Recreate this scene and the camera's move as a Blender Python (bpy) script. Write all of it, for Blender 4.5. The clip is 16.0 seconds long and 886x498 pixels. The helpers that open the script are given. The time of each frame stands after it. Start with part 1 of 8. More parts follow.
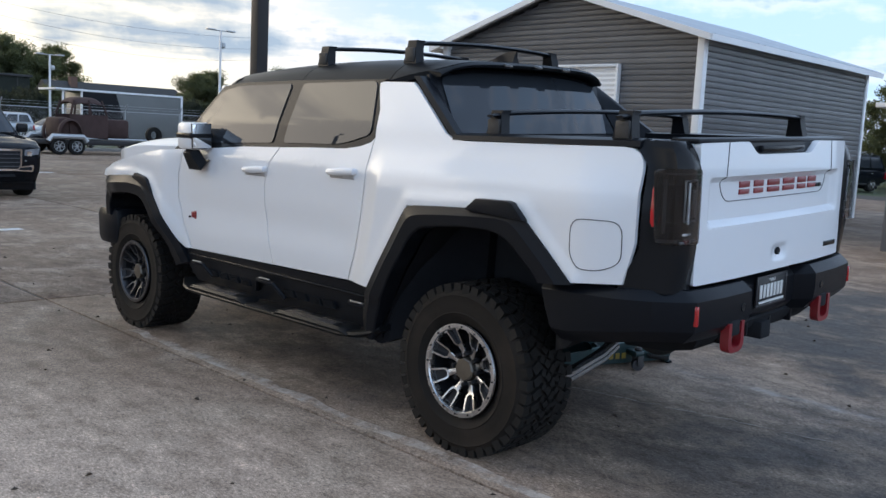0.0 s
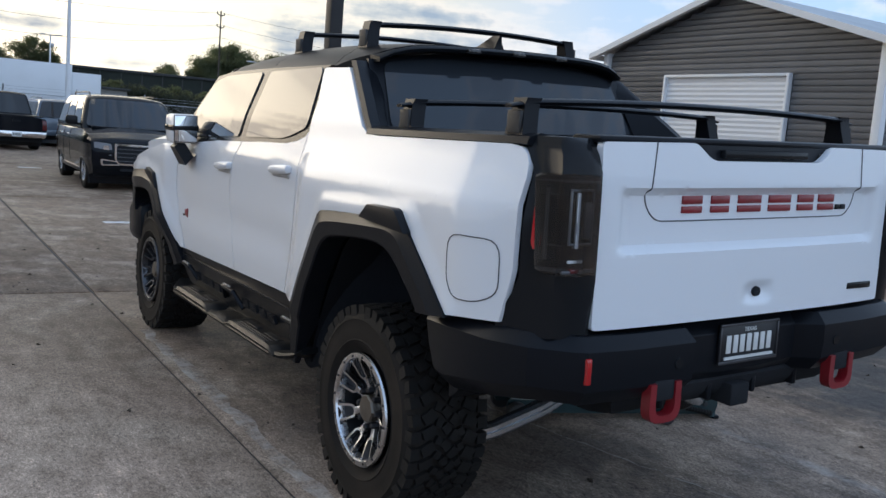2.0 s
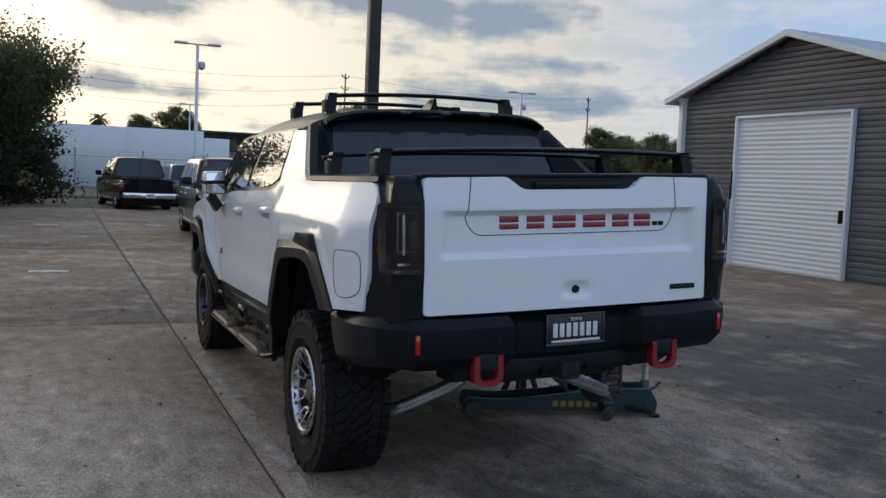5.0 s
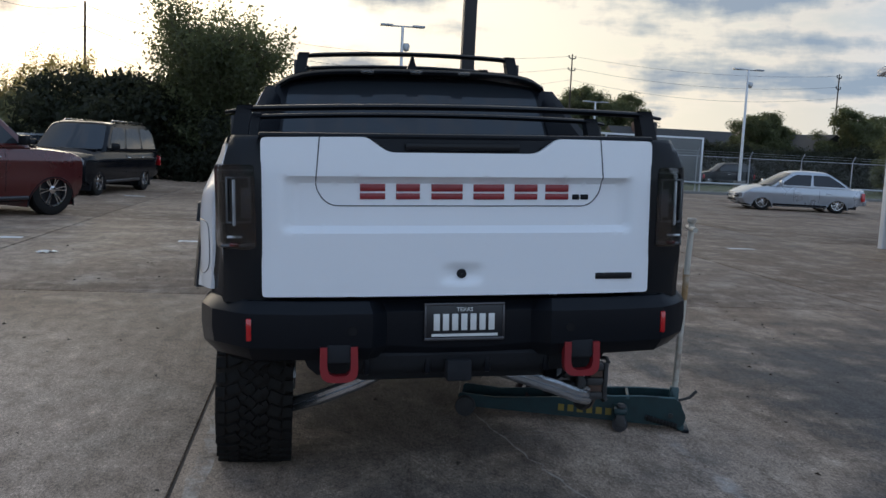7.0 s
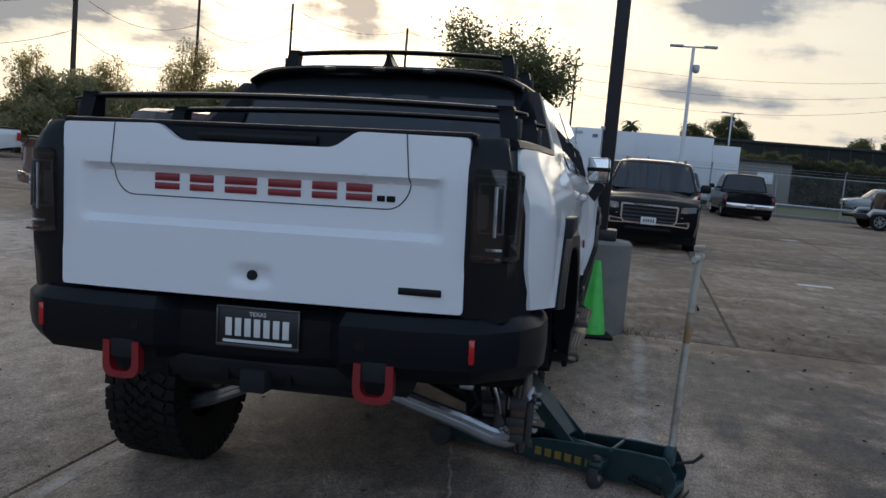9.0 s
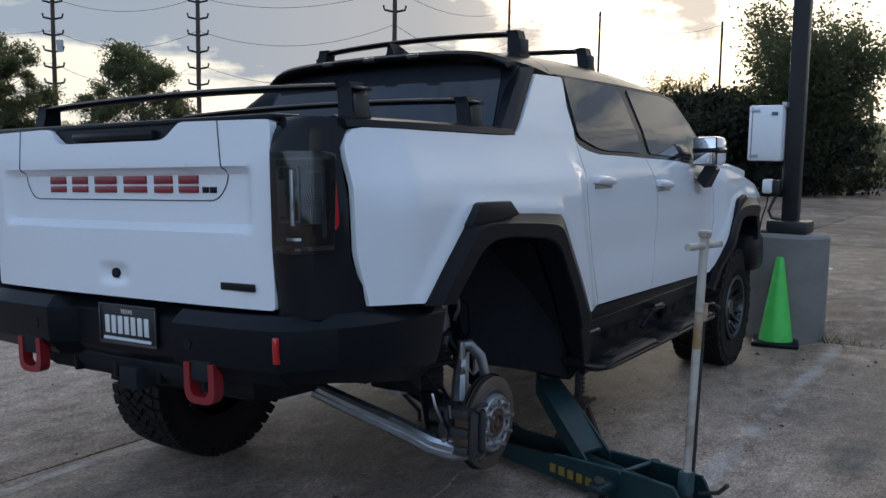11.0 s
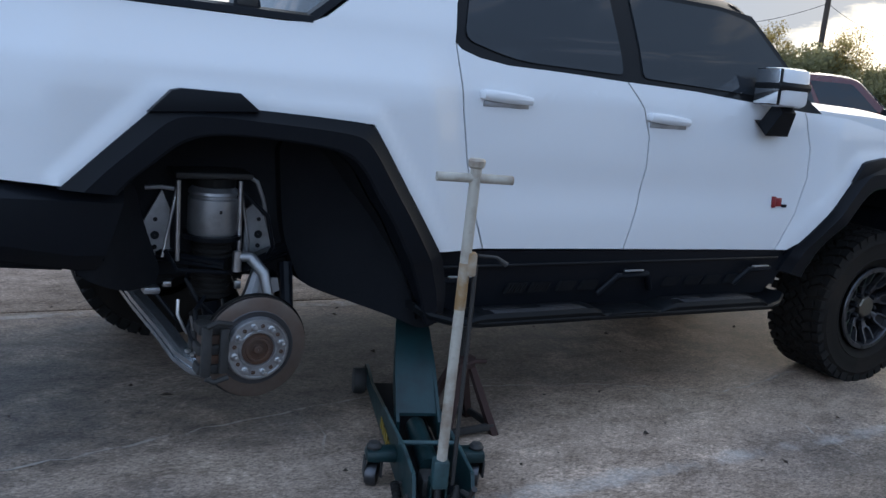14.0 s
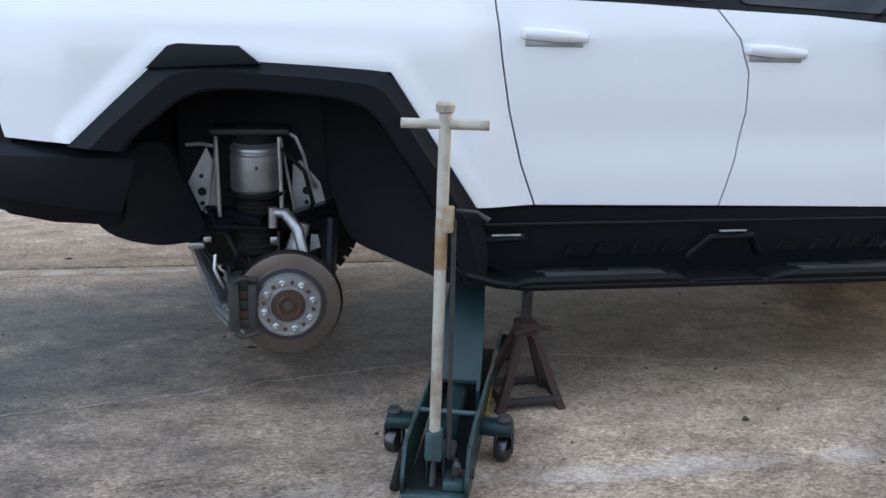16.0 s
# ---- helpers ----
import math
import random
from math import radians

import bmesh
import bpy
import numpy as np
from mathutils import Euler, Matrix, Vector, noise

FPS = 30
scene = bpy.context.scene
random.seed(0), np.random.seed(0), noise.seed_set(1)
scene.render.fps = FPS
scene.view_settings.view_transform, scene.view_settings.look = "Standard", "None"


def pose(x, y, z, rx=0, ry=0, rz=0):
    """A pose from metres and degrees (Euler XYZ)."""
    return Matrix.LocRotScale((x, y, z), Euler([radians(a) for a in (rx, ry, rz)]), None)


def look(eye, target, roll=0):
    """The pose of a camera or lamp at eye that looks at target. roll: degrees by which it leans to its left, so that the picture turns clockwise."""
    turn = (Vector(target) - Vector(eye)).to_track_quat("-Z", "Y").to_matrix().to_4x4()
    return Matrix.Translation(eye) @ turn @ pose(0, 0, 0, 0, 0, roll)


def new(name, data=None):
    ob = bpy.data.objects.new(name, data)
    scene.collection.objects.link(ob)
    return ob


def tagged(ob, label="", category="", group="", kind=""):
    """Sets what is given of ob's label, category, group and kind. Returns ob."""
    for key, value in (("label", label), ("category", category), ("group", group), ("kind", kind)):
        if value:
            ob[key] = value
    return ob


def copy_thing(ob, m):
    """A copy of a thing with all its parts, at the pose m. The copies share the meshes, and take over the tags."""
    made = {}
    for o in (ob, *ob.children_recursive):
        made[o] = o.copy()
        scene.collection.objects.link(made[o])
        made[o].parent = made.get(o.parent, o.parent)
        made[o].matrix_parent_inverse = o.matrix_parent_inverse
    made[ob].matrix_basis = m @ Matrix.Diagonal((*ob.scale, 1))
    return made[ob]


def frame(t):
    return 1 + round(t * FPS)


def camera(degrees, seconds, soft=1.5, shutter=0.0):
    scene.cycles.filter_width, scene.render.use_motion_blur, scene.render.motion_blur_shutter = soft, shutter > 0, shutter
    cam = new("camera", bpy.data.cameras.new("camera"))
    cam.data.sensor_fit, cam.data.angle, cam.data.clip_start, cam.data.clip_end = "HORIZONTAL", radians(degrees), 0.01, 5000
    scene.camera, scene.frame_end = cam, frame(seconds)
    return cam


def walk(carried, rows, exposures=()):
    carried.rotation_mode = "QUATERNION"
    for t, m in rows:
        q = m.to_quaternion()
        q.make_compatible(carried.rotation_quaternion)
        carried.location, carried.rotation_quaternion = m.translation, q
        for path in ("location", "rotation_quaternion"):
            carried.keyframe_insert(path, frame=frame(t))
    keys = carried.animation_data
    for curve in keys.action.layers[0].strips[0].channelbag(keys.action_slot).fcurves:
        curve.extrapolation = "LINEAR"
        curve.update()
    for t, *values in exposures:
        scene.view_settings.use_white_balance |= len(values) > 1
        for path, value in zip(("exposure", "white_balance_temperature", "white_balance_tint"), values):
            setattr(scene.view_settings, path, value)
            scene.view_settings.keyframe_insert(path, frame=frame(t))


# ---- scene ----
cam = camera(52.7, 16.0)
METRES, EYE, TILT, LEAN, TURN = 12.04, 1.577, 0.0, 0.0, -45.5
ROWS = [
    (0.0, 0.0, 0.0, 0.0, 0.28, -7.59, -2.09),
    (0.5, 0.023, 0.0211, -0.0015, 0.92, -7.81, -3.87),
    (1.0, 0.0524, 0.039, -0.0025, 2.59, -8.03, -2.73),
    (1.5, 0.0784, 0.0566, -0.0017, 6.46, -7.97, -3.43),
    (2.0, 0.0993, 0.0733, -0.0017, 13.48, -7.43, -3.67),
    (2.5, 0.1223, 0.0649, -0.0002, 20.33, -7.6, -0.93),
    (3.0, 0.1376, 0.0443, -0.0009, 21.17, -8.34, -1.52),
    (3.5, 0.1497, 0.0207, -0.0004, 20.25, -8.22, -3.83),
    (4.0, 0.1761, 0.0046, -0.0003, 20.82, -6.63, -2.93),
    (4.5, 0.1944, 0.0011, 0.0003, 21.02, -5.4, -1.6),
    (5.0, 0.2084, 0.014, -0.0011, 21.67, -4.57, -1.55),
    (7.5, 0.3182, 0.1536, -0.0049, 41.79, -6.19, -3.14),
    (8.0, 0.3417, 0.1887, -0.0049, 47.4, -5.98, -4.74),
    (8.5, 0.3625, 0.2184, -0.0029, 54.6, -6.26, -4.8),
    (9.0, 0.3774, 0.2542, -0.0049, 57.38, -5.67, -4.21),
    (9.5, 0.3909, 0.2849, -0.0064, 62.07, -5.92, -2.54),
    (12.0, 0.4043, 0.4668, -0.0079, 89.0, -6.09, -1.03),
    (12.5, 0.3998, 0.5006, -0.0063, 93.62, -6.49, -1.92),
    (13.0, 0.3844, 0.5324, -0.0062, 98.0, -6.69, -3.86),
    (13.5, 0.3716, 0.5645, -0.007, 102.09, -7.23, -3.78),
    (14.0, 0.3541, 0.5896, -0.0117, 106.68, -10.93, -5.36),
    (14.5, 0.3413, 0.6119, -0.0127, 112.34, -15.3, -6.0),
    (15.0, 0.3326, 0.6341, -0.0112, 119.12, -15.91, -4.76),
    (15.5, 0.3187, 0.643, -0.0132, 123.22, -15.01, -3.52),
    (16.0, 0.3036, 0.6516, -0.0131, 124.92, -14.37, -1.67),
]
LEVEL = pose(0, 0, 0.029, -0.29, -0.79, 0) @ pose(-4.07, -2.98, EYE, TILT, LEAN, TURN)
walk(cam, [(t, LEVEL @ pose(METRES * x, METRES * y, METRES * z, 90 + pitch, roll, yaw)) for t, x, y, z, yaw, pitch, roll in ROWS],
     exposures=[(0.0, 0.70, 6080, 10), (2.0, 0.48, 6000, 10), (3.2, 0.25, 6000, 10), (4.0, 0.42, 6020, 10), (4.6, 0.2, 6040, 10), (5.2, 0.0, 6050, 10), (7.5, 0.15, 6010, 10), (8.4, -0.06, 6050, 10), (9.7, -0.20, 6000, 10), (12.0, 0.48, 5700, 10), (13.5, 0.50, 5580, 10), (14.0, 0.64, 5760, 10), (14.6, 1.38, 6850, 10), (16.0, 1.42, 6650, 10)])

# ---- light: a low sun behind thin cloud, straight ahead and left of the truck ----
SUN_AZ, SUN_EL = -20.0, 10.0   # degrees clockwise from +y, degrees up
sun_dir = Vector((math.sin(radians(SUN_AZ)) * math.cos(radians(SUN_EL)), math.cos(radians(SUN_AZ)) * math.cos(radians(SUN_EL)), math.sin(radians(SUN_EL))))


def link(tree, a, b):
    tree.links.new(a, b)


def node(tree, kind, **inputs):
    n = tree.nodes.new(kind)
    for k, v in inputs.items():
        n.inputs[k.replace("_", " ")].default_value = v
    return n


def ramp(tree, fac, stops):
    r = tree.nodes.new("ShaderNodeValToRGB")
    while len(r.color_ramp.elements) < len(stops):
        r.color_ramp.elements.new(0.5)
    for e, (p, c) in zip(r.color_ramp.elements, stops):
        e.position, e.color = p, (*c, 1) if len(c) == 3 else c
    link(tree, fac, r.inputs["Fac"])
    return r.outputs["Color"]


def mix(tree, fac, a, b, mode="MIX"):
    m = tree.nodes.new("ShaderNodeMix")
    m.data_type, m.blend_type = "RGBA", mode
    for sock, v in ((m.inputs[0], fac), (m.inputs[6], a), (m.inputs[7], b)):
        if isinstance(v, bpy.types.NodeSocket):
            link(tree, v, sock)
        else:
            sock.default_value = v if isinstance(v, (int, float)) else (*v, 1)
    return m.outputs[2]


def math_node(tree, op, a, b=None, clamp=False):
    m = tree.nodes.new("ShaderNodeMath")
    m.operation, m.use_clamp = op, clamp
    for i, v in enumerate((a, b)):
        if isinstance(v, bpy.types.NodeSocket):
            link(tree, v, m.inputs[i])
        elif v is not None:
            m.inputs[i].default_value = v
    return m.outputs[0]


def noise_node(tree, vector, scale, detail=4.0, rough=0.6):
    n = node(tree, "ShaderNodeTexNoise", Scale=scale, Detail=detail, Roughness=rough)
    link(tree, vector, n.inputs["Vector"])
    return n.outputs["Fac"]


world = bpy.data.worlds.new("sky")
scene.world = world
world.use_nodes = True
wt = world.node_tree
sky = wt.nodes.new("ShaderNodeTexSky")
sky.sky_type, sky.sun_disc = "NISHITA", False
sky.sun_elevation, sky.sun_rotation = radians(SUN_EL), radians(SUN_AZ)
sky.air_density, sky.dust_density, sky.ozone_density = 1.2, 1.5, 2.0
coord = wt.nodes.new("ShaderNodeTexCoord").outputs["Generated"]
split = wt.nodes.new("ShaderNodeSeparateXYZ")
link(wt, coord, split.inputs[0])
dot = wt.nodes.new("ShaderNodeVectorMath")
dot.operation = "DOT_PRODUCT"
link(wt, coord, dot.inputs[0])
dot.inputs[1].default_value = sun_dir
toward = math_node(wt, "ADD", math_node(wt, "MULTIPLY", dot.outputs["Value"], 0.5), 0.5)
up = math_node(wt, "MAXIMUM", split.outputs["Z"], 0.0)
bearing = math_node(wt, "MULTIPLY", math_node(wt, "ARCTAN2", split.outputs["X"], split.outputs["Y"]), 180 / math.pi)


def bank(az, height, half_az, half_height, gain):
    """A cloud bank: thickest at its middle, thinning out to its edge."""
    u = math_node(wt, "MULTIPLY", math_node(wt, "SUBTRACT", bearing, az), 1 / half_az)
    v = math_node(wt, "MULTIPLY", math_node(wt, "SUBTRACT", split.outputs["Z"], height), 1 / half_height)
    d = math_node(wt, "SQRT", math_node(wt, "ADD", math_node(wt, "MULTIPLY", u, u), math_node(wt, "MULTIPLY", v, v)))
    return math_node(wt, "MULTIPLY", math_node(wt, "SUBTRACT", 1.0, d, True), gain)


# clouds lie on a flat layer, so they crowd together towards the horizon
flat = wt.nodes.new("ShaderNodeVectorMath")
flat.operation = "DIVIDE"
link(wt, coord, flat.inputs[0])
depth = wt.nodes.new("ShaderNodeCombineXYZ")
for i in range(3):
    link(wt, math_node(wt, "ADD", up, 0.09), depth.inputs[i])
link(wt, depth.outputs[0], flat.inputs[1])
cloud = noise_node(wt, flat.outputs[0], 0.62, 8.0, 0.58)
detail = noise_node(wt, coord, 9.0, 7.0, 0.6)
cloud = math_node(wt, "ADD", math_node(wt, "MULTIPLY", cloud, 0.6), math_node(wt, "MULTIPLY", detail, 0.4))
# long thin streaks low in the sky
along = wt.nodes.new("ShaderNodeCombineXYZ")
link(wt, math_node(wt, "MULTIPLY", bearing, 0.075), along.inputs[0])
link(wt, math_node(wt, "MULTIPLY", split.outputs["Z"], 17.0), along.inputs[1])
streak = math_node(wt, "SUBTRACT", noise_node(wt, along.outputs[0], 1.0, 5.0, 0.55), 0.46)
low = ramp(wt, split.outputs["Z"], [(0.015, (0, 0, 0)), (0.07, (0.85, 0.85, 0.85)), (0.24, (0.7, 0.7, 0.7)), (0.45, (2.2, 2.2, 2.2)), (0.95, (2.2, 2.2, 2.2))])
cloud = math_node(wt, "ADD", cloud, math_node(wt, "MULTIPLY", math_node(wt, "MULTIPLY", streak, low), 0.6))
for b in ((-45.0, 0.25, 19.0, 0.20, 0.9), (27.0, 0.180, 8.0, 0.038, 0.24), (8.0, 0.20, 14.0, 0.050, 0.24), (4.0, 0.083, 9.0, 0.022, 0.16), (31.0, 0.128, 7.0, 0.018, 0.12), (-100.0, 0.5, 40.0, 0.35, 0.25), (60.0, 0.55, 40.0, 0.30, 0.25), (-40.0, 0.56, 22.0, 0.05, 0.26), (-62.0, 0.66, 24.0, 0.06, 0.24), (-35.0, 0.74, 30.0, 0.05, 0.2), (-14.0, 0.29, 13.0, 0.030, 0.08), (-30.0, 0.37, 14.0, 0.04, 0.09), (-6.0, 0.42, 16.0, 0.040, 0.08), (-26.0, 0.50, 20.0, 0.05, 0.10), (-68.0, 0.17, 17.0, 0.13, 0.11)):
    cloud = math_node(wt, "ADD", cloud, bank(*b))
mask = ramp(wt, cloud, [(0.545, (0, 0, 0)), (0.66, (1, 1, 1))])
rim = ramp(wt, cloud, [(0.49, (0, 0, 0)), (0.56, (1, 1, 1)), (0.61, (0, 0, 0))])
# thin bright haze round the sun, grey-blue cloud bodies away from it
haze = ramp(wt, toward, [(0.0, (0.80, 1.01, 1.29)), (0.12, (0.72, 0.93, 1.20)), (0.35, (0.49, 0.66, 0.90)), (0.60, (0.45, 0.63, 0.88)), (0.74, (0.46, 0.58, 0.74)), (0.82, (0.70, 0.67, 0.60)), (0.88, (0.96, 0.87, 0.68)), (0.95, (1.30, 1.14, 0.86)), (0.985, (1.75, 1.5, 1.08)), (1.0, (2.9, 2.4, 1.7))])
body = ramp(wt, toward, [(0.0, (0.52, 0.63, 0.80)), (0.5, (0.36, 0.45, 0.58)), (0.8, (0.275, 0.345, 0.425)), (0.93, (0.30, 0.335, 0.38)), (0.985, (0.37, 0.36, 0.355)), (1.0, (0.66, 0.54, 0.43))])
nishita = mix(wt, 1.0, sky.outputs["Color"], (0.11, 0.11, 0.11), "MULTIPLY")
clear = mix(wt, 0.85, nishita, haze)
# warm band of evening haze low over the horizon on the sun's side
warm = math_node(wt, "MULTIPLY", ramp(wt, split.outputs["Z"], [(0.0, (1, 1, 1)), (0.15, (0, 0, 0))]), ramp(wt, toward, [(0.62, (0, 0, 0)), (0.80, (0.8, 0.8, 0.8))]))
clear = mix(wt, warm, clear, mix(wt, 0.45, haze, (1.0, 0.83, 0.60)))
clear = mix(wt, math_node(wt, "MULTIPLY", rim, 0.5), clear, mix(wt, 0.55, haze, (1.05, 0.86, 0.68)))
air = mix(wt, math_node(wt, "MULTIPLY", mask, 0.93), clear, body)
air = mix(wt, 1.0, air, ramp(wt, split.outputs["Z"], [(0.0, (1.06, 1.05, 1.03)), (0.35, (0.97, 0.98, 1.0)), (1.0, (0.95, 0.99, 1.05))]), "MULTIPLY")
bg = wt.nodes["Background"]
link(wt, air, bg.inputs["Color"])
bg.inputs["Strength"].default_value = 0.95

sun = new("sun", bpy.data.lights.new("sun", "SUN"))
sun.data.energy, sun.data.angle, sun.data.color = 0.85, radians(50), (1.0, 0.84, 0.64)
sun.matrix_world = look(sun_dir * 50, (0, 0, 0))


# ---- materials ----
def material(name, color, rough=0.5, metal=0.0, grain=(30.0, 0.12), stain=(1.5, 0.15), bump=0.0, coat=0.0, spec=0.5, trans=0.0, vary=0.25, world_space=False, random_amount=0.0, stain_color=None):
    """A surface with fine grain and large stains that vary its colour and gloss."""
    m = bpy.data.materials.new(name)
    m.use_nodes = True
    t = m.node_tree
    b = t.nodes["Principled BSDF"]
    vec = t.nodes.new("ShaderNodeNewGeometry").outputs["Position"] if world_space else t.nodes.new("ShaderNodeTexCoord").outputs["Object"]
    fine, large = noise_node(t, vec, grain[0], 5.0, 0.65), noise_node(t, vec, stain[0], 5.0, 0.6)
    dark = stain_color or tuple(c * 0.55 for c in color)
    col = mix(t, math_node(t, "MULTIPLY", ramp(t, large, [(0.45, (0, 0, 0)), (0.7, (1, 1, 1))]), stain[1]), color, dark)
    col = mix(t, math_node(t, "MULTIPLY", fine, grain[1]), col, tuple(c * 0.4 for c in color))
    if random_amount:
        rnd = t.nodes.new("ShaderNodeObjectInfo").outputs["Random"]
        col = mix(t, math_node(t, "MULTIPLY", rnd, random_amount), col, tuple(c * 0.45 for c in color))
    link(t, col, b.inputs["Base Color"])
    rr = math_node(t, "ADD", math_node(t, "MULTIPLY", math_node(t, "SUBTRACT", large, 0.5), vary), rough, True)
    link(t, rr, b.inputs["Roughness"])
    b.inputs["Metallic"].default_value = metal
    b.inputs["Specular IOR Level"].default_value = spec
    b.inputs["Coat Weight"].default_value, b.inputs["Coat Roughness"].default_value = coat, 0.04
    b.inputs["Transmission Weight"].default_value = trans
    if bump:
        bn = node(t, "ShaderNodeBump", Strength=bump, Distance=0.004)
        link(t, fine, bn.inputs["Height"])
        link(t, bn.outputs["Normal"], b.inputs["Normal"])
    return m


def concrete(name, paint=None):
    """Old parking-lot concrete: worn aggregate, brown blotches, oil, painted-in shade and sun; optionally with flaking
    paint on it.
    """
    m = bpy.data.materials.new(name)
    m.use_nodes = True
    t = m.node_tree
    b = t.nodes["Principled BSDF"]
    pos = t.nodes.new("ShaderNodeNewGeometry").outputs["Position"]
    brushed = t.nodes.new("ShaderNodeMapping")
    brushed.inputs["Scale"].default_value = (1.0, 0.45, 1.0)
    link(t, pos, brushed.inputs["Vector"])
    big, mid = noise_node(t, pos, 0.33, 4, 0.55), noise_node(t, pos, 1.5, 7, 0.66)
    fine, grit, salt = (noise_node(t, brushed.outputs["Vector"], q, d, r) for q, d, r in ((8.0, 8, 0.72), (62.0, 6, 0.8), (135.0, 4, 0.75)))
    col = mix(t, ramp(t, big, [(0.36, (0, 0, 0)), (0.66, (1, 1, 1))]), (0.195, 0.135, 0.093), (0.315, 0.232, 0.168))
    col = mix(t, math_node(t, "MULTIPLY", ramp(t, mid, [(0.50, (0, 0, 0)), (0.70, (1, 1, 1))]), 0.6), col, (0.54, 0.43, 0.335))
    col = mix(t, math_node(t, "MULTIPLY", ramp(t, mid, [(0.36, (1, 1, 1)), (0.50, (0, 0, 0))]), 0.65), col, (0.185, 0.118, 0.078))
    oil = noise_node(t, pos, 0.8, 4.0, 0.55)
    col = mix(t, math_node(t, "MULTIPLY", ramp(t, oil, [(0.60, (0, 0, 0)), (0.74, (1, 1, 1))]), 0.45), col, (0.12, 0.102, 0.088))
    # pale, pinkish slabs beside the stall; sunlight on the ground put into their colour
    for cx, cy, rx, ry, amount in ((-3.4, -0.5, 2.9, 4.4, 0.58), (-7.5, 5.0, 4.0, 6.0, 0.8), (1.4, 0.8, 1.0, 3.4, 0.5)):
        d = node(t, "ShaderNodeMapping")
        d.vector_type = "TEXTURE"
        d.inputs["Location"].default_value, d.inputs["Scale"].default_value = (cx, cy, 0), (rx, ry, 1e4)
        link(t, pos, d.inputs["Vector"])
        far = t.nodes.new("ShaderNodeVectorMath")
        far.operation = "LENGTH"
        link(t, d.outputs[0], far.inputs[0])
        patch = math_node(t, "ADD", far.outputs["Value"], math_node(t, "MULTIPLY", math_node(t, "SUBTRACT", mid, 0.5), 1.6))
        col = mix(t, math_node(t, "MULTIPLY", ramp(t, patch, [(0.4, (1, 1, 1)), (1.1, (0, 0, 0))]), amount), col, (0.62, 0.475, 0.37))
    # broad dark patches behind the stalls: tyre-black, oil, and the truck's shade painted in
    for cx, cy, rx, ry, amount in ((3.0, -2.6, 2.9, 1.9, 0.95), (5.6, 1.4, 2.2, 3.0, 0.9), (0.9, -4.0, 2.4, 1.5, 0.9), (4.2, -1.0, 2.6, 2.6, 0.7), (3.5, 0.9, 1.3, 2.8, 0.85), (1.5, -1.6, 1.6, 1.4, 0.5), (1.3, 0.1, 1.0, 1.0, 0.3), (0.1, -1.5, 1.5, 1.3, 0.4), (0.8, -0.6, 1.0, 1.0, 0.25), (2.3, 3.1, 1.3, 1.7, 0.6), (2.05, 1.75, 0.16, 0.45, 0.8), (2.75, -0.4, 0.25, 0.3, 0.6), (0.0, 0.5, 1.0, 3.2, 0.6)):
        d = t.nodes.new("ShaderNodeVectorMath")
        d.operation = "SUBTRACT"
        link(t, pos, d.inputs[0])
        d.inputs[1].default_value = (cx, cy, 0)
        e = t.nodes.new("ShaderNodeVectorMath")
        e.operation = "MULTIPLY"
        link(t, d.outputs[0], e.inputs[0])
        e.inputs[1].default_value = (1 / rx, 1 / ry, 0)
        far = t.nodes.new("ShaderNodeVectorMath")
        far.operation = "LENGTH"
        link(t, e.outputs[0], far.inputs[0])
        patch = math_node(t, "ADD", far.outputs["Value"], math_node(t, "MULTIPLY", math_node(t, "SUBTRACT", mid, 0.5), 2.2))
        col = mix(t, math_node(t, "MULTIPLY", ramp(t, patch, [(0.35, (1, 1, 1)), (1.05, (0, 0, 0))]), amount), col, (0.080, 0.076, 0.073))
    # grain darkens and lightens whatever lies under it
    for tex, stops, amount, tone in ((fine, [(0.37, (1, 1, 1)), (0.52, (0, 0, 0))], 0.75, (0.52, 0.50, 0.48)), (fine, [(0.55, (0, 0, 0)), (0.68, (1, 1, 1))], 0.75, (1.55, 1.55, 1.55)),
                                     (grit, [(0.53, (0, 0, 0)), (0.60, (1, 1, 1))], 0.6, (1.7, 1.72, 1.74)), (grit, [(0.40, (1, 1, 1)), (0.47, (0, 0, 0))], 0.8, (0.42, 0.42, 0.42)),
                                     (salt, [(0.42, (1, 1, 1)), (0.50, (0, 0, 0))], 0.6, (0.45, 0.45, 0.45)), (salt, [(0.54, (0, 0, 0)), (0.62, (1, 1, 1))], 0.5, (1.7, 1.72, 1.75))):
        col = mix(t, math_node(t, "MULTIPLY", ramp(t, tex, stops), amount), col, tone, "MULTIPLY")
    if paint:
        worn = noise_node(t, pos, 5.0, 7.0, 0.75)
        if len(paint) > 3:   # thins out away from the middle of a line running along y
            axis = t.nodes.new("ShaderNodeSeparateXYZ")
            link(t, pos, axis.inputs[0])
            away = math_node(t, "MULTIPLY", math_node(t, "ABSOLUTE", math_node(t, "SUBTRACT", axis.outputs["X"], paint[3])), 1.0 / paint[4])
            worn = math_node(t, "SUBTRACT", math_node(t, "ADD", math_node(t, "MULTIPLY", worn, 0.6), math_node(t, "MULTIPLY", mid, 0.4)), math_node(t, "MULTIPLY", math_node(t, "MULTIPLY", away, away), 0.14))
        col = mix(t, math_node(t, "MULTIPLY", ramp(t, worn, [(paint[1], (0, 0, 0)), (paint[1] + 0.16, (1, 1, 1))]), paint[2]), col, paint[0])
    link(t, col, b.inputs["Base Color"])
    link(t, math_node(t, "ADD", math_node(t, "MULTIPLY", mid, 0.2), 0.56), b.inputs["Roughness"])
    b.inputs["Specular IOR Level"].default_value = 0.16
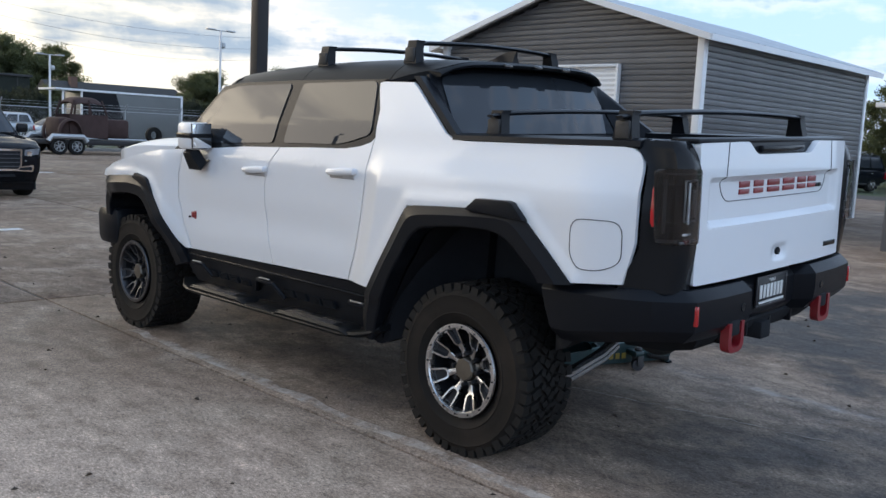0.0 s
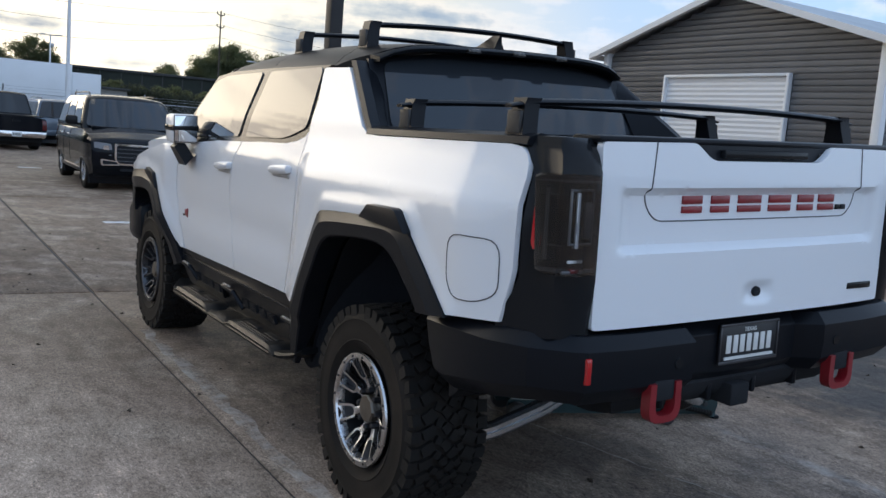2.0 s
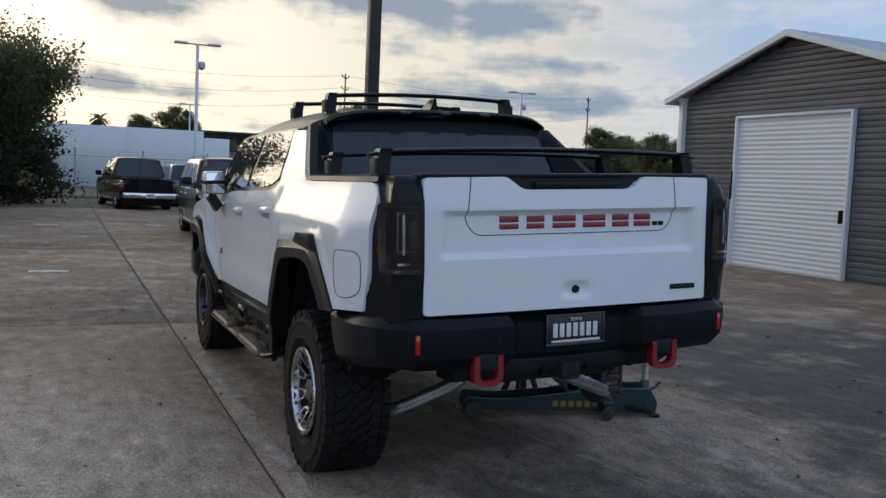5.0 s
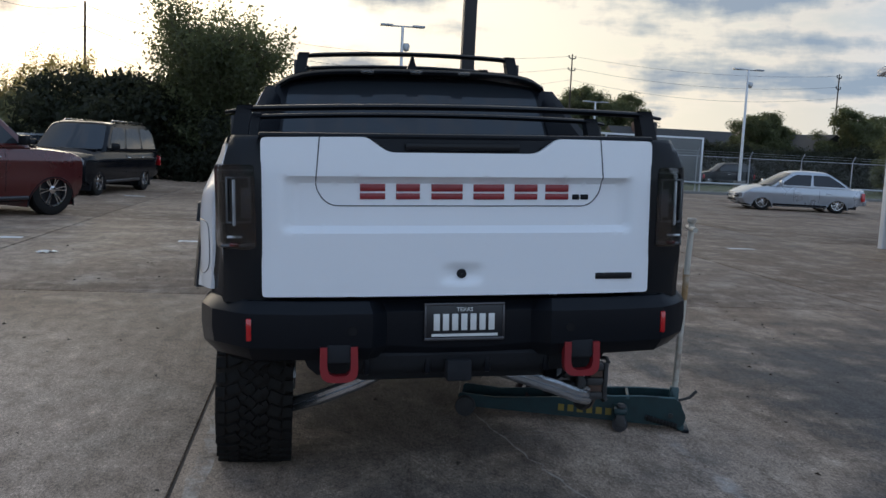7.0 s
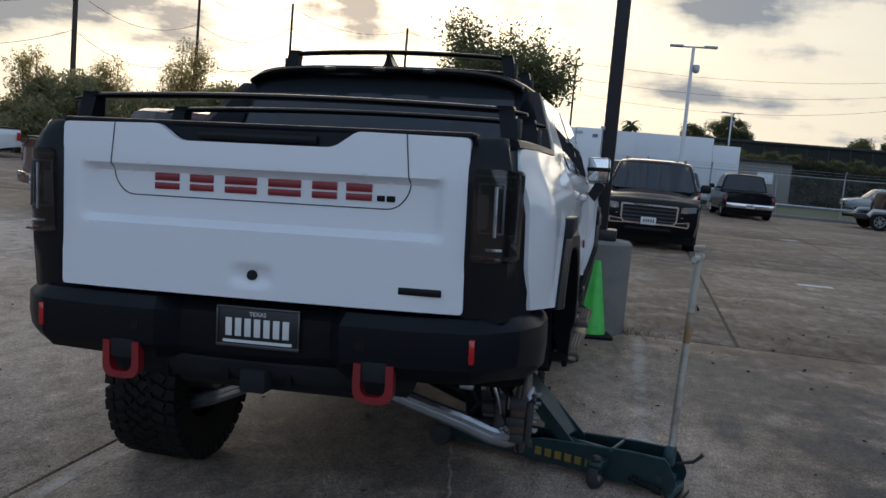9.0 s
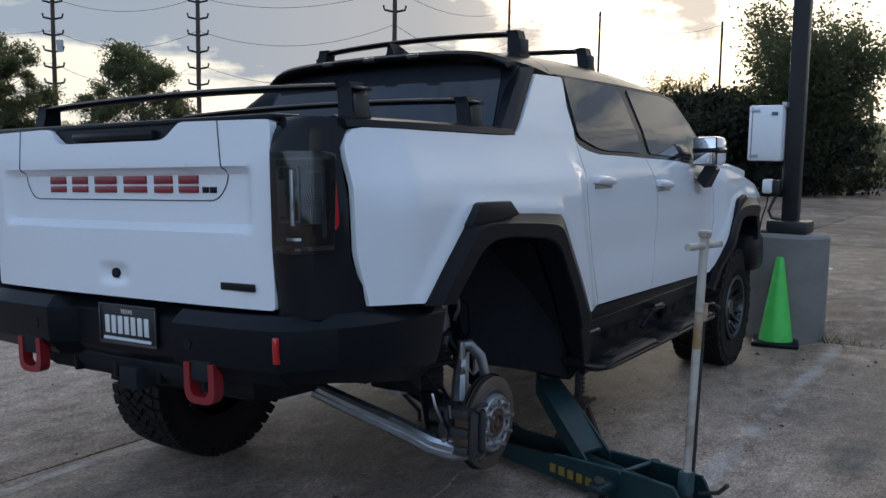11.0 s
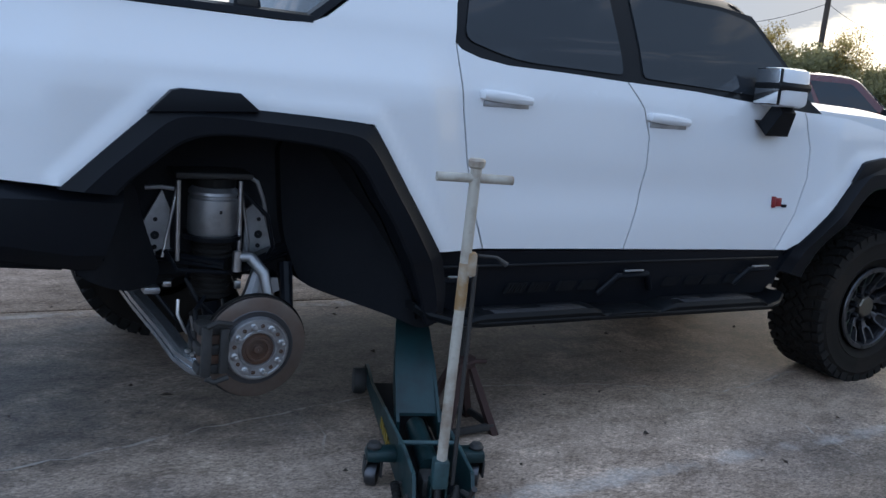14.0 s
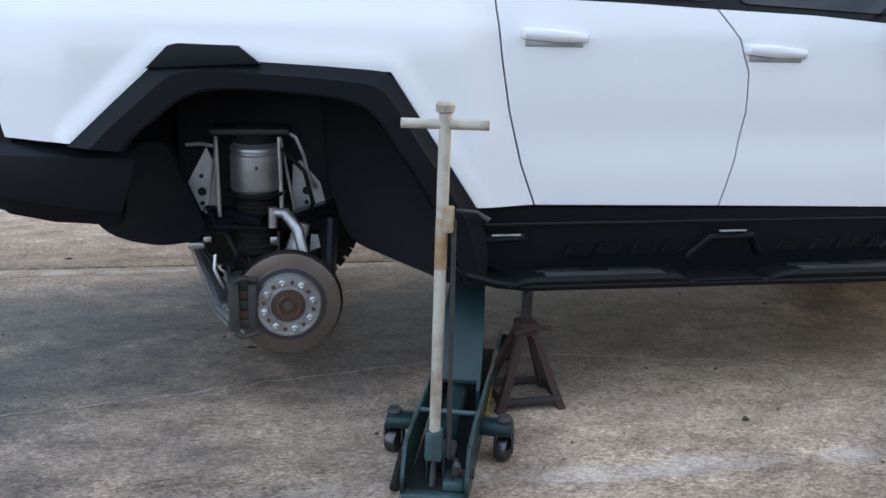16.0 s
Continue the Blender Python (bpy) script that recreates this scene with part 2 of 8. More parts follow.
    b.inputs["Diffuse Roughness"].default_value = 1.0
    bn = node(t, "ShaderNodeBump", Strength=0.35, Distance=0.005)
    link(t, mix(t, 0.6, fine, salt), bn.inputs["Height"])
    link(t, bn.outputs["Normal"], b.inputs["Normal"])
    return m


def leafy(name, color, through_color):
    """Leaves: matt on top, letting some light through."""
    m = material(name, color, 0.6, 0, (2, 0.5), (0.35, 0.5), spec=0.25)
    t = m.node_tree
    tl = t.nodes.new("ShaderNodeBsdfTranslucent")
    tl.inputs["Color"].default_value = (*through_color, 1)
    sh = t.nodes.new("ShaderNodeMixShader")
    sh.inputs["Fac"].default_value = 0.55
    link(t, t.nodes["Principled BSDF"].outputs[0], sh.inputs[1])
    link(t, tl.outputs[0], sh.inputs[2])
    link(t, sh.outputs[0], t.nodes["Material Output"].inputs["Surface"])
    return m


PAINT_WHITE = material("pearl_white_paint", (0.76, 0.77, 0.79), 0.42, 0.0, (60, 0.015), (0.8, 0.015), 0, 0.75, 0.3, 0.0, 0.03)
PAINT_WHITE.node_tree.nodes["Principled BSDF"].inputs["Coat IOR"].default_value = 1.5
BLACK_GLOSS = material("gloss_black_panel", (0.015, 0.0155, 0.017), 0.16, 0, (40, 0.1), (2, 0.2), 0, 0.0, 0.15, 0, 0.08)
ROOF_BLACK = material("satin_black_roof", (0.010, 0.011, 0.013), 0.34, 0, (60, 0.2), (2, 0.2), 0, 0.0, 0.12, 0, 0.04)
BLACK_TRIM = material("black_moulded_plastic", (0.0085, 0.0098, 0.0130), 0.33, 0, (150, 0.3), (3, 0.2), 0.12, 0, 0.15)
STEP_BLACK = material("coated_step_black", (0.0095, 0.0105, 0.012), 0.36, 0, (90, 0.3), (3, 0.2), 0.08, 0, 0.12)
BLACK_DEEP = material("black_liner", (0.026, 0.027, 0.030), 0.85, 0, (40, 0.3), (3, 0.3), 0.2, 0, 0.1)
LINER = material("felt_wheel_liner", (0.016, 0.017, 0.020), 0.9, 0, (60, 0.4), (4, 0.4), 0.3, 0, 0.1)
GLASS_DARK = material("privacy_glass", (0.027, 0.031, 0.037), 0.012, 0, (20, 0.02), (1, 0.02), 0, 0.0, 0.42, 0.0, 0.0)
GLASS_LENS = material("smoked_lens", (0.05, 0.045, 0.045), 0.06, 0, (20, 0.02), (1, 0.02), 0, 0.4, 0.5, 0.75, 0.0)
LENS_CLEAR = material("clear_lens", (0.42, 0.418, 0.42), 0.02, 0, (20, 0.0), (1, 0.0), 0, 0.0, 0.5, 1.0, 0.0)
MIRROR = material("silvered_glass", (0.78, 0.79, 0.80), 0.02, 1.0, (20, 0.0), (1, 0.0), 0, 0, 0.5, 0, 0.0)
LAMP_DIM = material("dim_lamp_frame", (0.10, 0.105, 0.115), 0.3, 0.4)
LAMP_GREY = material("lamp_housing", (0.016, 0.017, 0.020), 0.25, 0.1)
LAMP_WHITE = material("white_light_guide", (0.60, 0.61, 0.63), 0.25)
TAIL_DARK = material("dark_red_lamp", (0.085, 0.006, 0.008), 0.15, 0, (60, 0.2), (2, 0.1), 0, 0.5)
RED_LENS = material("red_reflector", (0.45, 0.008, 0.012), 0.15, 0, (60, 0.2), (2, 0.1), 0, 0.8)
RED_PAINT = material("red_enamel", (0.23, 0.010, 0.016), 0.38, 0, (30, 0.15), (6, 0.3), 0.1, 0.3)
RUBBER = material("tyre_rubber", (0.0105, 0.0098, 0.0092), 0.75, 0, (60, 0.4), (5, 0.4), 0.35, spec=0.25, stain_color=(0.030, 0.024, 0.019))
SIDEWALL = material("dusty_tyre_sidewall", (0.015, 0.0125, 0.0105), 0.8, 0, (70, 0.35), (4, 0.6), 0.25, spec=0.2, stain_color=(0.040, 0.031, 0.024))
BRONZE_CAP = material("bronze_grey_cap", (0.17, 0.15, 0.125), 0.42, 0.8, (80, 0.15), (12, 0.3))
HUB_RUST = material("rusty_hub_bore", (0.095, 0.058, 0.042), 0.75, 0.2, (60, 0.4), (16, 0.6), 0.3, stain_color=(0.15, 0.065, 0.03))
ALLOY = material("machined_alloy", (0.62, 0.62, 0.63), 0.26, 1.0, (120, 0.1), (8, 0.2), 0.05)
ALLOY_GREY = material("grey_alloy", (0.10, 0.10, 0.108), 0.36, 0.8, (80, 0.15), (8, 0.3))
ALLOY_DARK = material("dark_alloy", (0.022, 0.022, 0.025), 0.4, 0.4, (60, 0.2), (6, 0.2))
STEEL = material("bare_steel", (0.58, 0.58, 0.59), 0.36, 1.0, (70, 0.3), (9, 0.35), 0.15, stain_color=(0.16, 0.13, 0.11))
POLISHED = material("polished_arm_metal", (0.50, 0.52, 0.55), 0.22, 0.85, (50, 0.2), (9, 0.5), 0.08, stain_color=(0.22, 0.21, 0.20))
HUB_STEEL = material("dusty_hub_steel", (0.48, 0.48, 0.49), 0.45, 0.8, (60, 0.4), (14, 0.7), 0.2, stain_color=(0.14, 0.11, 0.095))
ALUMINIUM = material("cast_aluminium", (0.50, 0.51, 0.53), 0.45, 0.9, (60, 0.3), (9, 0.6), 0.2, stain_color=(0.25, 0.24, 0.23))
IRON = material("dusty_cast_iron", (0.055, 0.053, 0.052), 0.66, 0.3, (60, 0.4), (9, 0.5), 0.3)
DISC = material("rusty_brake_disc", (0.17, 0.135, 0.115), 0.5, 0.6, (50, 0.3), (9, 0.4), 0.1, stain_color=(0.12, 0.06, 0.035))
RUST = material("rusted_steel", (0.062, 0.034, 0.030), 0.85, 0.1, (25, 0.4), (2.5, 0.6), 0.4, stain_color=(0.045, 0.028, 0.022))
JACK_GREEN = material("chipped_teal_enamel", (0.011, 0.038, 0.042), 0.42, 0.1, (45, 0.4), (9, 0.75), 0.15, stain_color=(0.012, 0.020, 0.022))
JACK_EDGE = material("worn_teal_edge", (0.055, 0.11, 0.12), 0.4, 0.1, (45, 0.5), (9, 0.9), 0.1, stain_color=(0.02, 0.03, 0.032))
JACK_CREAM = material("worn_cream_enamel", (0.52, 0.48, 0.41), 0.5, 0, (40, 0.3), (6.5, 1.0), 0.1, stain_color=(0.17, 0.085, 0.035))
JACK_TAN = material("rust_stained_enamel", (0.33, 0.20, 0.085), 0.6, 0, (40, 0.4), (14, 1.0), 0.15, stain_color=(0.46, 0.40, 0.32))
YELLOW = material("faded_yellow_paint", (0.22, 0.155, 0.02), 0.6)
CONE_GREEN = material("lime_pvc", (0.10, 0.62, 0.09), 0.45, 0, (40, 0.1), (8, 0.4), 0.1, stain_color=(0.05, 0.28, 0.05))
POLE_BLACK = material("dark_painted_pole", (0.022, 0.022, 0.024), 0.45, 0.2, (30, 0.2), (3, 0.3), 0.1)
GALV = material("galvanised_steel", (0.48, 0.49, 0.50), 0.45, 0.7, (40, 0.25), (3, 0.3))
WOOD_POLE = material("weathered_pole_wood", (0.075, 0.055, 0.042), 0.85, 0, (20, 0.4), (2, 0.4), 0.3)
WHITE_METAL = material("white_sheet_metal", (0.76, 0.77, 0.78), 0.42, 0, (25, 0.06), (0.8, 0.14), 0, stain_color=(0.50, 0.47, 0.43))
SIDING = material("grey_steel_siding", (0.188, 0.188, 0.194), 0.40, 0.2, (3, 0.25), (1.1, 0.4), 0.05, random_amount=0.55)
ROOF_METAL = material("pale_roof_sheet", (0.50, 0.53, 0.56), 0.32, 0.5, (6, 0.15), (0.8, 0.2))
BASE_CONCRETE = material("cast_concrete", (0.24, 0.225, 0.205), 0.85, 0, (40, 0.3), (4, 0.45), 0.4)
GRASS = material("rough_grass", (0.055, 0.075, 0.028), 0.9, 0, (9, 0.5), (0.6, 0.5), 0.5, world_space=True, stain_color=(0.13, 0.105, 0.06))
LEAF = leafy("dull_green_leaves", (0.082, 0.098, 0.056), (0.22, 0.23, 0.10))
LEAF_FAR = leafy("dark_far_leaves", (0.045, 0.052, 0.036), (0.06, 0.065, 0.035))
# paler than LEAF: the haze in front of the hedge is put into its colour
LEAF_HEDGE = leafy("hazy_hedge_leaves", (0.12, 0.125, 0.08), (0.58, 0.54, 0.28))
LEAF_THIN = leafy("olive_leaves", (0.12, 0.12, 0.055), (0.78, 0.60, 0.22))
BARK = material("bark", (0.085, 0.068, 0.052), 0.9, 0, (25, 0.4), (3, 0.4), 0.4)
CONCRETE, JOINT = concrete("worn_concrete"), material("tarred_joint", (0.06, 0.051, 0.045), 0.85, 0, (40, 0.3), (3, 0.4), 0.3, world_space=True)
STRIPE = concrete("faded_stripe", ((0.60, 0.54, 0.48), 0.42, 0.45))
STRIPE_DUSTY = concrete("chalky_stripe", ((0.66, 0.635, 0.61), 0.42, 0.36, 1.51, 0.075))
DASH = concrete("stall_dash", ((0.72, 0.71, 0.68), 0.30, 0.85))
CHROME = material("chrome", (0.75, 0.75, 0.76), 0.12, 1.0, (40, 0.05), (3, 0.1))
HEADLAMP = material("headlamp_glass", (0.30, 0.32, 0.35), 0.08, 0.3, (40, 0.2), (9, 0.4))
PLATE = material("plate_white", (0.7, 0.7, 0.68), 0.5)
PLATE_DARK = material("plate_black", (0.012, 0.013, 0.016), 0.35)
DARK_CLAD = material("dark_olive_cladding", (0.030, 0.034, 0.028), 0.9, 0, (3, 0.3), (0.4, 0.4), spec=0.2)
BRICK_FAR = material("brown_brick", (0.17, 0.10, 0.075), 0.9, 0, (14, 0.4), (1, 0.3), 0.3)


# ---- mesh helpers ----
def to_mesh(name, bm, mat, smooth=35):
    me = bpy.data.meshes.new(name)
    bmesh.ops.recalc_face_normals(bm, faces=bm.faces)
    for f in bm.faces:
        f.smooth = True
    bm.to_mesh(me)
    bm.free()
    me.set_sharp_from_angle(angle=radians(smooth))
    me.materials.append(mat)
    return me


def part(name, bm, mat, parent=None, label="", smooth=35, m=None):
    """Links a bmesh as one mesh object under a thing or a part."""
    ob = new(name, to_mesh(name, bm, mat, smooth))
    if parent:
        ob.parent = parent
    if m is not None:
        ob.matrix_basis = m
    return tagged(ob, label)


def thing(name, label, category, m=None, group="", kind=""):
    ob = new(name)
    ob.empty_display_size = 0.2
    if m is not None:
        ob.matrix_basis = m
    return tagged(ob, label, category, group, kind)


def box(bm, lo, hi, bevel=0.0, m=None, segments=2):
    """An axis-parallel box with rounded edges added to bm."""
    c = [(a + b) / 2 for a, b in zip(lo, hi)]
    r = bmesh.ops.create_cube(bm, size=1.0)["verts"]
    for v in r:
        v.co = Vector(((v.co.x * (hi[0] - lo[0])) + c[0], (v.co.y * (hi[1] - lo[1])) + c[1], (v.co.z * (hi[2] - lo[2])) + c[2]))
    if bevel:
        edges = list({e for v in r for e in v.link_edges})
        out = bmesh.ops.bevel(bm, geom=edges, offset=bevel, segments=segments, profile=0.5, affect="EDGES")
        r = list({v for f in out["faces"] for v in f.verts} | {v for v in r if v.is_valid})
    if m is not None:
        bmesh.ops.transform(bm, matrix=m, verts=[v for v in r if v.is_valid])
    return bm


def boxed(lo, hi, bevel=0.0, m=None):
    return box(bmesh.new(), lo, hi, bevel, m)


def loft(bm, rings, closed=True, caps=True):
    """Bridges rings of points with quads."""
    vs = [[bm.verts.new(p) for p in ring] for ring in rings]
    n = len(vs[0])
    for a, b in zip(vs, vs[1:]):
        for i in range(n if closed else n - 1):
            j = (i + 1) % n
            bm.faces.new((a[i], a[j], b[j], b[i]))
    if caps and closed:
        bm.faces.new(vs[0][::-1])
        bm.faces.new(vs[-1])
    return bm


def tube(bm, points, radii, sides=10, caps=True):
    """A round bar along a line of points."""
    pts = [Vector(p) for p in points]
    if isinstance(radii, (int, float)):
        radii = [radii] * len(pts)
    rings, side = [], None
    for i, p in enumerate(pts):
        d = (pts[min(i + 1, len(pts) - 1)] - pts[max(i - 1, 0)]).normalized()
        if side is None:
            side = d.orthogonal().normalized()
        side = (side - d * side.dot(d)).normalized()
        up = d.cross(side)
        rings.append([p + (side * math.cos(a) + up * math.sin(a)) * radii[i] for a in (2 * math.pi * k / sides for k in range(sides))])
    return loft(bm, rings, True, caps)


def lathe(bm, profile, sides=32, axis="x", m=None, closed=False):
    """Turns (radius, along) points round an axis."""
    rings = []
    for k in range(sides):
        a = 2 * math.pi * k / sides
        ca, sa = math.cos(a), math.sin(a)
        rings.append([Vector((h, r * ca, r * sa) if axis == "x" else (r * ca, r * sa, h)) for r, h in profile])
    vs = [[bm.verts.new(m @ p if m is not None else p) for p in ring] for ring in rings]
    n = len(profile)
    for i in range(sides):
        a, b = vs[i], vs[(i + 1) % sides]
        for j in range(n if closed else n - 1):
            k = (j + 1) % n
            bm.faces.new((a[j], a[k], b[k], b[j]))
    return bm


def rounded(poly, radius, steps=4):
    """The polygon with its corners rounded; radius: one number, or one for each corner."""
    out, n = [], len(poly)
    for i, p in enumerate(poly):
        r = radius[i] if isinstance(radius, (list, tuple)) else radius
        p, a, b = Vector(p), Vector(poly[i - 1]), Vector(poly[(i + 1) % n])
        if r <= 0:
            out.append(tuple(p))
            continue
        da, db = (a - p), (b - p)
        t = min(r, da.length * 0.45, db.length * 0.45)
        s, e = p + da.normalized() * t, p + db.normalized() * t
        for k in range(steps + 1):
            u = k / steps
            out.append(tuple((1 - u) ** 2 * s + 2 * u * (1 - u) * p + u * u * e))
    return out


def sheet(bm, poly, place, inward, step=0.07):
    """A curved sheet with thickness: the polygon in (u, v) is cut into a fine grid and laid on place(u, v)."""
    flat = bmesh.new()
    f = flat.faces.new([flat.verts.new((u, v, 0)) for u, v in poly])
    bmesh.ops.triangulate(flat, faces=[f])
    us, vs = [p[0] for p in poly], [p[1] for p in poly]
    for axis, lo, hi in ((0, min(us), max(us)), (1, min(vs), max(vs))):
        k = max(1, int((hi - lo) / step))
        for i in range(1, k):
            co, no = [0, 0, 0], [0, 0, 0]
            co[axis], no[axis] = lo + (hi - lo) * i / k, 1
            bmesh.ops.bisect_plane(flat, geom=flat.verts[:] + flat.edges[:] + flat.faces[:], plane_co=co, plane_no=no, dist=1e-5)
    flat.verts.index_update()
    inward = Vector(inward)
    front = [bm.verts.new(place(v.co.x, v.co.y)) for v in flat.verts]
    back = [bm.verts.new(v.co + inward) for v in front]
    for f in flat.faces:
        ids = [v.index for v in f.verts]
        bm.faces.new([front[i] for i in ids])
        bm.faces.new([back[i] for i in reversed(ids)])
    for e in flat.edges:
        if len(e.link_faces) == 1:
            a, b = (v.index for v in e.verts)
            bm.faces.new((front[a], front[b], back[b], back[a]))
    flat.free()
    return bm


def prism(bm, poly, x0, x1, taper=None, bevel=0.0):
    """The polygon in (y, z) pushed from x0 to x1; taper(z) scales x."""
    k = taper or (lambda z: 1.0)
    a = [bm.verts.new((x0 * k(z), y, z)) for y, z in poly]
    b = [bm.verts.new((x1 * k(z), y, z)) for y, z in poly]
    n = len(poly)
    fa, fb = bm.faces.new(a[::-1]), bm.faces.new(b)
    for i in range(n):
        bm.faces.new((a[i], a[(i + 1) % n], b[(i + 1) % n], b[i]))
    if bevel:
        bmesh.ops.bevel(bm, geom=list({*fa.edges, *fb.edges}), offset=bevel, segments=2, profile=0.6, affect="EDGES")
    return bm


def smoothstep(a, b, v):
    t = min(1.0, max(0.0, (v - a) / (b - a)))
    return t * t * (3 - 2 * t)


# ---- ground ----
def quad_strip(bm, a, b, width, z, wobble=0.0, steps=1, seed=0):
    """A flat ribbon on the ground from a to b."""
    rng = random.Random(seed)
    a, b = Vector(a), Vector(b)
    d = (b - a).normalized()
    s = Vector((-d.y, d.x)) * width / 2
    row = []
    for i in range(steps + 1):
        p = a.lerp(b, i / steps) + s.normalized() * rng.uniform(-wobble, wobble)
        k = rng.uniform(0.6, 1.25) if wobble else 1.0
        row.append((bm.verts.new((*(p - s * k), z)), bm.verts.new((*(p + s * k), z))))
    for (p, q), (r, t) in zip(row, row[1:]):
        bm.faces.new((p, q, t, r))
    return bm


ground = new("ground", to_mesh("ground", boxed((-1500, -1500, -0.6), (1500, 1500, -0.05)), GRASS))
tagged(ground, "rough dull green grass and soil reaching the horizon", "ground", kind="structure")
pavement = thing("pavement", "worn brown-grey concrete parking lot in large cast slabs", "pavement", kind="structure")
part("joint_bed", boxed((-45, -40, -0.3), (34, 40.5, -0.012)), JOINT, pavement, "dark tarred joints between the slabs")
SLAB_X = [-43.1, -36.1, -29.1, -22.1, -15.1, -11.6, -8.1, -4.62, -1.13, 2.37, 5.86, 9.35, 16.3, 23.3, 30.3]
SLAB_Y = [-38.0, -29.0, -20.6, -12.1, -3.7, 4.72, 13.1, 21.6, 30.0, 39.0]
turn_slabs = pose(0, 0, 0, 0, 0, -0.8)
pavement.matrix_basis = turn_slabs
slab_shapes = {}
for y0, y1 in zip(SLAB_Y, SLAB_Y[1:]):
    row = [x for x in SLAB_X if y0 > 4 or x not in (2.37, -4.62, 5.86)]
    for x0, x1 in zip(row, row[1:]):
        gap = 0.034 if y0 > 4 else 0.018
        w, d = round(x1 - x0 - gap, 3), round(y1 - y0 - gap, 3)
        if (w, d) not in slab_shapes:
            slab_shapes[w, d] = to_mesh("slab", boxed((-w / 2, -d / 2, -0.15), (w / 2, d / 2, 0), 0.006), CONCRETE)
        slab = new("slab", slab_shapes[w, d])
        slab.parent = pavement
        slab.location = ((x0 + x1) / 2, (y0 + y1) / 2, 0)

# faded stripes and stall dashes
for name, a, b, w, seed, mat in (("faded_stripe", (1.50, -6), (1.52, 4.6), 0.34, 1, STRIPE_DUSTY), ("faded_stripe", (-1.07, -5.5), (-0.99, 3.3), 0.09, 2, STRIPE)):
    tagged(new(name, to_mesh(name, quad_strip(bmesh.new(), a, b, w, 0.0015, 0.0 if w > 0.2 else 0.02, 60, seed), mat)), "faded white painted line flaking off the concrete", "road marking", "faded stripes", "structure")
for x, y in ((-2.17, 9.5), (0.3, 9.7), (-2.2, 20.1), (0.5, 20.5), (4.3, 10.9), (5.8, 22.3), (7.6, 11.2), (-4.9, 9.3), (-4.9, 19.7)):
    tagged(new("stall_dash", to_mesh("stall_dash", quad_strip(bmesh.new(), (x - 0.27, y), (x + 0.27, y + 0.02), 0.22, 0.004, 0.01, 6, int(x * 10)), DASH)), "short worn white stall marking on the concrete", "road marking", "stall dashes", "structure")


def crack(points, seed):
    rng, line = random.Random(seed), []
    for (x0, y0), (x1, y1) in zip(points, points[1:]):
        n = max(2, int(math.hypot(x1 - x0, y1 - y0) / 0.07))
        line += [(x0 + (x1 - x0) * i / n + rng.gauss(0, 0.010), y0 + (y1 - y0) * i / n + rng.gauss(0, 0.010)) for i in range(n)]
    line.append(points[-1])
    bm, row = bmesh.new(), []
    for i, (x, y) in enumerate(line):
        w = rng.uniform(0.003, 0.009)
        row.append((bm.verts.new((x - w, y - w * 0.3, 0.003)), bm.verts.new((x + w, y + w * 0.3, 0.003))))
    for (p, q), (r, t) in zip(row, row[1:]):
        bm.faces.new((p, q, t, r))
    return bm


CRACK_PALE = concrete("crack_dust", ((0.45, 0.41, 0.36), 0.38, 0.55))
for i, pts in enumerate(([(0.83, -1.2), (0.7, -0.5), (0.53, 0.28), (0.42, 0.9), (0.62, 1.9), (0.89, 2.46)], [(0.53, 0.28), (0.75, 0.33), (0.95, 0.25)], [(0.89, 2.46), (1.3, 2.55), (2.2, 2.4)], [(0.89, 2.46), (0.75, 3.2)], [(0.62, 1.9), (0.95, 2.0), (1.2, 2.12)])):
    tagged(new("ground_crack", to_mesh("ground_crack", crack(pts, i), CRACK_PALE)), "fine pale wandering crack in the concrete", "crack", "ground cracks", "structure")

# ---- steel garage with roll-up door ----
def siding_course(length, height=0.111):
    """One course of ribbed steel sheet: flat with a rolled groove along its lower edge."""
    bm = bmesh.new()
    prof = [(0.0, 0.0), (0.014, 0.006), (0.018, 0.016), (0.018, height - 0.024), (0.006, height - 0.012), (0.0, height - 0.002)]
    loft(bm, [[(x, -d, z) for d, z in prof] for x in (0.0, length)], False, False)
    return bm


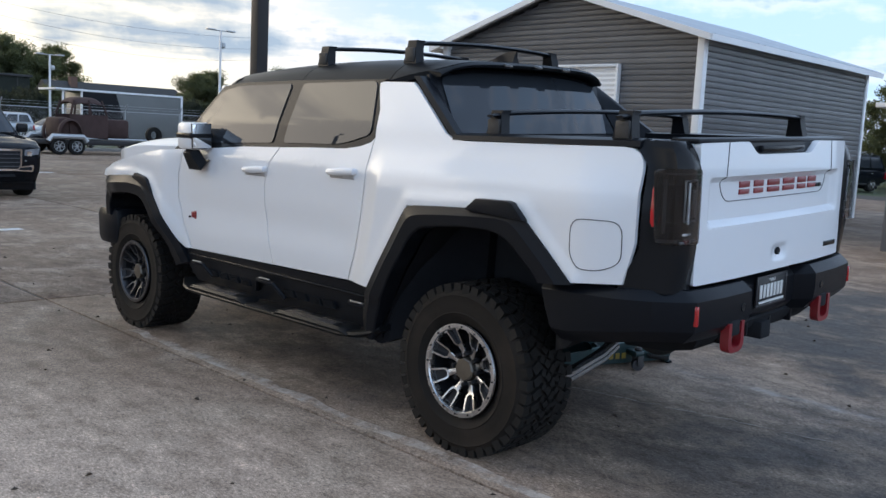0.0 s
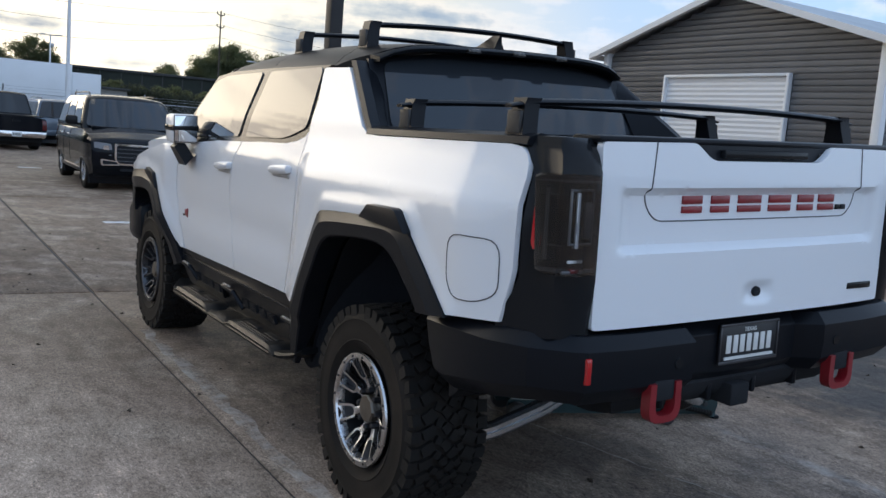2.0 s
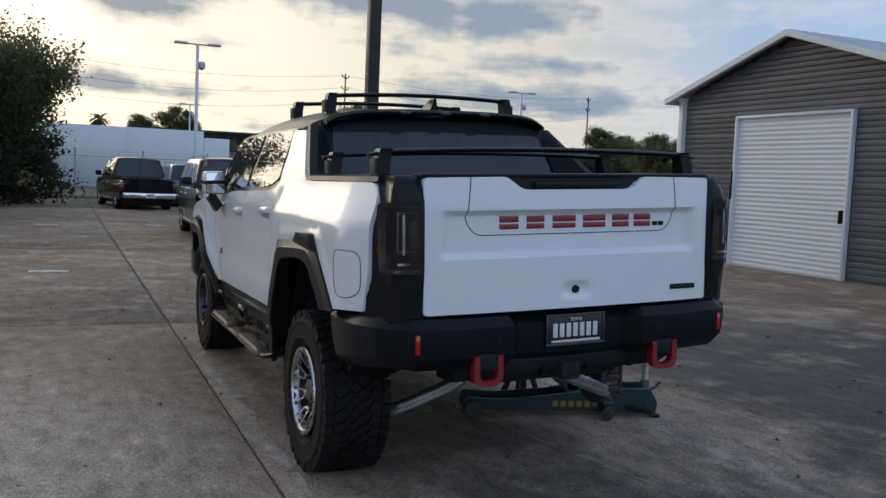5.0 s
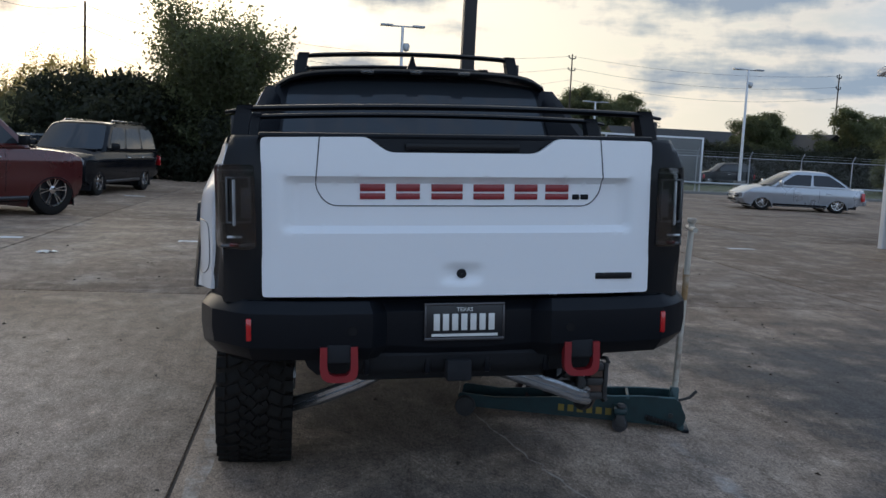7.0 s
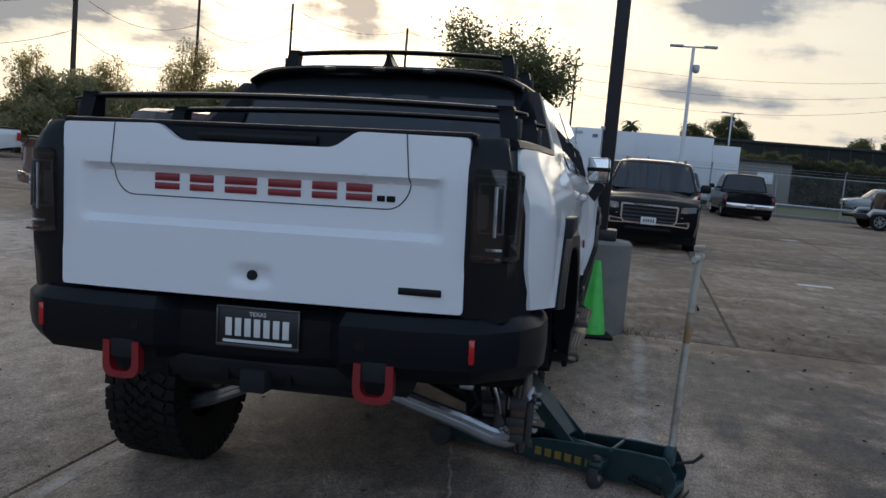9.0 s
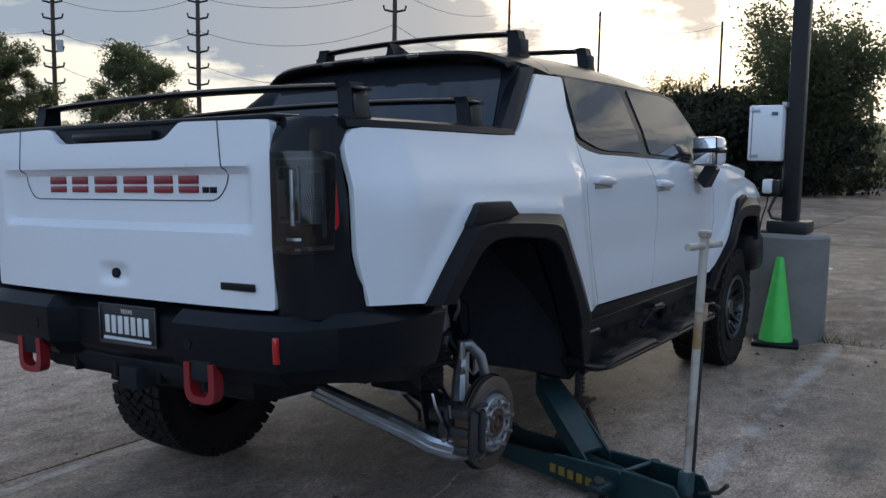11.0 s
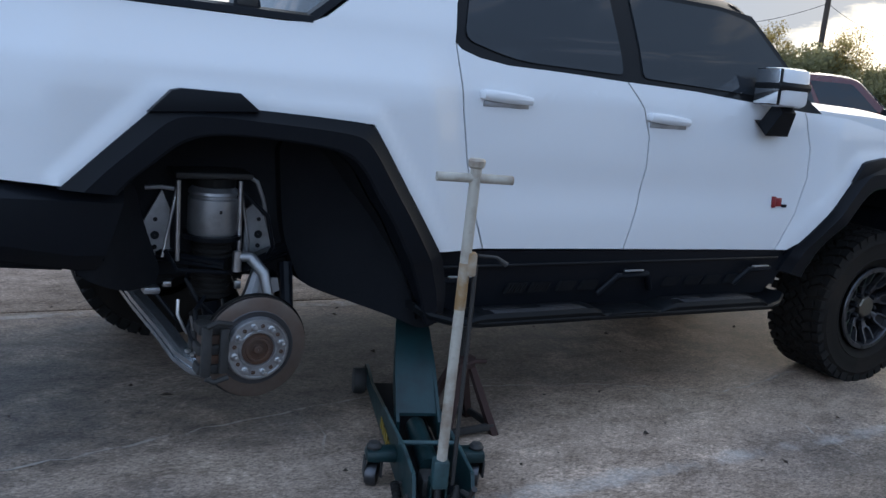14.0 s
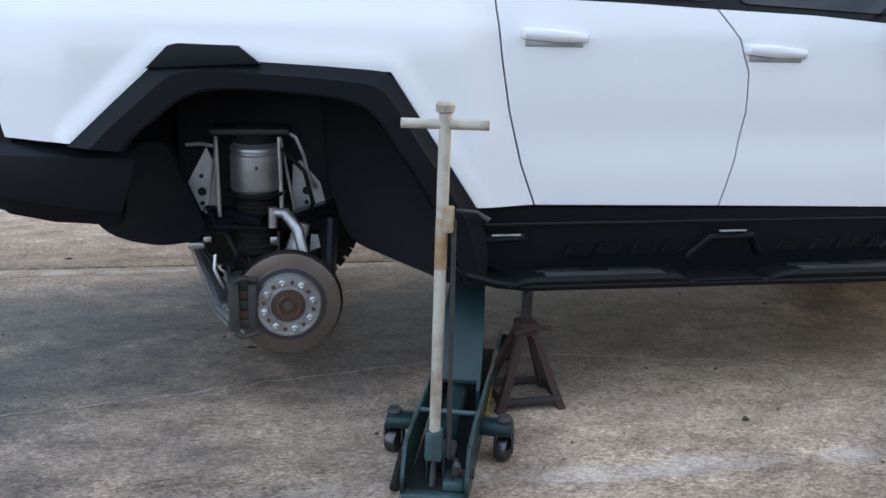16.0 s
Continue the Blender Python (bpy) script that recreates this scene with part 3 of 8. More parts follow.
def garage(x0, y0, y1, depth, eave, ridge, door):
    g = thing("garage", "dark grey steel-sided garage with white trim and a pale metal roof", "building", pose(x0, 0, 0))
    mid, course = (y0 + y1) / 2, 0.111
    part("wall", prism(bmesh.new(), [(y0, 0), (y1, 0), (y1, eave - 0.03), (mid, ridge - 0.05), (y0, eave - 0.03)], 0.12, depth), SIDING, g, "plain dark inner wall")
    front = pose(0, 0, 0, 0, 0, 90)
    z = 0.05
    while z < ridge - 0.15:
        lim = (z + course - eave) / (ridge - eave) if z + course > eave else 0
        a, b = y0 + max(0, lim) * (mid - y0), y1 - max(0, lim) * (y1 - mid)
        spans = [(a, b)]
        if z < door[2]:
            spans = [(a, door[0] - 0.09), (door[1] + 0.09, b)]
        for s, e in spans:
            if e - s > 0.05:
                part("siding_panel", siding_course(e - s), SIDING, g, m=pose(0.10, e, z, 0, 0, -90))
        if z + course <= eave:
            part("siding_panel", siding_course(depth), SIDING, g, m=pose(0.0, y0, z, 0, 0, 0))
            part("siding_panel", siding_course(depth), SIDING, g, m=pose(depth, y1, z, 0, 0, 180))
        z += course
    part("corner_trim", boxed((-0.03, y0 - 0.05, 0), (0.12, y0 + 0.10, eave), 0.008), WHITE_METAL, g, "white folded corner trim")
    part("corner_trim", boxed((-0.03, y1 - 0.10, 0), (0.12, y1 + 0.05, eave), 0.008), WHITE_METAL, g)
    part("corner_trim", boxed((depth - 0.1, y0 - 0.05, 0), (depth + 0.03, y0 + 0.03, eave), 0.008), WHITE_METAL, g)
    for s, ya, yb in ((1, y0 - 0.28, mid), (-1, y1 + 0.28, mid)):
        slope = (ridge - eave) / (mid - y0)
        za = eave - 0.28 * slope
        bm = bmesh.new()
        n = 60
        rows = []
        for i in range(n + 1):
            x = -0.25 + (depth + 0.5) * i / n
            up = 0.03 if i % 2 else 0.0
            rows.append([(x, ya, za + 0.05 + up), (x, yb, ridge + 0.05 + up)])
        loft(bm, rows, False, False)
        part("roof_sheet", bm, ROOF_METAL, g, "ribbed pale metal roof sheet", 10)
        bm = bmesh.new()
        loft(bm, [[(-0.27, y, zz - 0.06), (-0.17, y, zz - 0.06), (-0.17, y, zz + 0.06), (-0.27, y, zz + 0.06)] for y, zz in ((ya, za), (yb, ridge))])
        part("barge_board", bm, WHITE_METAL, g, "white barge trim along the gable")
        part("eave_trim", boxed((-0.25, ya - 0.03 if s > 0 else ya, za - 0.06), (depth + 0.25, ya if s > 0 else ya + 0.03, za + 0.06)), WHITE_METAL, g)
    d0, d1, dh = door
    shutter = thing("roller_door", "", "")
    shutter.parent = g
    tagged(shutter, "white corrugated roll-up door, closed")
    bm, n = bmesh.new(), 64
    loft(bm, [[(0.06 - (0.011 if i % 2 else 0.0), y, dh * i / n) for y in (d0, d1)] for i in range(n + 1)], False, False)
    part("curtain", bm, WHITE_METAL, shutter, smooth=20)
    part("guide", boxed((-0.02, d0 - 0.06, 0), (0.10, d0, dh + 0.06), 0.01), WHITE_METAL, shutter)
    part("guide", boxed((-0.02, d1, 0), (0.10, d1 + 0.06, dh + 0.06), 0.01), WHITE_METAL, shutter)
    part("lintel", boxed((-0.02, d0, dh), (0.10, d1, dh + 0.06), 0.01), WHITE_METAL, shutter)
    part("latch", boxed((-0.03, d0 + 0.05, 1.05), (0.05, d0 + 0.11, 1.3), 0.01), BLACK_TRIM, shutter, "black slide latch")
    part("latch", boxed((-0.04, d1 + 0.03, 1.4), (-0.01, d1 + 0.08, 2.0), 0.01), BLACK_TRIM, shutter)
    return g


garage(11.2, 5.55, 12.25, 8.2, 3.66, 4.70, (7.42, 10.36, 3.10))
shed = thing("shed", "low dark steel shed beside the garage", "building", pose(11.8, 0, 0))
part("wall", boxed((0.1, -4.0, 0), (6, 2.2, 2.35)), SIDING, shed)
for i in range(20):
    part("siding_panel", siding_course(6.2), SIDING, shed, m=pose(0.08, 2.2, 0.05 + i * 0.111, 0, 0, -90))
    part("siding_panel", siding_course(6.0), SIDING, shed, m=pose(6.1, 2.22, 0.05 + i * 0.111, 0, 0, 180))
part("corner_trim", boxed((-0.02, 2.12, 0), (0.14, 2.27, 2.4), 0.008), SIDING, shed)
part("roof_sheet", boxed((-0.3, -4.2, 2.38), (6.3, 2.5, 2.46), 0.01), WHITE_METAL, shed, "white-edged flat roof")


# ---- parked vehicles ----
def wheel_set(v, ys, x, r, w, rim_mat, spokes=6, hub=0.62):
    for y in ys:
        for s in (-1, 1):
            wh = new("wheel")
            wh.parent = v
            wh.matrix_basis = pose(s * x, y, r, 17 * y, 0, 0 if s > 0 else 180)
            part("tyre", lathe(bmesh.new(), [(r * hub, -w), (r * 0.93, -w * 0.98), (r, -w * 0.8), (r, -0.03), (r * 0.975, -0.008), (r * 0.90, 0.004), (r * (hub + 0.06), 0.0), (r * hub, -0.012)], 32), RUBBER, wh)
            part("rim_dish", lathe(bmesh.new(), [(r * hub, -0.02), (r * hub * 0.93, -0.09), (0.001, -0.095)], 28), ALLOY_DARK, wh)
            bm = lathe(bmesh.new(), [(r * hub, -0.014), (r * hub, -0.004), (r * hub * 0.93, -0.006), (r * hub * 0.92, -0.03)], 32)
            for k in range(spokes):
                rot = Matrix.Rotation(2 * math.pi * k / spokes, 4, "X")
                for e in (-1, 1):
                    loft(bm, [[rot @ Vector((d + dx, e * c + dy, q)) for dx, dy in ((-0.03, -t), (0.0, -t * 0.7), (0.0, t * 0.7), (-0.03, t))] for q, c, t, d in ((r * 0.10, r * 0.02, r * 0.030, -0.022), (r * 0.35, r * 0.045, r * 0.026, -0.012), (r * hub * 0.95, r * 0.085, r * 0.030, -0.010))])
            lathe(bm, [(r * 0.15, -0.05), (r * 0.15, -0.016), (r * 0.10, -0.010), (0.001, -0.008)], 16)
            part("rim", bm, rim_mat, wh)


def arch(y, r, n=12):
    return [(y + r * math.cos(a), r * 0.98 * math.sin(a) + 0.30 * r) for a in (math.pi * k / n for k in range(n + 1))]


def bent(bm, place, cuts):
    """Cuts the mesh along planes, then moves each point to place(x, y, z)."""
    for axis, values in enumerate(cuts):
        for v in values:
            co, no = [0, 0, 0], [0, 0, 0]
            co[axis], no[axis] = v, 1
            bmesh.ops.bisect_plane(bm, geom=bm.verts[:] + bm.edges[:] + bm.faces[:], plane_co=co, plane_no=no, dist=1e-5)
    for v in bm.verts:
        v.co = place(*v.co)
    return bm


def steps(a, b, d):
    n = max(1, int(round((b - a) / d)))
    return [a + (b - a) * i / n for i in range(1, n)]


def vehicle(name, label, category, m, kind, L, W, H, paint, rim_mat, r=0.38, wb=3.0, belt=0.6, tail=RED_LENS):
    """A parked car, facing its own +y, with its origin on the ground under its middle."""
    v = thing(name, label, category, m, "parked vehicles")
    near = m.translation.y < 45
    hw, f, b = W / 2, L / 2, -L / 2
    sedan = kind == "sedan"
    ya = f - (0.92 if not sedan else 0.88)
    yb = ya - wb
    clear, bz = 0.22 if sedan else 0.33, H * belt
    ra = r * 1.17
    if kind == "pickup":
        cab0, cab1, roof0, roof1, deck, hood, nose = b + 1.80, f - 1.22, b + 1.98, f - 2.02, bz - 0.02, bz - 0.02, bz - 0.10
    elif kind == "suv":
        cab0, cab1, roof0, roof1, deck, hood, nose = b + 0.03, f - 1.22, b + 0.28, f - 2.0, bz, bz - 0.04, bz - 0.15
    else:
        cab0, cab1, roof0, roof1, deck, hood, nose = b + 0.42, f - 1.02, b + 1.25, f - 1.95, bz + 0.02, bz - 0.05, bz - 0.24

    def shape(x, y, z):
        """The body's skin: rounded nose and tail in plan, tucked sills, soft shoulders, crowned top."""
        u = abs(x) / hw
        k = 1 - 0.06 * smoothstep(f - 1.0, f, y) ** 2 - 0.05 * (1 - smoothstep(b, b + 0.8, y)) ** 2
        k -= 0.045 * (1 - smoothstep(clear, clear + 0.30, z)) + 0.050 * smoothstep(bz - 0.22, bz + 0.02, z) - 0.012 * smoothstep(bz - 0.34, bz - 0.27, z)
        y2 = y - 0.20 * u ** 3 * smoothstep(f - 0.5, f - 0.02, y) + 0.07 * u ** 3 * (1 - smoothstep(b + 0.02, b + 0.4, y))
        dome = 0.02 * (1 - smoothstep(0.50, 0.62, u)) * smoothstep(cab1 - 0.3, cab1, y) * smoothstep(hood - 0.10, hood - 0.02, z)
        return Vector((x * k, y2, z - 0.055 * u ** 4 * smoothstep(bz - 0.35, bz - 0.05, z) + dome))

    low = [(b, clear + 0.25), (b + 0.06, clear + 0.1), (yb - ra, clear + 0.02)] + arch(yb, ra)[::-1] + [(yb + ra, clear), (ya - ra, clear)] + arch(ya, ra)[::-1] + [(ya + ra, clear), (f - 0.1, clear), (f, clear + 0.16), (f + 0.02, nose - 0.24), (f - 0.02, nose - 0.06), (f - 0.09, nose), (f - 0.5, hood - 0.02), (cab1, bz + 0.02), (cab0, deck), (b + 0.03, deck - 0.02), (b, deck - 0.10)]
    d = 0.16 if near else 0.5
    cuts = ([q * hw for q in (-0.9, -0.75, -0.56, -0.3, 0.3, 0.56, 0.75, 0.9)], steps(b, f, d), steps(clear, bz, d * 0.6))
    body = part("body", bent(prism(bmesh.new(), low, -hw, hw, None, 0.03), shape, cuts), paint, v, "", 30)
    part("underbody", boxed((-hw + 0.14, b + 0.3, clear - 0.06), (hw - 0.14, f - 0.35, clear + 0.38)), BLACK_DEEP, v, "dark underbody")
    gw = hw - 0.055
    tap = lambda z: 1.0 - (0.27 if sedan else 0.20) * max(0.0, z - bz) / (H - bz)
    mid = (cab0 + cab1) / 2

    def cab(x, y, z):
        u = x / gw
        bow = -0.16 * u * u * smoothstep(mid, cab1, y) + 0.07 * u * u * (1 - smoothstep(cab0, mid, y))
        return Vector((x * tap(z), y + bow, z - 0.05 * u ** 4 * smoothstep(H - 0.25, H, z)))

    cabin = [(cab0, bz - 0.05), (cab1, bz - 0.03), (roof1, H - 0.06), (roof1 - 0.16, H - 0.02), (roof1 - 0.5, H), (roof0 + 0.4, H - 0.005), (roof0 + 0.1, H - 0.03), (roof0, H - 0.08)]
    part("cabin", bent(prism(bmesh.new(), cabin, -gw, gw, None, 0.05), cab, ([q * gw for q in (-0.7, -0.35, 0, 0.35, 0.7)], steps(cab0, cab1, d * 1.5), steps(bz, H, d))), paint, v, "", 40)
    top, bot = H - 0.13, bz + 0.05

    def along(y0, z0, y1, z1, z):
        return y0 + (y1 - y0) * (z - z0) / (z1 - z0)
    fr_b, fr_t = along(cab1, bz, roof1, H - 0.06, bot), along(cab1, bz, roof1, H - 0.06, top)
    re_b, re_t = along(cab0, bz, roof0, H - 0.08, bot), along(cab0, bz, roof0, H - 0.08, top)
    n = 3 if kind == "suv" else 2

    def skin(nm, poly, mat, s, y, out, parent=None, lab=""):
        """A thin panel lying on the nose or the tail."""
        return part(nm, sheet(bmesh.new(), poly, lambda x, z: shape(x, y, z) + Vector((0, s * out, 0)), (0, -s * (out + 0.02), 0), 0.09), mat, parent or v, lab)

    for s in (-1, 1):
        for i in range(n):
            e0, e1 = (0.02 if i else 0.03), 0.02
            u0, u1 = i / n + e0, (i + 1) / n - e1
            lerp = lambda p, q, u: p + (q - p) * u
            poly = [(lerp(re_b + 0.10, fr_b - 0.17, u0), bot), (lerp(re_b + 0.10, fr_b - 0.17, u1), bot), (lerp(re_t + 0.10, fr_t - 0.20, u1), top), (lerp(re_t + 0.10, fr_t - 0.20, u0), top)]
            part("side_window", sheet(bmesh.new(), rounded(poly, 0.05), lambda y, z: cab(s * gw, y, z) + Vector((s * 0.006, 0, 0)), (-s * 0.014, 0, 0), 0.2), GLASS_DARK, v)
        for y in (mid + 0.42, mid - 0.62):
            z = bz - 0.15
            part("door_handle", boxed((-0.02, -0.09, -0.018), (0.026, 0.09, 0.018), 0.010, Matrix.Translation(shape(s * hw, y, z))), CHROME if not sedan else paint, v)
        if near:
            for y in (mid + 0.62, mid - 0.30, mid - 1.05):
                if yb + ra * 0.4 < y < ya - ra:
                    part("door_seam", tube(bmesh.new(), [shape(s * hw, y, clear + 0.14 + (bz - clear - 0.16) * i / 6) for i in range(7)], 0.005, 5), BLACK_DEEP, body)
            for yw in (ya, yb):
                part("arch_lip", tube(bmesh.new(), [shape(s * (hw - 0.008), y, z) for y, z in arch(yw, ra)], 0.016, 6), paint if sedan else BLACK_TRIM, body)
        mx = s * (gw + 0.15)
        mirror = part("side_mirror", boxed((mx - 0.11, cab1 - 0.52, bz + 0.03), (mx + 0.11, cab1 - 0.40, bz + 0.21), 0.04), BLACK_GLOSS if paint is not SILVER else paint, v)
        part("mirror_arm", boxed((min(mx, s * gw * 0.97), cab1 - 0.48, bz + 0.03), (max(mx, s * gw * 0.97), cab1 - 0.42, bz + 0.07), 0.01), BLACK_TRIM, mirror)
        x0, x1 = (hw - 0.44, hw - 0.05) if sedan else (hw - 0.36, hw - 0.05)
        lamp = [(s * x0, nose - 0.25), (s * x1, nose - 0.23), (s * x1, nose - 0.05), (s * x0, nose - 0.09)] if sedan else [(s * x0, nose - 0.33), (s * x1, nose - 0.31), (s * x1, nose - 0.07), (s * x0, nose - 0.11)]
        head = skin("headlamp", rounded(lamp, 0.03), HEADLAMP, 1, f, 0.012, None, "clear headlamp")
        skin("lamp_reflector", rounded([(s * (x0 + 0.05), nose - 0.24), (s * (x0 + 0.15), nose - 0.24), (s * (x0 + 0.15), nose - 0.14), (s * (x0 + 0.05), nose - 0.14)], 0.03), CHROME, 1, f, 0.016, head)
        skin("fog_lamp", rounded([(s * (hw - 0.52), clear + 0.19), (s * (hw - 0.16), clear + 0.17), (s * (hw - 0.16), clear + 0.30), (s * (hw - 0.48), clear + 0.27)], 0.03), CHROME if not sedan else BLACK_TRIM, 1, f, 0.014)
        skin("fog_inset", rounded([(s * (hw - 0.48), clear + 0.21), (s * (hw - 0.20), clear + 0.20), (s * (hw - 0.20), clear + 0.27), (s * (hw - 0.46), clear + 0.25)], 0.02), BLACK_DEEP, 1, f, 0.019)
        part("tail_lamp", bent(boxed((s * (hw - 0.03) - 0.13, b - 0.012, deck - 0.44), (s * (hw - 0.03) + 0.035, b + 0.14, deck - 0.08), 0.02), shape, ([], [], [])), tail, v, "red tail lamp")
        part("sill", boxed((s * (hw - 0.05) - 0.04, yb + ra, clear - 0.02), (s * (hw - 0.05) + 0.04, ya - ra, clear + 0.05), 0.02), BLACK_TRIM if sedan else ALLOY_GREY, v)
    for nm, (y0, z0, y1, z1, yt) in (("windshield", (cab1, bz, roof1, H - 0.06, 1)), ("rear_window", (cab0, bz, roof0, H - 0.08, -1))):
        pl = lambda u, z: cab(u, along(y0, z0, y1, z1, z), z) + Vector((0, yt * 0.012, 0.006))
        part(nm, sheet(bmesh.new(), rounded([(-gw + 0.07, bot - 0.02), (gw - 0.07, bot - 0.02), (gw - 0.09, top + 0.03), (-gw + 0.09, top + 0.03)], 0.07), pl, (0, -yt * 0.018, 0), 0.16), GLASS_DARK, v)
    part("wiper_cowl", boxed((-gw + 0.15, cab1 - 0.03, bz + 0.0), (gw - 0.15, cab1 + 0.10, bz + 0.035), 0.01), BLACK_TRIM, v)
    # grille: bright rounded frame, dark mesh, slim bars
    g0, g1, gx = (nose - 0.36, nose - 0.26, 0.36) if sedan else (nose - 0.50, nose - 0.10, 0.60)
    grille = skin("grille", rounded([(-gx * 0.9, g0), (gx * 0.9, g0), (gx, g0 + 0.12 * (g1 - g0) / 0.4), (gx, g1 - 0.03), (gx * 0.97, g1), (-gx * 0.97, g1), (-gx, g1 - 0.03), (-gx, g0 + 0.12 * (g1 - g0) / 0.4)], 0.04), CHROME, 1, f, 0.020, None, "chrome grille surround")
    e = 0.035 if not sedan else 0.015
    skin("grille_insert", rounded([(-gx * 0.86, g0 + e), (gx * 0.86, g0 + e), (gx - e, g0 + e + 0.06 * (g1 - g0) / 0.4), (gx - e, g1 - e), (-gx + e, g1 - e), (-gx + e, g0 + e + 0.06 * (g1 - g0) / 0.4)], 0.03), BLACK_DEEP, 1, f, 0.025, grille)
    for k in range(0 if sedan else 4):
        z = g1 - e - (k + 0.8) * (g1 - g0 - 2 * e) / 4.4
        skin("grille_bar", [(-gx + e + 0.01, z - 0.008), (gx - e - 0.01, z - 0.008), (gx - e - 0.01, z + 0.008), (-gx + e + 0.01, z + 0.008)], ALLOY_GREY, 1, f, 0.032, grille)
    skin("lower_intake", rounded([(-0.52, clear + 0.08), (0.52, clear + 0.08), (0.44, clear + 0.17), (-0.44, clear + 0.17)], 0.02), BLACK_DEEP, 1, f - 0.04, 0.02)
    bumper = bent(box(bmesh.new(), (-hw + 0.02, b - 0.09, clear + 0.1), (hw - 0.02, b + 0.16, clear + 0.30), 0.03), shape, (steps(-hw, hw, 0.25), [], []))
    part("rear_bumper", bumper, CHROME if kind == "pickup" and paint is CAR_BLACK else paint, v)
    for y, tn in ((f + 0.028, 1), (b - 0.10, -1)):
        z0 = clear + 0.19 if tn > 0 else clear + 0.12
        plate = part("number_plate", boxed((-0.15, y - 0.006, z0), (0.15, y + 0.006, z0 + 0.15), 0.004), PLATE, v, "white number plate")
        for k in range(5):
            part("plate_bar", boxed((-0.11 + k * 0.046, y + tn * 0.008 - 0.003, z0 + 0.05), (-0.085 + k * 0.046, y + tn * 0.008 + 0.003, z0 + 0.11)), PLATE_DARK, plate)
    if kind == "pickup":
        gate = skin("tailgate", rounded([(-hw + 0.18, deck - 0.58), (hw - 0.18, deck - 0.58), (hw - 0.18, deck - 0.03), (-hw + 0.18, deck - 0.03)], 0.03), paint, -1, b, 0.014)
        skin("gate_handle", rounded([(-0.13, deck - 0.20), (0.13, deck - 0.20), (0.13, deck - 0.13), (-0.13, deck - 0.13)], 0.02), BLACK_TRIM, -1, b, 0.020, gate)
        part("bed_cover", boxed((-hw + 0.17, b + 0.1, deck - 0.02), (hw - 0.17, cab0 - 0.02, deck + 0.02), 0.01), BLACK_TRIM, v, "black bed cover")
    if kind == "suv":
        for s in (-1, 1):
            x = s * gw * 0.68
            part("roof_rail", tube(bmesh.new(), [(x, roof0 + 0.35, H - 0.02), (x, roof0 + 0.42, H + 0.03), (x, roof1 - 0.6, H + 0.03), (x, roof1 - 0.5, H - 0.02)], 0.014, 8), CHROME if rim_mat is CHROME else BLACK_TRIM, v)
    wheel_set(v, (ya, yb), hw - 0.035, r, 0.26, rim_mat, 6 if not sedan else 8, 0.66)
    return v


CAR_BLACK = material("black_car_paint", (0.007, 0.0085, 0.0115), 0.10, 0, (50, 0.1), (1, 0.15), 0, 0.0, 0.2, 0, 0.05)
CAR_RED = material("maroon_car_paint", (0.085, 0.011, 0.012), 0.28, 0.15, (50, 0.1), (1, 0.15), 0, 1.0)
SILVER = material("silver_car_paint", (0.40, 0.43, 0.47), 0.30, 0.5, (50, 0.1), (1, 0.1), 0, 1.0)
CAR_WHITE = material("white_car_paint", (0.72, 0.73, 0.74), 0.32, 0, (50, 0.05), (1, 0.08), 0, 1.0)
CAR_BLUE = material("slate_car_paint", (0.09, 0.12, 0.16), 0.3, 0.3, (50, 0.1), (1, 0.1), 0, 1.0)

vehicle("large_suv", "black full-size suv with a chrome grille, parked nose out", "car", pose(1.80, 16.9, 0, 0, 0, 178), "suv", 5.2, 2.03, 1.85, CAR_BLACK, ALLOY, 0.40, 3.2, 0.635)
vehicle("pickup_truck", "black pickup truck parked with its tailgate to the lot", "pickup", pose(0.85, 31.5, 0, 0, 0, 6), "pickup", 5.8, 2.0, 1.9, CAR_BLACK, ALLOY, 0.40, 3.6, 0.6, TAIL_DARK)
vehicle("pickup_truck", "older black pickup parked by the fence", "pickup", pose(5.9, 35.8, 0, 0, 0, 2), "pickup", 5.4, 2.0, 1.8, CAR_BLACK, ALLOY, 0.39, 3.4, 0.6, TAIL_DARK)
vehicle("suv", "dark suv beside the pickups at the fence", "car", pose(2.95, 34.6, 0, 0, 0, 4), "suv", 4.9, 1.9, 1.75, CAR_BLUE, ALLOY, 0.37, 2.9)
vehicle("pickup_truck", "maroon crew-cab pickup with bright wheels", "pickup", pose(-7.12, 12.1, 0, 0, 0, -33), "pickup", 5.8, 2.03, 1.98, CAR_RED, CHROME, 0.48, 3.70, 0.64, TAIL_DARK)
vehicle("large_suv", "black suv with chrome roof rails and grille", "car", pose(-6.35, 21.3, 0, 0, 0, 170), "suv", 5.5, 2.0, 1.9, CAR_BLACK, CHROME, 0.39, 3.3)
vehicle("sedan", "silver compact sedan parked side-on", "car", pose(17.3, 26.2, 0, 0, 0, 80), "sedan", 4.6, 1.8, 1.48, SILVER, ALLOY, 0.33, 2.7)
vehicle("sedan", "white sedan with a red tail lamp", "car", pose(-16.2, 15.2, 0, 0, 0, 35), "sedan", 4.7, 1.82, 1.45, CAR_WHITE, ALLOY, 0.33, 2.8)
vehicle("pickup_truck", "white crew-cab pickup at the far edge of the lot", "pickup", pose(-24.0, 24.5, 0, 0, 0, 140), "pickup", 5.8, 2.0, 1.9, CAR_WHITE, ALLOY, 0.4, 3.6)
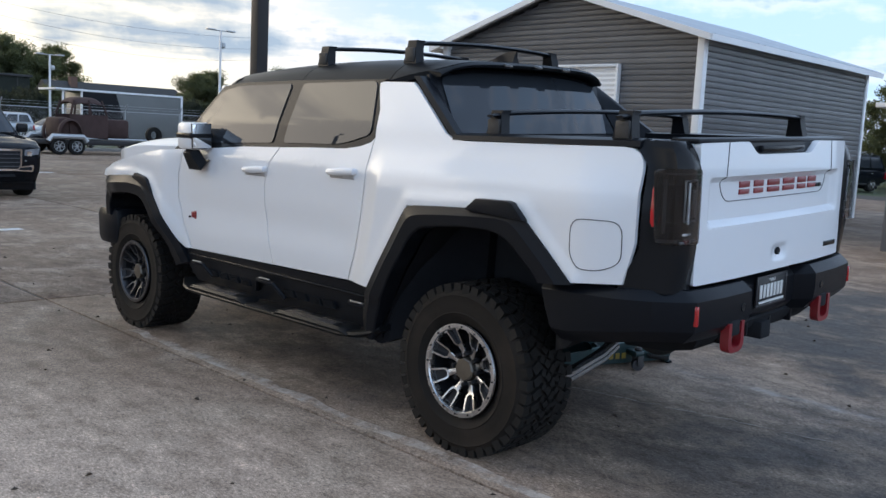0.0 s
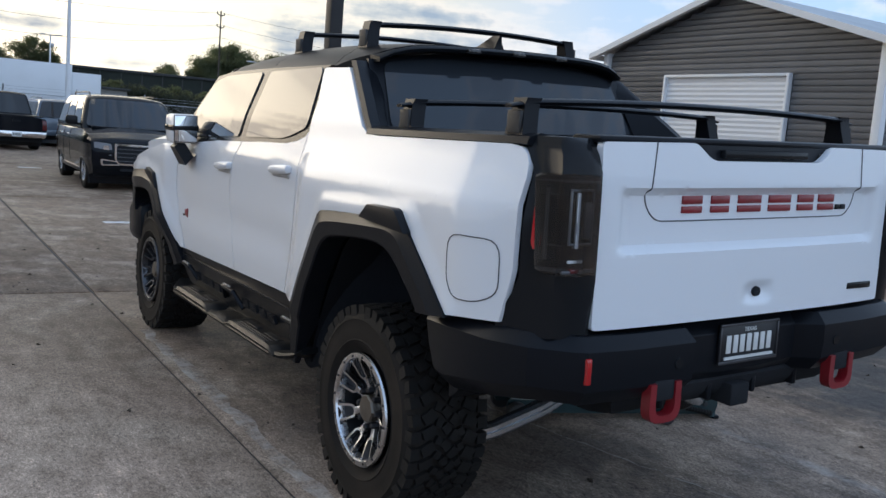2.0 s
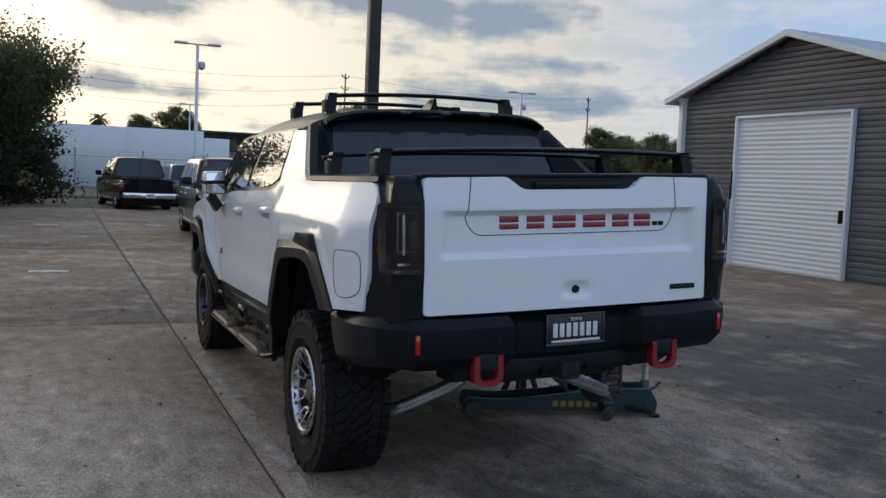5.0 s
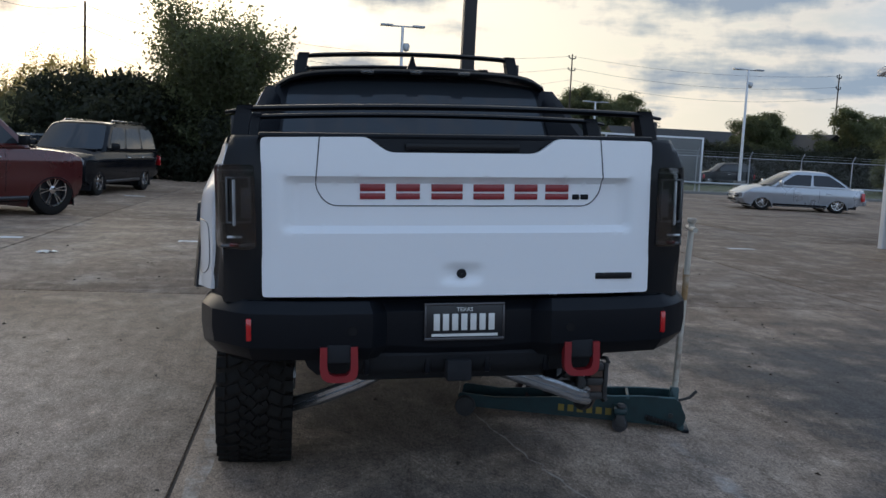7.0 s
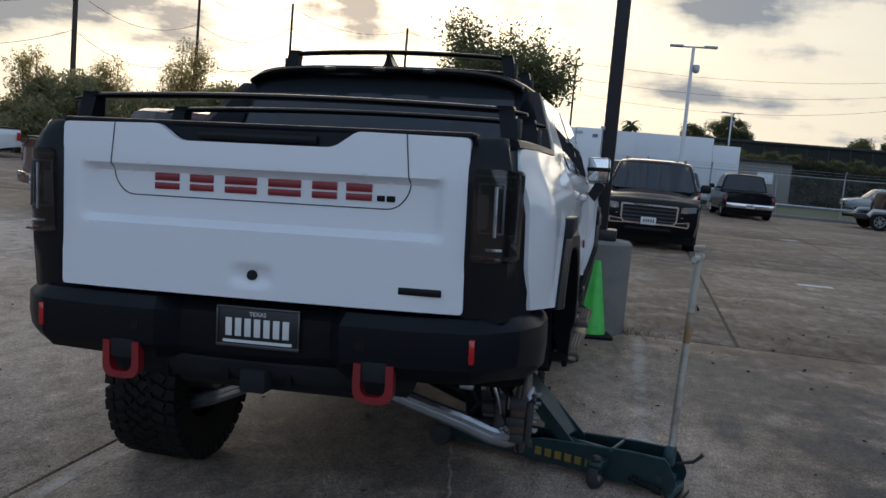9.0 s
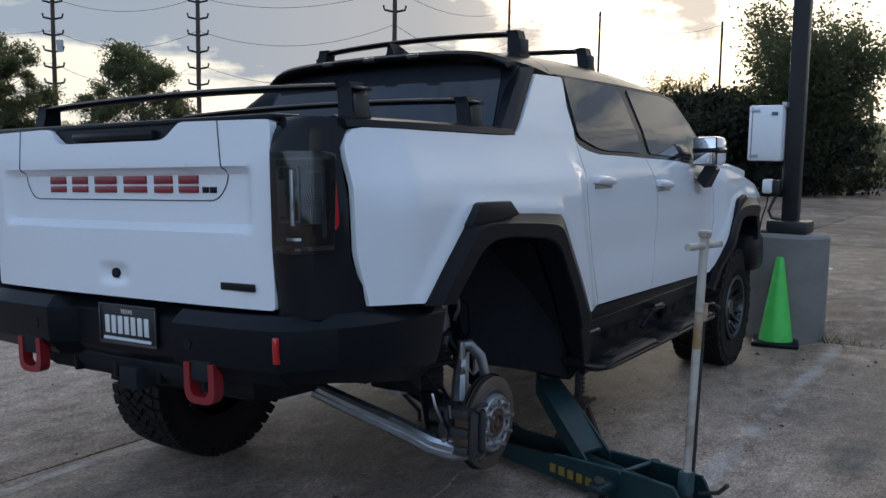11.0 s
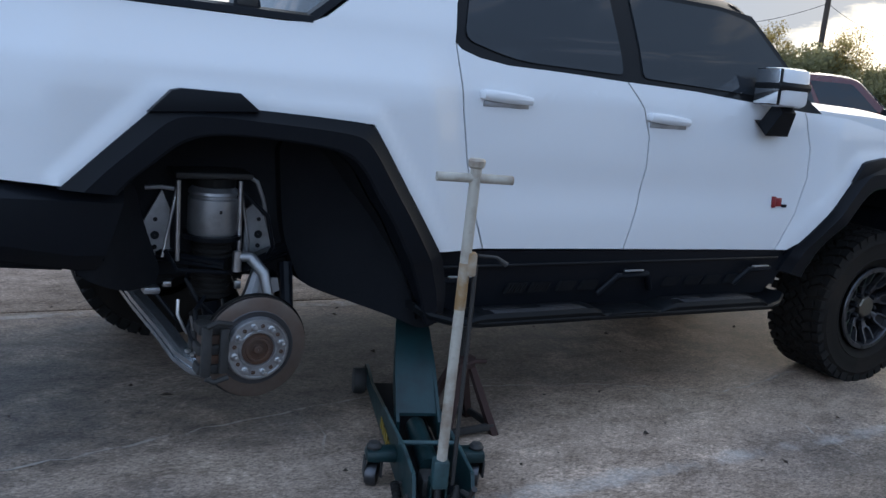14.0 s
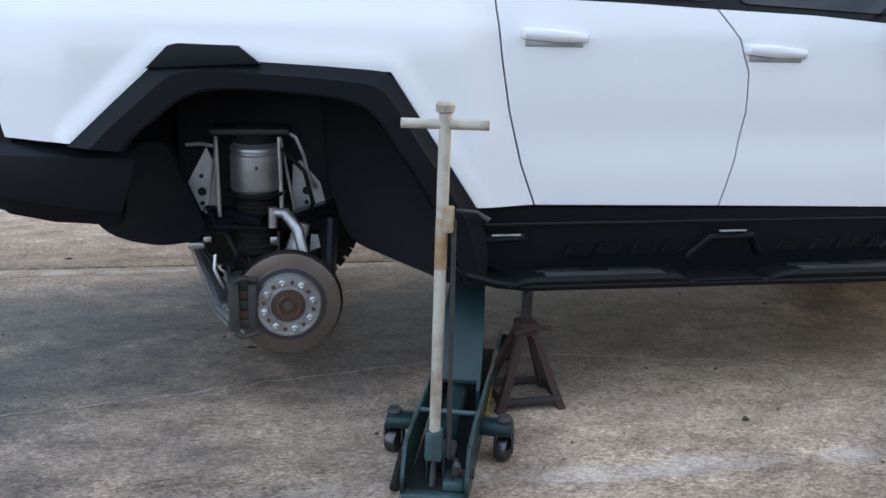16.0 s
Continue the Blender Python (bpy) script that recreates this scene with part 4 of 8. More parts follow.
vehicle("sedan", "pale blue-grey sedan behind the suv", "car", pose(-10.3, 30.0, 0, 0, 0, 185), "sedan", 4.7, 1.85, 1.5, SILVER, ALLOY, 0.34, 2.8)
vehicle("suv", "black crossover on the street beyond the garage", "car", pose(37.5, 13.0, 0, 0, 0, 75), "suv", 4.8, 1.9, 1.7, CAR_BLACK, ALLOY, 0.36, 2.8)
for x, y, col, kd, rz, lab in ((16.6, 84, CAR_WHITE, "suv", 80, "white car in the far lot behind the fence"), (20.2, 85, SILVER, "sedan", 95, "silver car in the far lot behind the fence"), (22.8, 84, CAR_WHITE, "sedan", 100, "white car in the far lot behind the fence"), (6.4, 46.5, SILVER, "sedan", 70, "pale silver sedan close behind the fence"),
                               (27.0, 60, CAR_BLACK, "sedan", 75, "black car in the lot behind the fence"), (31.5, 61, CAR_BLACK, "suv", 85, "black suv in the lot behind the fence"), (21.6, 61, CAR_WHITE, "sedan", 100, "white car in the lot behind the fence"), (17.4, 60, SILVER, "suv", 95, "silver suv in the lot behind the fence")):
    vehicle("car" if kd == "sedan" else "suv", lab, "car", pose(x, y, 0, 0, 0, rz), kd, 4.6, 1.85, 1.46 if kd == "sedan" else 1.7, col, ALLOY, 0.34, 2.7)


# ---- white semi trailer, box trailer, car hauler ----
def semi_trailer():
    t = thing("semi_trailer", "long white panel trailer standing beyond the fence", "trailer", pose(1.95, 43.2, 0, 0, 0, 2))
    for i in range(2):
        part("side_panel", boxed((-4.4 + i * 3.75, -1.2, 0.55), (-4.4 + (i + 1) * 3.75 - 0.012, -1.17, 3.45), 0.004), WHITE_METAL, t)
    part("box", boxed((-4.4, -1.16, 0.5), (3.1, 1.2, 3.45), 0.03), WHITE_METAL, t)
    part("front_box", boxed((3.1, -1.2, 0.5), (4.4, 1.2, 3.12), 0.03), WHITE_METAL, t)
    part("end_post", boxed((-4.55, -1.24, 0.2), (-4.38, 1.24, 3.62), 0.01), WHITE_METAL, t)
    part("side_rail", boxed((-4.4, -1.24, 0.38), (4.4, -1.2, 0.55), 0.01), GALV, t)
    wheel_set(t, (0.0,), 1.0, 0.5, 0.3, GALV)
    return t


semi_trailer()
bt = thing("box_trailer", "grey and black enclosed trailer with white edges", "trailer", pose(17.3, 43.0, 0, 0, 0, 0))
part("box", boxed((-1.9, -1.0, 0.55), (3.6, 1.0, 2.9), 0.03), material("grey_panel", (0.13, 0.135, 0.13), 0.45, 0, (20, 0.1), (0.7, 0.2)), bt)
bm = bmesh.new()
bm.faces.new([bm.verts.new((x, -1.012, z)) for x, z in ((-1.85, 0.6), (0.6, 0.6), (-0.12, 2.84), (-1.85, 2.84))])
part("dark_panel", bm, BLACK_TRIM, bt, "black slanting side panel")
for lo, hi in (((-1.95, -1.04, 2.86), (3.65, 1.0, 2.96)), ((3.55, -1.04, 0.5), (3.65, -0.9, 2.9)), ((-1.95, -1.04, 0.5), (-1.87, -0.9, 2.86))):
    part("edge_trim", boxed(lo, hi, 0.01), WHITE_METAL, bt)
part("awning", boxed((-3.3, -1.3, 2.86), (-1.96, 0.9, 2.96), 0.01), WHITE_METAL, bt)
part("post", boxed((-2.95, -1.2, 0), (-2.87, -1.12, 2.86)), WHITE_METAL, bt)
wheel_set(bt, (0.4,), 0.95, 0.33, 0.22, GALV)

hauler = thing("car_hauler_trailer", "low black flatbed trailer with twin axles", "trailer", pose(13.55, 35.4, 0, 0, 0, -90))
part("deck", boxed((-1.0, -3.4, 0.52), (1.0, 1.7, 0.60), 0.01), BLACK_TRIM, hauler)
for s in (-1, 1):
    part("side_rail", boxed((s * 1.0 - 0.05, -3.4, 0.42), (s * 1.0 + 0.05, 1.7, 0.62), 0.01), POLE_BLACK, hauler)
    part("mudguard", tube(bmesh.new(), [(s * 1.18, -2.9, 0.55), (s * 1.18, -2.75, 0.75), (s * 1.18, -1.45, 0.75), (s * 1.18, -1.3, 0.55)], 0.11, 8), GALV, hauler, "pale mudguard")
part("tongue", boxed((-0.06, 1.7, 0.45), (0.06, 3.2, 0.56), 0.01), POLE_BLACK, hauler)
part("spare_wheel", lathe(bmesh.new(), [(0.18, -0.1), (0.36, -0.1), (0.38, 0), (0.36, 0.1), (0.18, 0.1)], 24, "x", pose(0, 2.3, 0.92)), RUBBER, hauler)
wheel_set(hauler, (-2.45, -1.72), 1.2, 0.35, 0.22, GALV)
old = thing("rusty_truck_cab", "derelict rust-brown vintage truck cab without glass", "wrecked vehicle", pose(12.75, 35.4, 0.62, 0, 0, -90) @ Matrix.Diagonal((1.0, 0.80, 0.97, 1.0)))
for s in (-1, 1):
    part("side_panel", sheet(bmesh.new(), rounded([(-1.3, 0.1), (-1.3, 1.1), (0.75, 1.1), (0.75, 0.1)], 0.1), lambda y, z: Vector((s * (0.8 - 0.06 * z), y, z)), (-s * 0.03, 0, 0), 0.3), RUST, old)
    part("pillar", tube(bmesh.new(), [(s * 0.75, -1.25, 1.1), (s * 0.68, -1.05, 1.7)], 0.06, 8), RUST, old)
    part("pillar", tube(bmesh.new(), [(s * 0.75, -0.25, 1.1), (s * 0.68, -0.25, 1.72)], 0.05, 8), RUST, old)
    part("pillar", tube(bmesh.new(), [(s * 0.75, 0.7, 1.1), (s * 0.66, 0.45, 1.72)], 0.05, 8), RUST, old)
    part("fender", lathe(bmesh.new(), [(0.56, -0.16), (0.62, -0.05), (0.62, 0.1), (0.54, 0.18)], 20, "x", pose(s * 0.82, -1.35, 0.28)), RUST, old, "rounded rusty fender")
part("roof", sheet(bmesh.new(), rounded([(-0.72, -1.15), (0.72, -1.15), (0.72, 0.5), (-0.72, 0.5)], 0.25), lambda x, y: Vector((x, y, 1.86 - 0.25 * (x / 0.72) ** 4 - 0.22 * ((y + 0.3) / 0.85) ** 4)), (0, 0, -0.03), 0.12), RUST, old)
part("hood", boxed((-0.55, 0.8, 0.1), (0.55, 2.1, 0.95), 0.14), RUST, old)
part("firewall", boxed((-0.75, 0.62, 0.05), (0.75, 0.78, 1.1), 0.03), RUST, old)
part("tail_panel", boxed((-0.75, -1.9, 0.05), (0.75, -1.2, 0.95), 0.2), RUST, old)


# ---- fence, rail ----
fence = thing("chain_link_fence", "chain-link fence on steel posts along the lot's edge", "fence", kind="structure")
for i in range(22):
    x = -22 + i * 3.0
    part("post", tube(bmesh.new(), [(x, 40.6, 0), (x, 40.6, 2.0), (x, 40.35, 2.3)], 0.03, 8), GALV, fence)
for z in (0.08, 1.95, 2.1, 2.22):
    part("rail" if z in (0.08, 1.95) else "barbed_wire", tube(bmesh.new(), [(-22, 40.6 - max(0, z - 2) * 0.8, z), (41, 40.6 - max(0, z - 2) * 0.8, z)], 0.02 if z == 1.95 else 0.006, 6), GALV, fence)
bm = bmesh.new()
for k in range(430):
    x = -22 + k * 0.15
    for dx in (2.0, -2.0):
        a, b = Vector((x, 40.6, 0.05)), Vector((x + dx, 40.6, 1.95))
        w = Vector((0.004, 0, 0))
        bm.faces.new([bm.verts.new(p) for p in (a - w, a + w, b + w, b - w)])
tagged(part("wire_mesh", bm, GALV, fence), kind="stuff")
rail = thing("pipe_rail", "low pale steel pipe rail on short posts before the fence", "rail", kind="structure")
part("pipe", tube(bmesh.new(), [(7.6, 40.1, 0.55), (41, 40.1, 0.55)], 0.05, 8), GALV, rail)
for i in range(12):
    part("post", tube(bmesh.new(), [(8.0 + i * 3, 40.1, 0), (8.0 + i * 3, 40.1, 0.55)], 0.05, 8), GALV, rail)
tagged(new("kerb", to_mesh("kerb", boxed((-40, 38.9, -0.1), (34, 39.1, 0.13), 0.02), BASE_CONCRETE)), "low concrete kerb at the edge of the lot", "kerb", kind="structure")


# ---- poles and wires ----
def light_pole(x, y, h, two=True, rz=0):
    p = thing("street_lamp", "tall slender galvanised lot light with flat heads", "street lamp", pose(x, y, 0, 0, 0, rz), "lot lights")
    part("pole", tube(bmesh.new(), [(0, 0, 0), (0, 0, h)], [0.085, 0.06], 10), WHITE_METAL, p)
    part("arm", tube(bmesh.new(), [(-0.75, 0, h), (0.75, 0, h)], 0.03, 8), GALV, p)
    for s in (-1, 1):
        part("lamp_head", boxed((s * 0.62 - 0.25, -0.14, h - 0.02), (s * 0.62 + 0.25, 0.14, h + 0.06), 0.02), GALV, p)
    part("camera_dome", lathe(bmesh.new(), [(0.001, -0.22), (0.12, -0.16), (0.15, 0), (0.12, 0.1), (0.001, 0.12)], 14, "z", pose(0.16, 0, h - 0.75)), GALV, p)
    part("base", lathe(bmesh.new(), [(0.28, 0), (0.28, 0.7), (0.001, 0.7)], 18, "z"), BASE_CONCRETE, p)
    return p


light_pole(3.05, 31.0, 6.3)
light_pole(23.0, 41.6, 6.7)
light_pole(18.6, 54.0, 5.3)
light_pole(9.0, 75.0, 7.0)


def utility_pole(x, y, h, rz, arms=4):
    p = thing("utility_pole", "tall dark wooden power pole with insulator arms", "utility pole", pose(x, y, 0, 0, 0, rz), "power poles")
    part("pole", tube(bmesh.new(), [(0, 0, 0), (0, 0, h)], [0.15, 0.10] if x < -25 else [0.10, 0.07], 10), WOOD_POLE, p)
    for k in range(arms):
        z = (h - 0.5 - k * 1.25) if x > -23 else 9.6 - k * 0.95
        for s in (-1, 1):
            part("insulator_arm", tube(bmesh.new(), [(0, 0, z), (s * 0.55, 0, z + 0.12), (s * 0.6, 0, z + 0.35)], [0.065, 0.06, 0.06], 8), POLE_BLACK, p)
    if x == -46.5:
        part("transformer", lathe(bmesh.new(), [(0.001, 0), (0.2, 0.02), (0.22, 0.7), (0.001, 0.75)], 14, "z", pose(0.38, 0, h * 0.45)), GALV, p)
    return p


POLES = [(-57, 10, 15.0), (-46.5, 29.5, 15.0), (-38.5, 33.5, 15.0), (-26.5, 36.5, 14.5), (-24.95, 46.3, 14.0), (-20.4, 49.7, 10.0), (-14.0, 53.8, 9.5), (-4, 70, 10.0), (27.5, 90, 12.5), (60, 92, 12.5)]
for x, y, h in POLES:
    utility_pole(x, y, h, 35, 6 if x < -30 else 2 if x == -26.5 else 0 if x < -10 else 2)
for k in range(3):
    for (x0, y0, h0), (x1, y1, h1) in zip(POLES, POLES[1:]):
        z0, z1 = [(h - 0.2 - k * 1.25) if x > -23 else 9.9 - k * 1.9 for x, h in ((x0, h0), (x1, h1))]
        pts = [(x0 + (x1 - x0) * i / 14, y0 + (y1 - y0) * i / 14, z0 + (z1 - z0) * i / 14 - 3.2 * (i / 14) * (1 - i / 14) * (1 + 0.25 * k)) for i in range(15)]
        tagged(new("power_line", to_mesh("power_line", tube(bmesh.new(), pts, 0.013, 5), POLE_BLACK)), "thin black sagging power line between the poles", "cable", "power lines")

# the dark lot pole on its concrete drum, with meter box and conduits
pole = thing("lot_pole", "tall dark square steel lot pole on a concrete drum", "street lamp", pose(1.04, 4.75, 0))
part("base", lathe(bmesh.new(), [(0.31, -0.02), (0.32, 0.02), (0.32, 0.86), (0.30, 0.885), (0.001, 0.89)], 30, "z"), BASE_CONCRETE, pole, "worn round concrete drum base")
part("base_plate", boxed((-0.16, -0.16, 0.89), (0.16, 0.16, 0.99), 0.012), POLE_BLACK, pole)
part("pole", boxed((-0.065, -0.065, 0.95), (0.065, 0.065, 9.0), 0.012), POLE_BLACK, pole)
mb = part("meter_box", boxed((-0.345, -0.17, 1.485), (-0.072, 0.13, 1.945), 0.018), WHITE_METAL, pole, "white electrical cabinet")
part("label_tag", boxed((-0.16, -0.178, 1.86), (-0.11, -0.171, 1.89)), CAR_BLUE, mb)
part("door_seam", boxed((-0.318, -0.1735, 1.50), (-0.312, -0.1695, 1.93)), BASE_CONCRETE, mb)
for z in (1.53, 1.90):
    part("hinge", boxed((-0.325, -0.182, z - 0.012), (-0.255, -0.169, z + 0.012), 0.004), GALV, mb)
part("bracket", boxed((-0.09, -0.14, 1.93), (-0.05, 0.05, 1.97), 0.005), GALV, pole)
part("conduit", tube(bmesh.new(), [(-0.06, -0.05, 1.48), (-0.075, -0.06, 1.25), (-0.12, -0.10, 1.17), (-0.155, -0.12, 1.07), (-0.13, -0.11, 1.01), (-0.06, -0.07, 0.995)], 0.013, 8), POLE_BLACK, pole, "black flexible conduit")
part("floodlight", boxed((-0.205, -0.19, 1.215), (-0.125, -0.09, 1.335), 0.018), WHITE_METAL, pole, "small white fitting")
cone = thing("traffic_cone", "lime green plastic traffic cone with a black foot", "traffic cone", pose(1.06, 4.36, 0, 0, 0, 12))
part("cone", lathe(bmesh.new(), [(0.135, 0.035), (0.128, 0.06), (0.032, 0.70), (0.026, 0.715), (0.018, 0.715), (0.018, 0.6)], 28, "z"), CONE_GREEN, cone)
part("foot", boxed((-0.18, -0.18, 0), (0.18, 0.18, 0.038), 0.012), BLACK_TRIM, cone, "black rubber foot")
tuft = bmesh.new()
rng = random.Random(4)
for k in range(260):
    x, y, a = 1.05 + rng.gauss(0, 0.3), 4.7 + rng.gauss(0, 0.07), rng.uniform(0, 6.3)
    d = Vector((math.cos(a), math.sin(a), 0)) * 0.004
    tip = Vector((x + rng.gauss(0, 0.04), y + rng.gauss(0, 0.04), rng.uniform(0.03, 0.10)))
    tuft.faces.new([tuft.verts.new(p) for p in (Vector((x, y, 0)) - d, Vector((x, y, 0)) + d, tip)])
tagged(new("weeds", to_mesh("weeds", tuft, GRASS)), "low green weeds in the joint by the pole", "weeds", kind="stuff")


# ---- trees ----
def tree_meshes(seed, h, r, leaves, leaf, lift=0.3, clumps=26, puff=1.0):
    rng = random.Random(seed)
    bm = bmesh.new()
    top = Vector((rng.gauss(0, 0.2), rng.gauss(0, 0.2), h * 0.75))
    tube(bm, [(0, 0, -0.1), (rng.gauss(0, 0.08), rng.gauss(0, 0.08), h * 0.25), top * 0.66, top], [h * 0.026, h * 0.018, h * 0.009, h * 0.002], 8)
    centres = []
    for k in range(clumps):
        a, u = rng.uniform(0, 6.283), rng.random()
        z = h * (lift + (1 - lift) * 0.97 * u)
        spread = r * math.sin(math.pi * min(1, 0.24 + 0.70 * u)) ** 0.6 * math.sqrt(rng.random())
        c = Vector((spread * math.cos(a), spread * math.sin(a), z))
        centres.append((c, r * puff * rng.uniform(0.16, 0.40)))
        s = Vector((0, 0, max(h * 0.2, z - spread * 0.9)))
        s.x, s.y = top.x * s.z / h, top.y * s.z / h
        tube(bm, [s, s.lerp(c, 0.55) + Vector((0, 0, 0.12 * spread)), c], [h * 0.0045, h * 0.0028, h * 0.001], 4)
    trunk = to_mesh("trunk", bm, BARK)
    gen = np.random.RandomState(seed)
    pick = gen.randint(0, clumps, leaves)
    cs, rs = np.array([tuple(c) for c, _ in centres])[pick], np.array([q for _, q in centres])[pick]
    d = gen.normal(size=(leaves, 3))
    d /= np.linalg.norm(d, axis=1)[:, None]
    p = cs + d * (rs * gen.random_sample(leaves) ** 0.55)[:, None] * np.array((1, 1, 0.8)) * gen.uniform(0.8, 1.15, (leaves, 1))
    u = gen.normal(size=(leaves, 3))
    u /= np.linalg.norm(u, axis=1)[:, None]
    v = np.cross(u, gen.normal(size=(leaves, 3)))
    v /= np.linalg.norm(v, axis=1)[:, None]
    size = leaf * gen.uniform(0.5, 1.3, leaves)[:, None]
    quad = np.stack((p - u * size, p + v * size * 0.5, p + u * size, p - v * size * 0.5), 1).reshape(-1, 3)
    return trunk, quad


def airy_meshes(seed, h, r, leaves, leaf, stems):
    """Several slim stems with long twigs and scattered small leaves, open to the sky."""
    rng, gen = random.Random(seed), np.random.RandomState(seed)
    bm, line = bmesh.new(), []
    for k in range(stems):
        a = 6.283 * (k + rng.random() * 0.7) / stems
        lean = r * rng.uniform(0.15, 0.62)
        top = Vector((lean * math.cos(a), lean * math.sin(a), h * rng.uniform(0.78, 1.0) * (1 - 0.5 * lean / r)))
        foot = Vector((0.12 * math.cos(a), 0.12 * math.sin(a), -0.1))
        bend = Vector((rng.gauss(0, 0.12), rng.gauss(0, 0.12), 0))
        pts = [foot.lerp(top, u) - Vector((top.x, top.y, 0)) * 0.25 * math.sin(math.pi * u) + bend * math.sin(3 * u) for u in (0, 0.25, 0.5, 0.75, 1.0)]
        tube(bm, pts, [h * q for q in (0.008, 0.0065, 0.0045, 0.003, 0.001)], 6)
        for j in range(30):
            u = 0.22 + 0.78 * rng.random() ** 0.8
            i = min(3, int(u * 4))
            p = pts[i].lerp(pts[i + 1], u * 4 - i)
            b = rng.uniform(0, 6.283)
            length = r * rng.uniform(0.18, 0.55) * (1.15 - 0.6 * u)
            q = p + Vector((math.cos(b) * length, math.sin(b) * length, length * rng.uniform(0.2, 1.1)))
            tube(bm, [p, p.lerp(q, 0.5) + Vector((0, 0, -0.04)), q], [h * 0.0018, h * 0.0012, h * 0.0005], 4)
            line.append((tuple(p.lerp(q, 0.25)), tuple(q)))
    trunk = to_mesh("trunk", bm, BARK)
    ends = np.array(line)[gen.randint(0, len(line), leaves)]
    u = gen.random_sample((leaves, 1)) ** 0.7
    p = ends[:, 0] * (1 - u) + ends[:, 1] * u + gen.normal(size=(leaves, 3)) * r * 0.055
    d = gen.normal(size=(leaves, 3))
    d /= np.linalg.norm(d, axis=1)[:, None]
    v = np.cross(d, gen.normal(size=(leaves, 3)))
    v /= np.linalg.norm(v, axis=1)[:, None]
    size = leaf * gen.uniform(0.5, 1.4, leaves)[:, None]
    quad = np.stack((p - d * size, p + v * size * 0.5, p + d * size, p - v * size * 0.5), 1).reshape(-1, 3)
    return trunk, quad


def tree(name, label, seed, h, r, leaves, leaf, mat, x, y, lift=0.3, clumps=26, rz=0, puff=1.0, stems=0):
    trunk, quad = airy_meshes(seed, h, r, leaves, leaf, stems) if stems else tree_meshes(seed, h, r, leaves, leaf, lift, clumps, puff)
    t = thing(name, label, "tree", pose(x, y, -0.05, 0, 0, rz), "trees round the lot")
    ob = new("trunk", trunk)
    ob.parent = t
    me = bpy.data.meshes.new("crown")
    me.from_pydata(quad.tolist(), [], np.arange(len(quad)).reshape(-1, 4).tolist())
    me.materials.append(mat)
    ob = new("crown", me)
    ob.parent = t
    return t


tree("tree", "spreading feathery dark green tree before the white wall", 1, 7.3, 4.3, 46000, 0.075, LEAF, -4.1, 30.6, stems=18)
ash = tree("tree", "broad dark green tree behind the fence", 2, 7.2, 3.1, 46000, 0.085, LEAF, -44.4, 24.5, 0.10, 100, 0, 0.8)
thin = tree("tree", "thin-crowned olive tree with see-through twigs", 3, 6.4, 2.1, 6500, 0.052, LEAF_THIN, -12.0, 37.8, stems=7)
bush = tree("tree", "low bushy dark tree in the hedge line", 4, 3.1, 2.6, 22000, 0.080, LEAF_HEDGE, -13.0, 37.0, 0.0, 90, 0, 0.8)
dusk = tree("tree", "low dark bush in the far hedge across the street", 14, 3.1, 2.6, 16000, 0.095, LEAF_FAR, 4.0, 72.0, 0.0, 80, 0, 0.8)
for x, y, k in ((-4.3, 31.2, 1.08), (-6.6, 31.4, 1.25), (-9.0, 31.8, 1.25)):
    copy_thing(dusk, pose(x, y, -0.05, 0, 0, 40 * x) @ Matrix.Scale(k, 4))
tree("tree", "half-bare tree with sparse twigs", 5, 7.0, 2.2, 900, 0.05, LEAF_THIN, -48.2, 23.5, 0.3, 60, 0, 0.7)
rng = random.Random(11)
# hedge line of bushes along the far edge, from the left of the lot to straight ahead
for i in range(34):
    u = i / 33
    x, y = -56 + 51 * u + rng.uniform(-0.8, 0.8), 20 + 20.5 * u + rng.uniform(-0.8, 0.8)
    s = rng.uniform(0.92, 1.2) if x > -27 else rng.uniform(0.55, 0.8)
    copy_thing(bush, pose(x, y, -0.05, 0, 0, rng.uniform(0, 360)) @ Matrix.Scale(s, 4))
for x, y, s in ((-19.2, 35.0, 1.10), (-15.1, 36.6, 0.92), (-13.2, 37.6, 0.85), (-10.6, 38.2, 1.0), (-22.7, 33.6, 0.9), (-20.2, 35.6, 0.9), (-9.0, 39.4, 0.9), (-25.8, 32.2, 0.92), (-29.6, 30.8, 0.75)):
    copy_thing(thin, pose(x, y, -0.05, 0, 0, rng.uniform(0, 360)) @ Matrix.Scale(s, 4))
for x, y, s in ((-36.7, 27.7, 0.90), (-60.0, 14.0, 0.60), (-63.0, 4.0, 0.62), (-62.0, -8.0, 0.62)):
    copy_thing(ash, pose(x, y, -0.05, 0, 0, rng.uniform(0, 360)) @ Matrix.Scale(s, 4))
# far woods to the right of the white trailer, behind the fence
for i in range(34):
    x, y = 2 + i * 2.1 + rng.uniform(-1, 1), 74 + rng.uniform(-4, 9)
    s = rng.uniform(0.50, 0.66) if i < 14 else rng.uniform(0.85, 1.15)
    if 20.0 < math.degrees(math.atan2(x + 1.5, y + 4)) < 26.5:   # a gap where the house shows
        y, s = 104 + rng.uniform(0, 5), s * 1.35
    copy_thing(ash, pose(x, y, -0.6, 0, 0, rng.uniform(0, 360)) @ Matrix.Scale(s, 4))
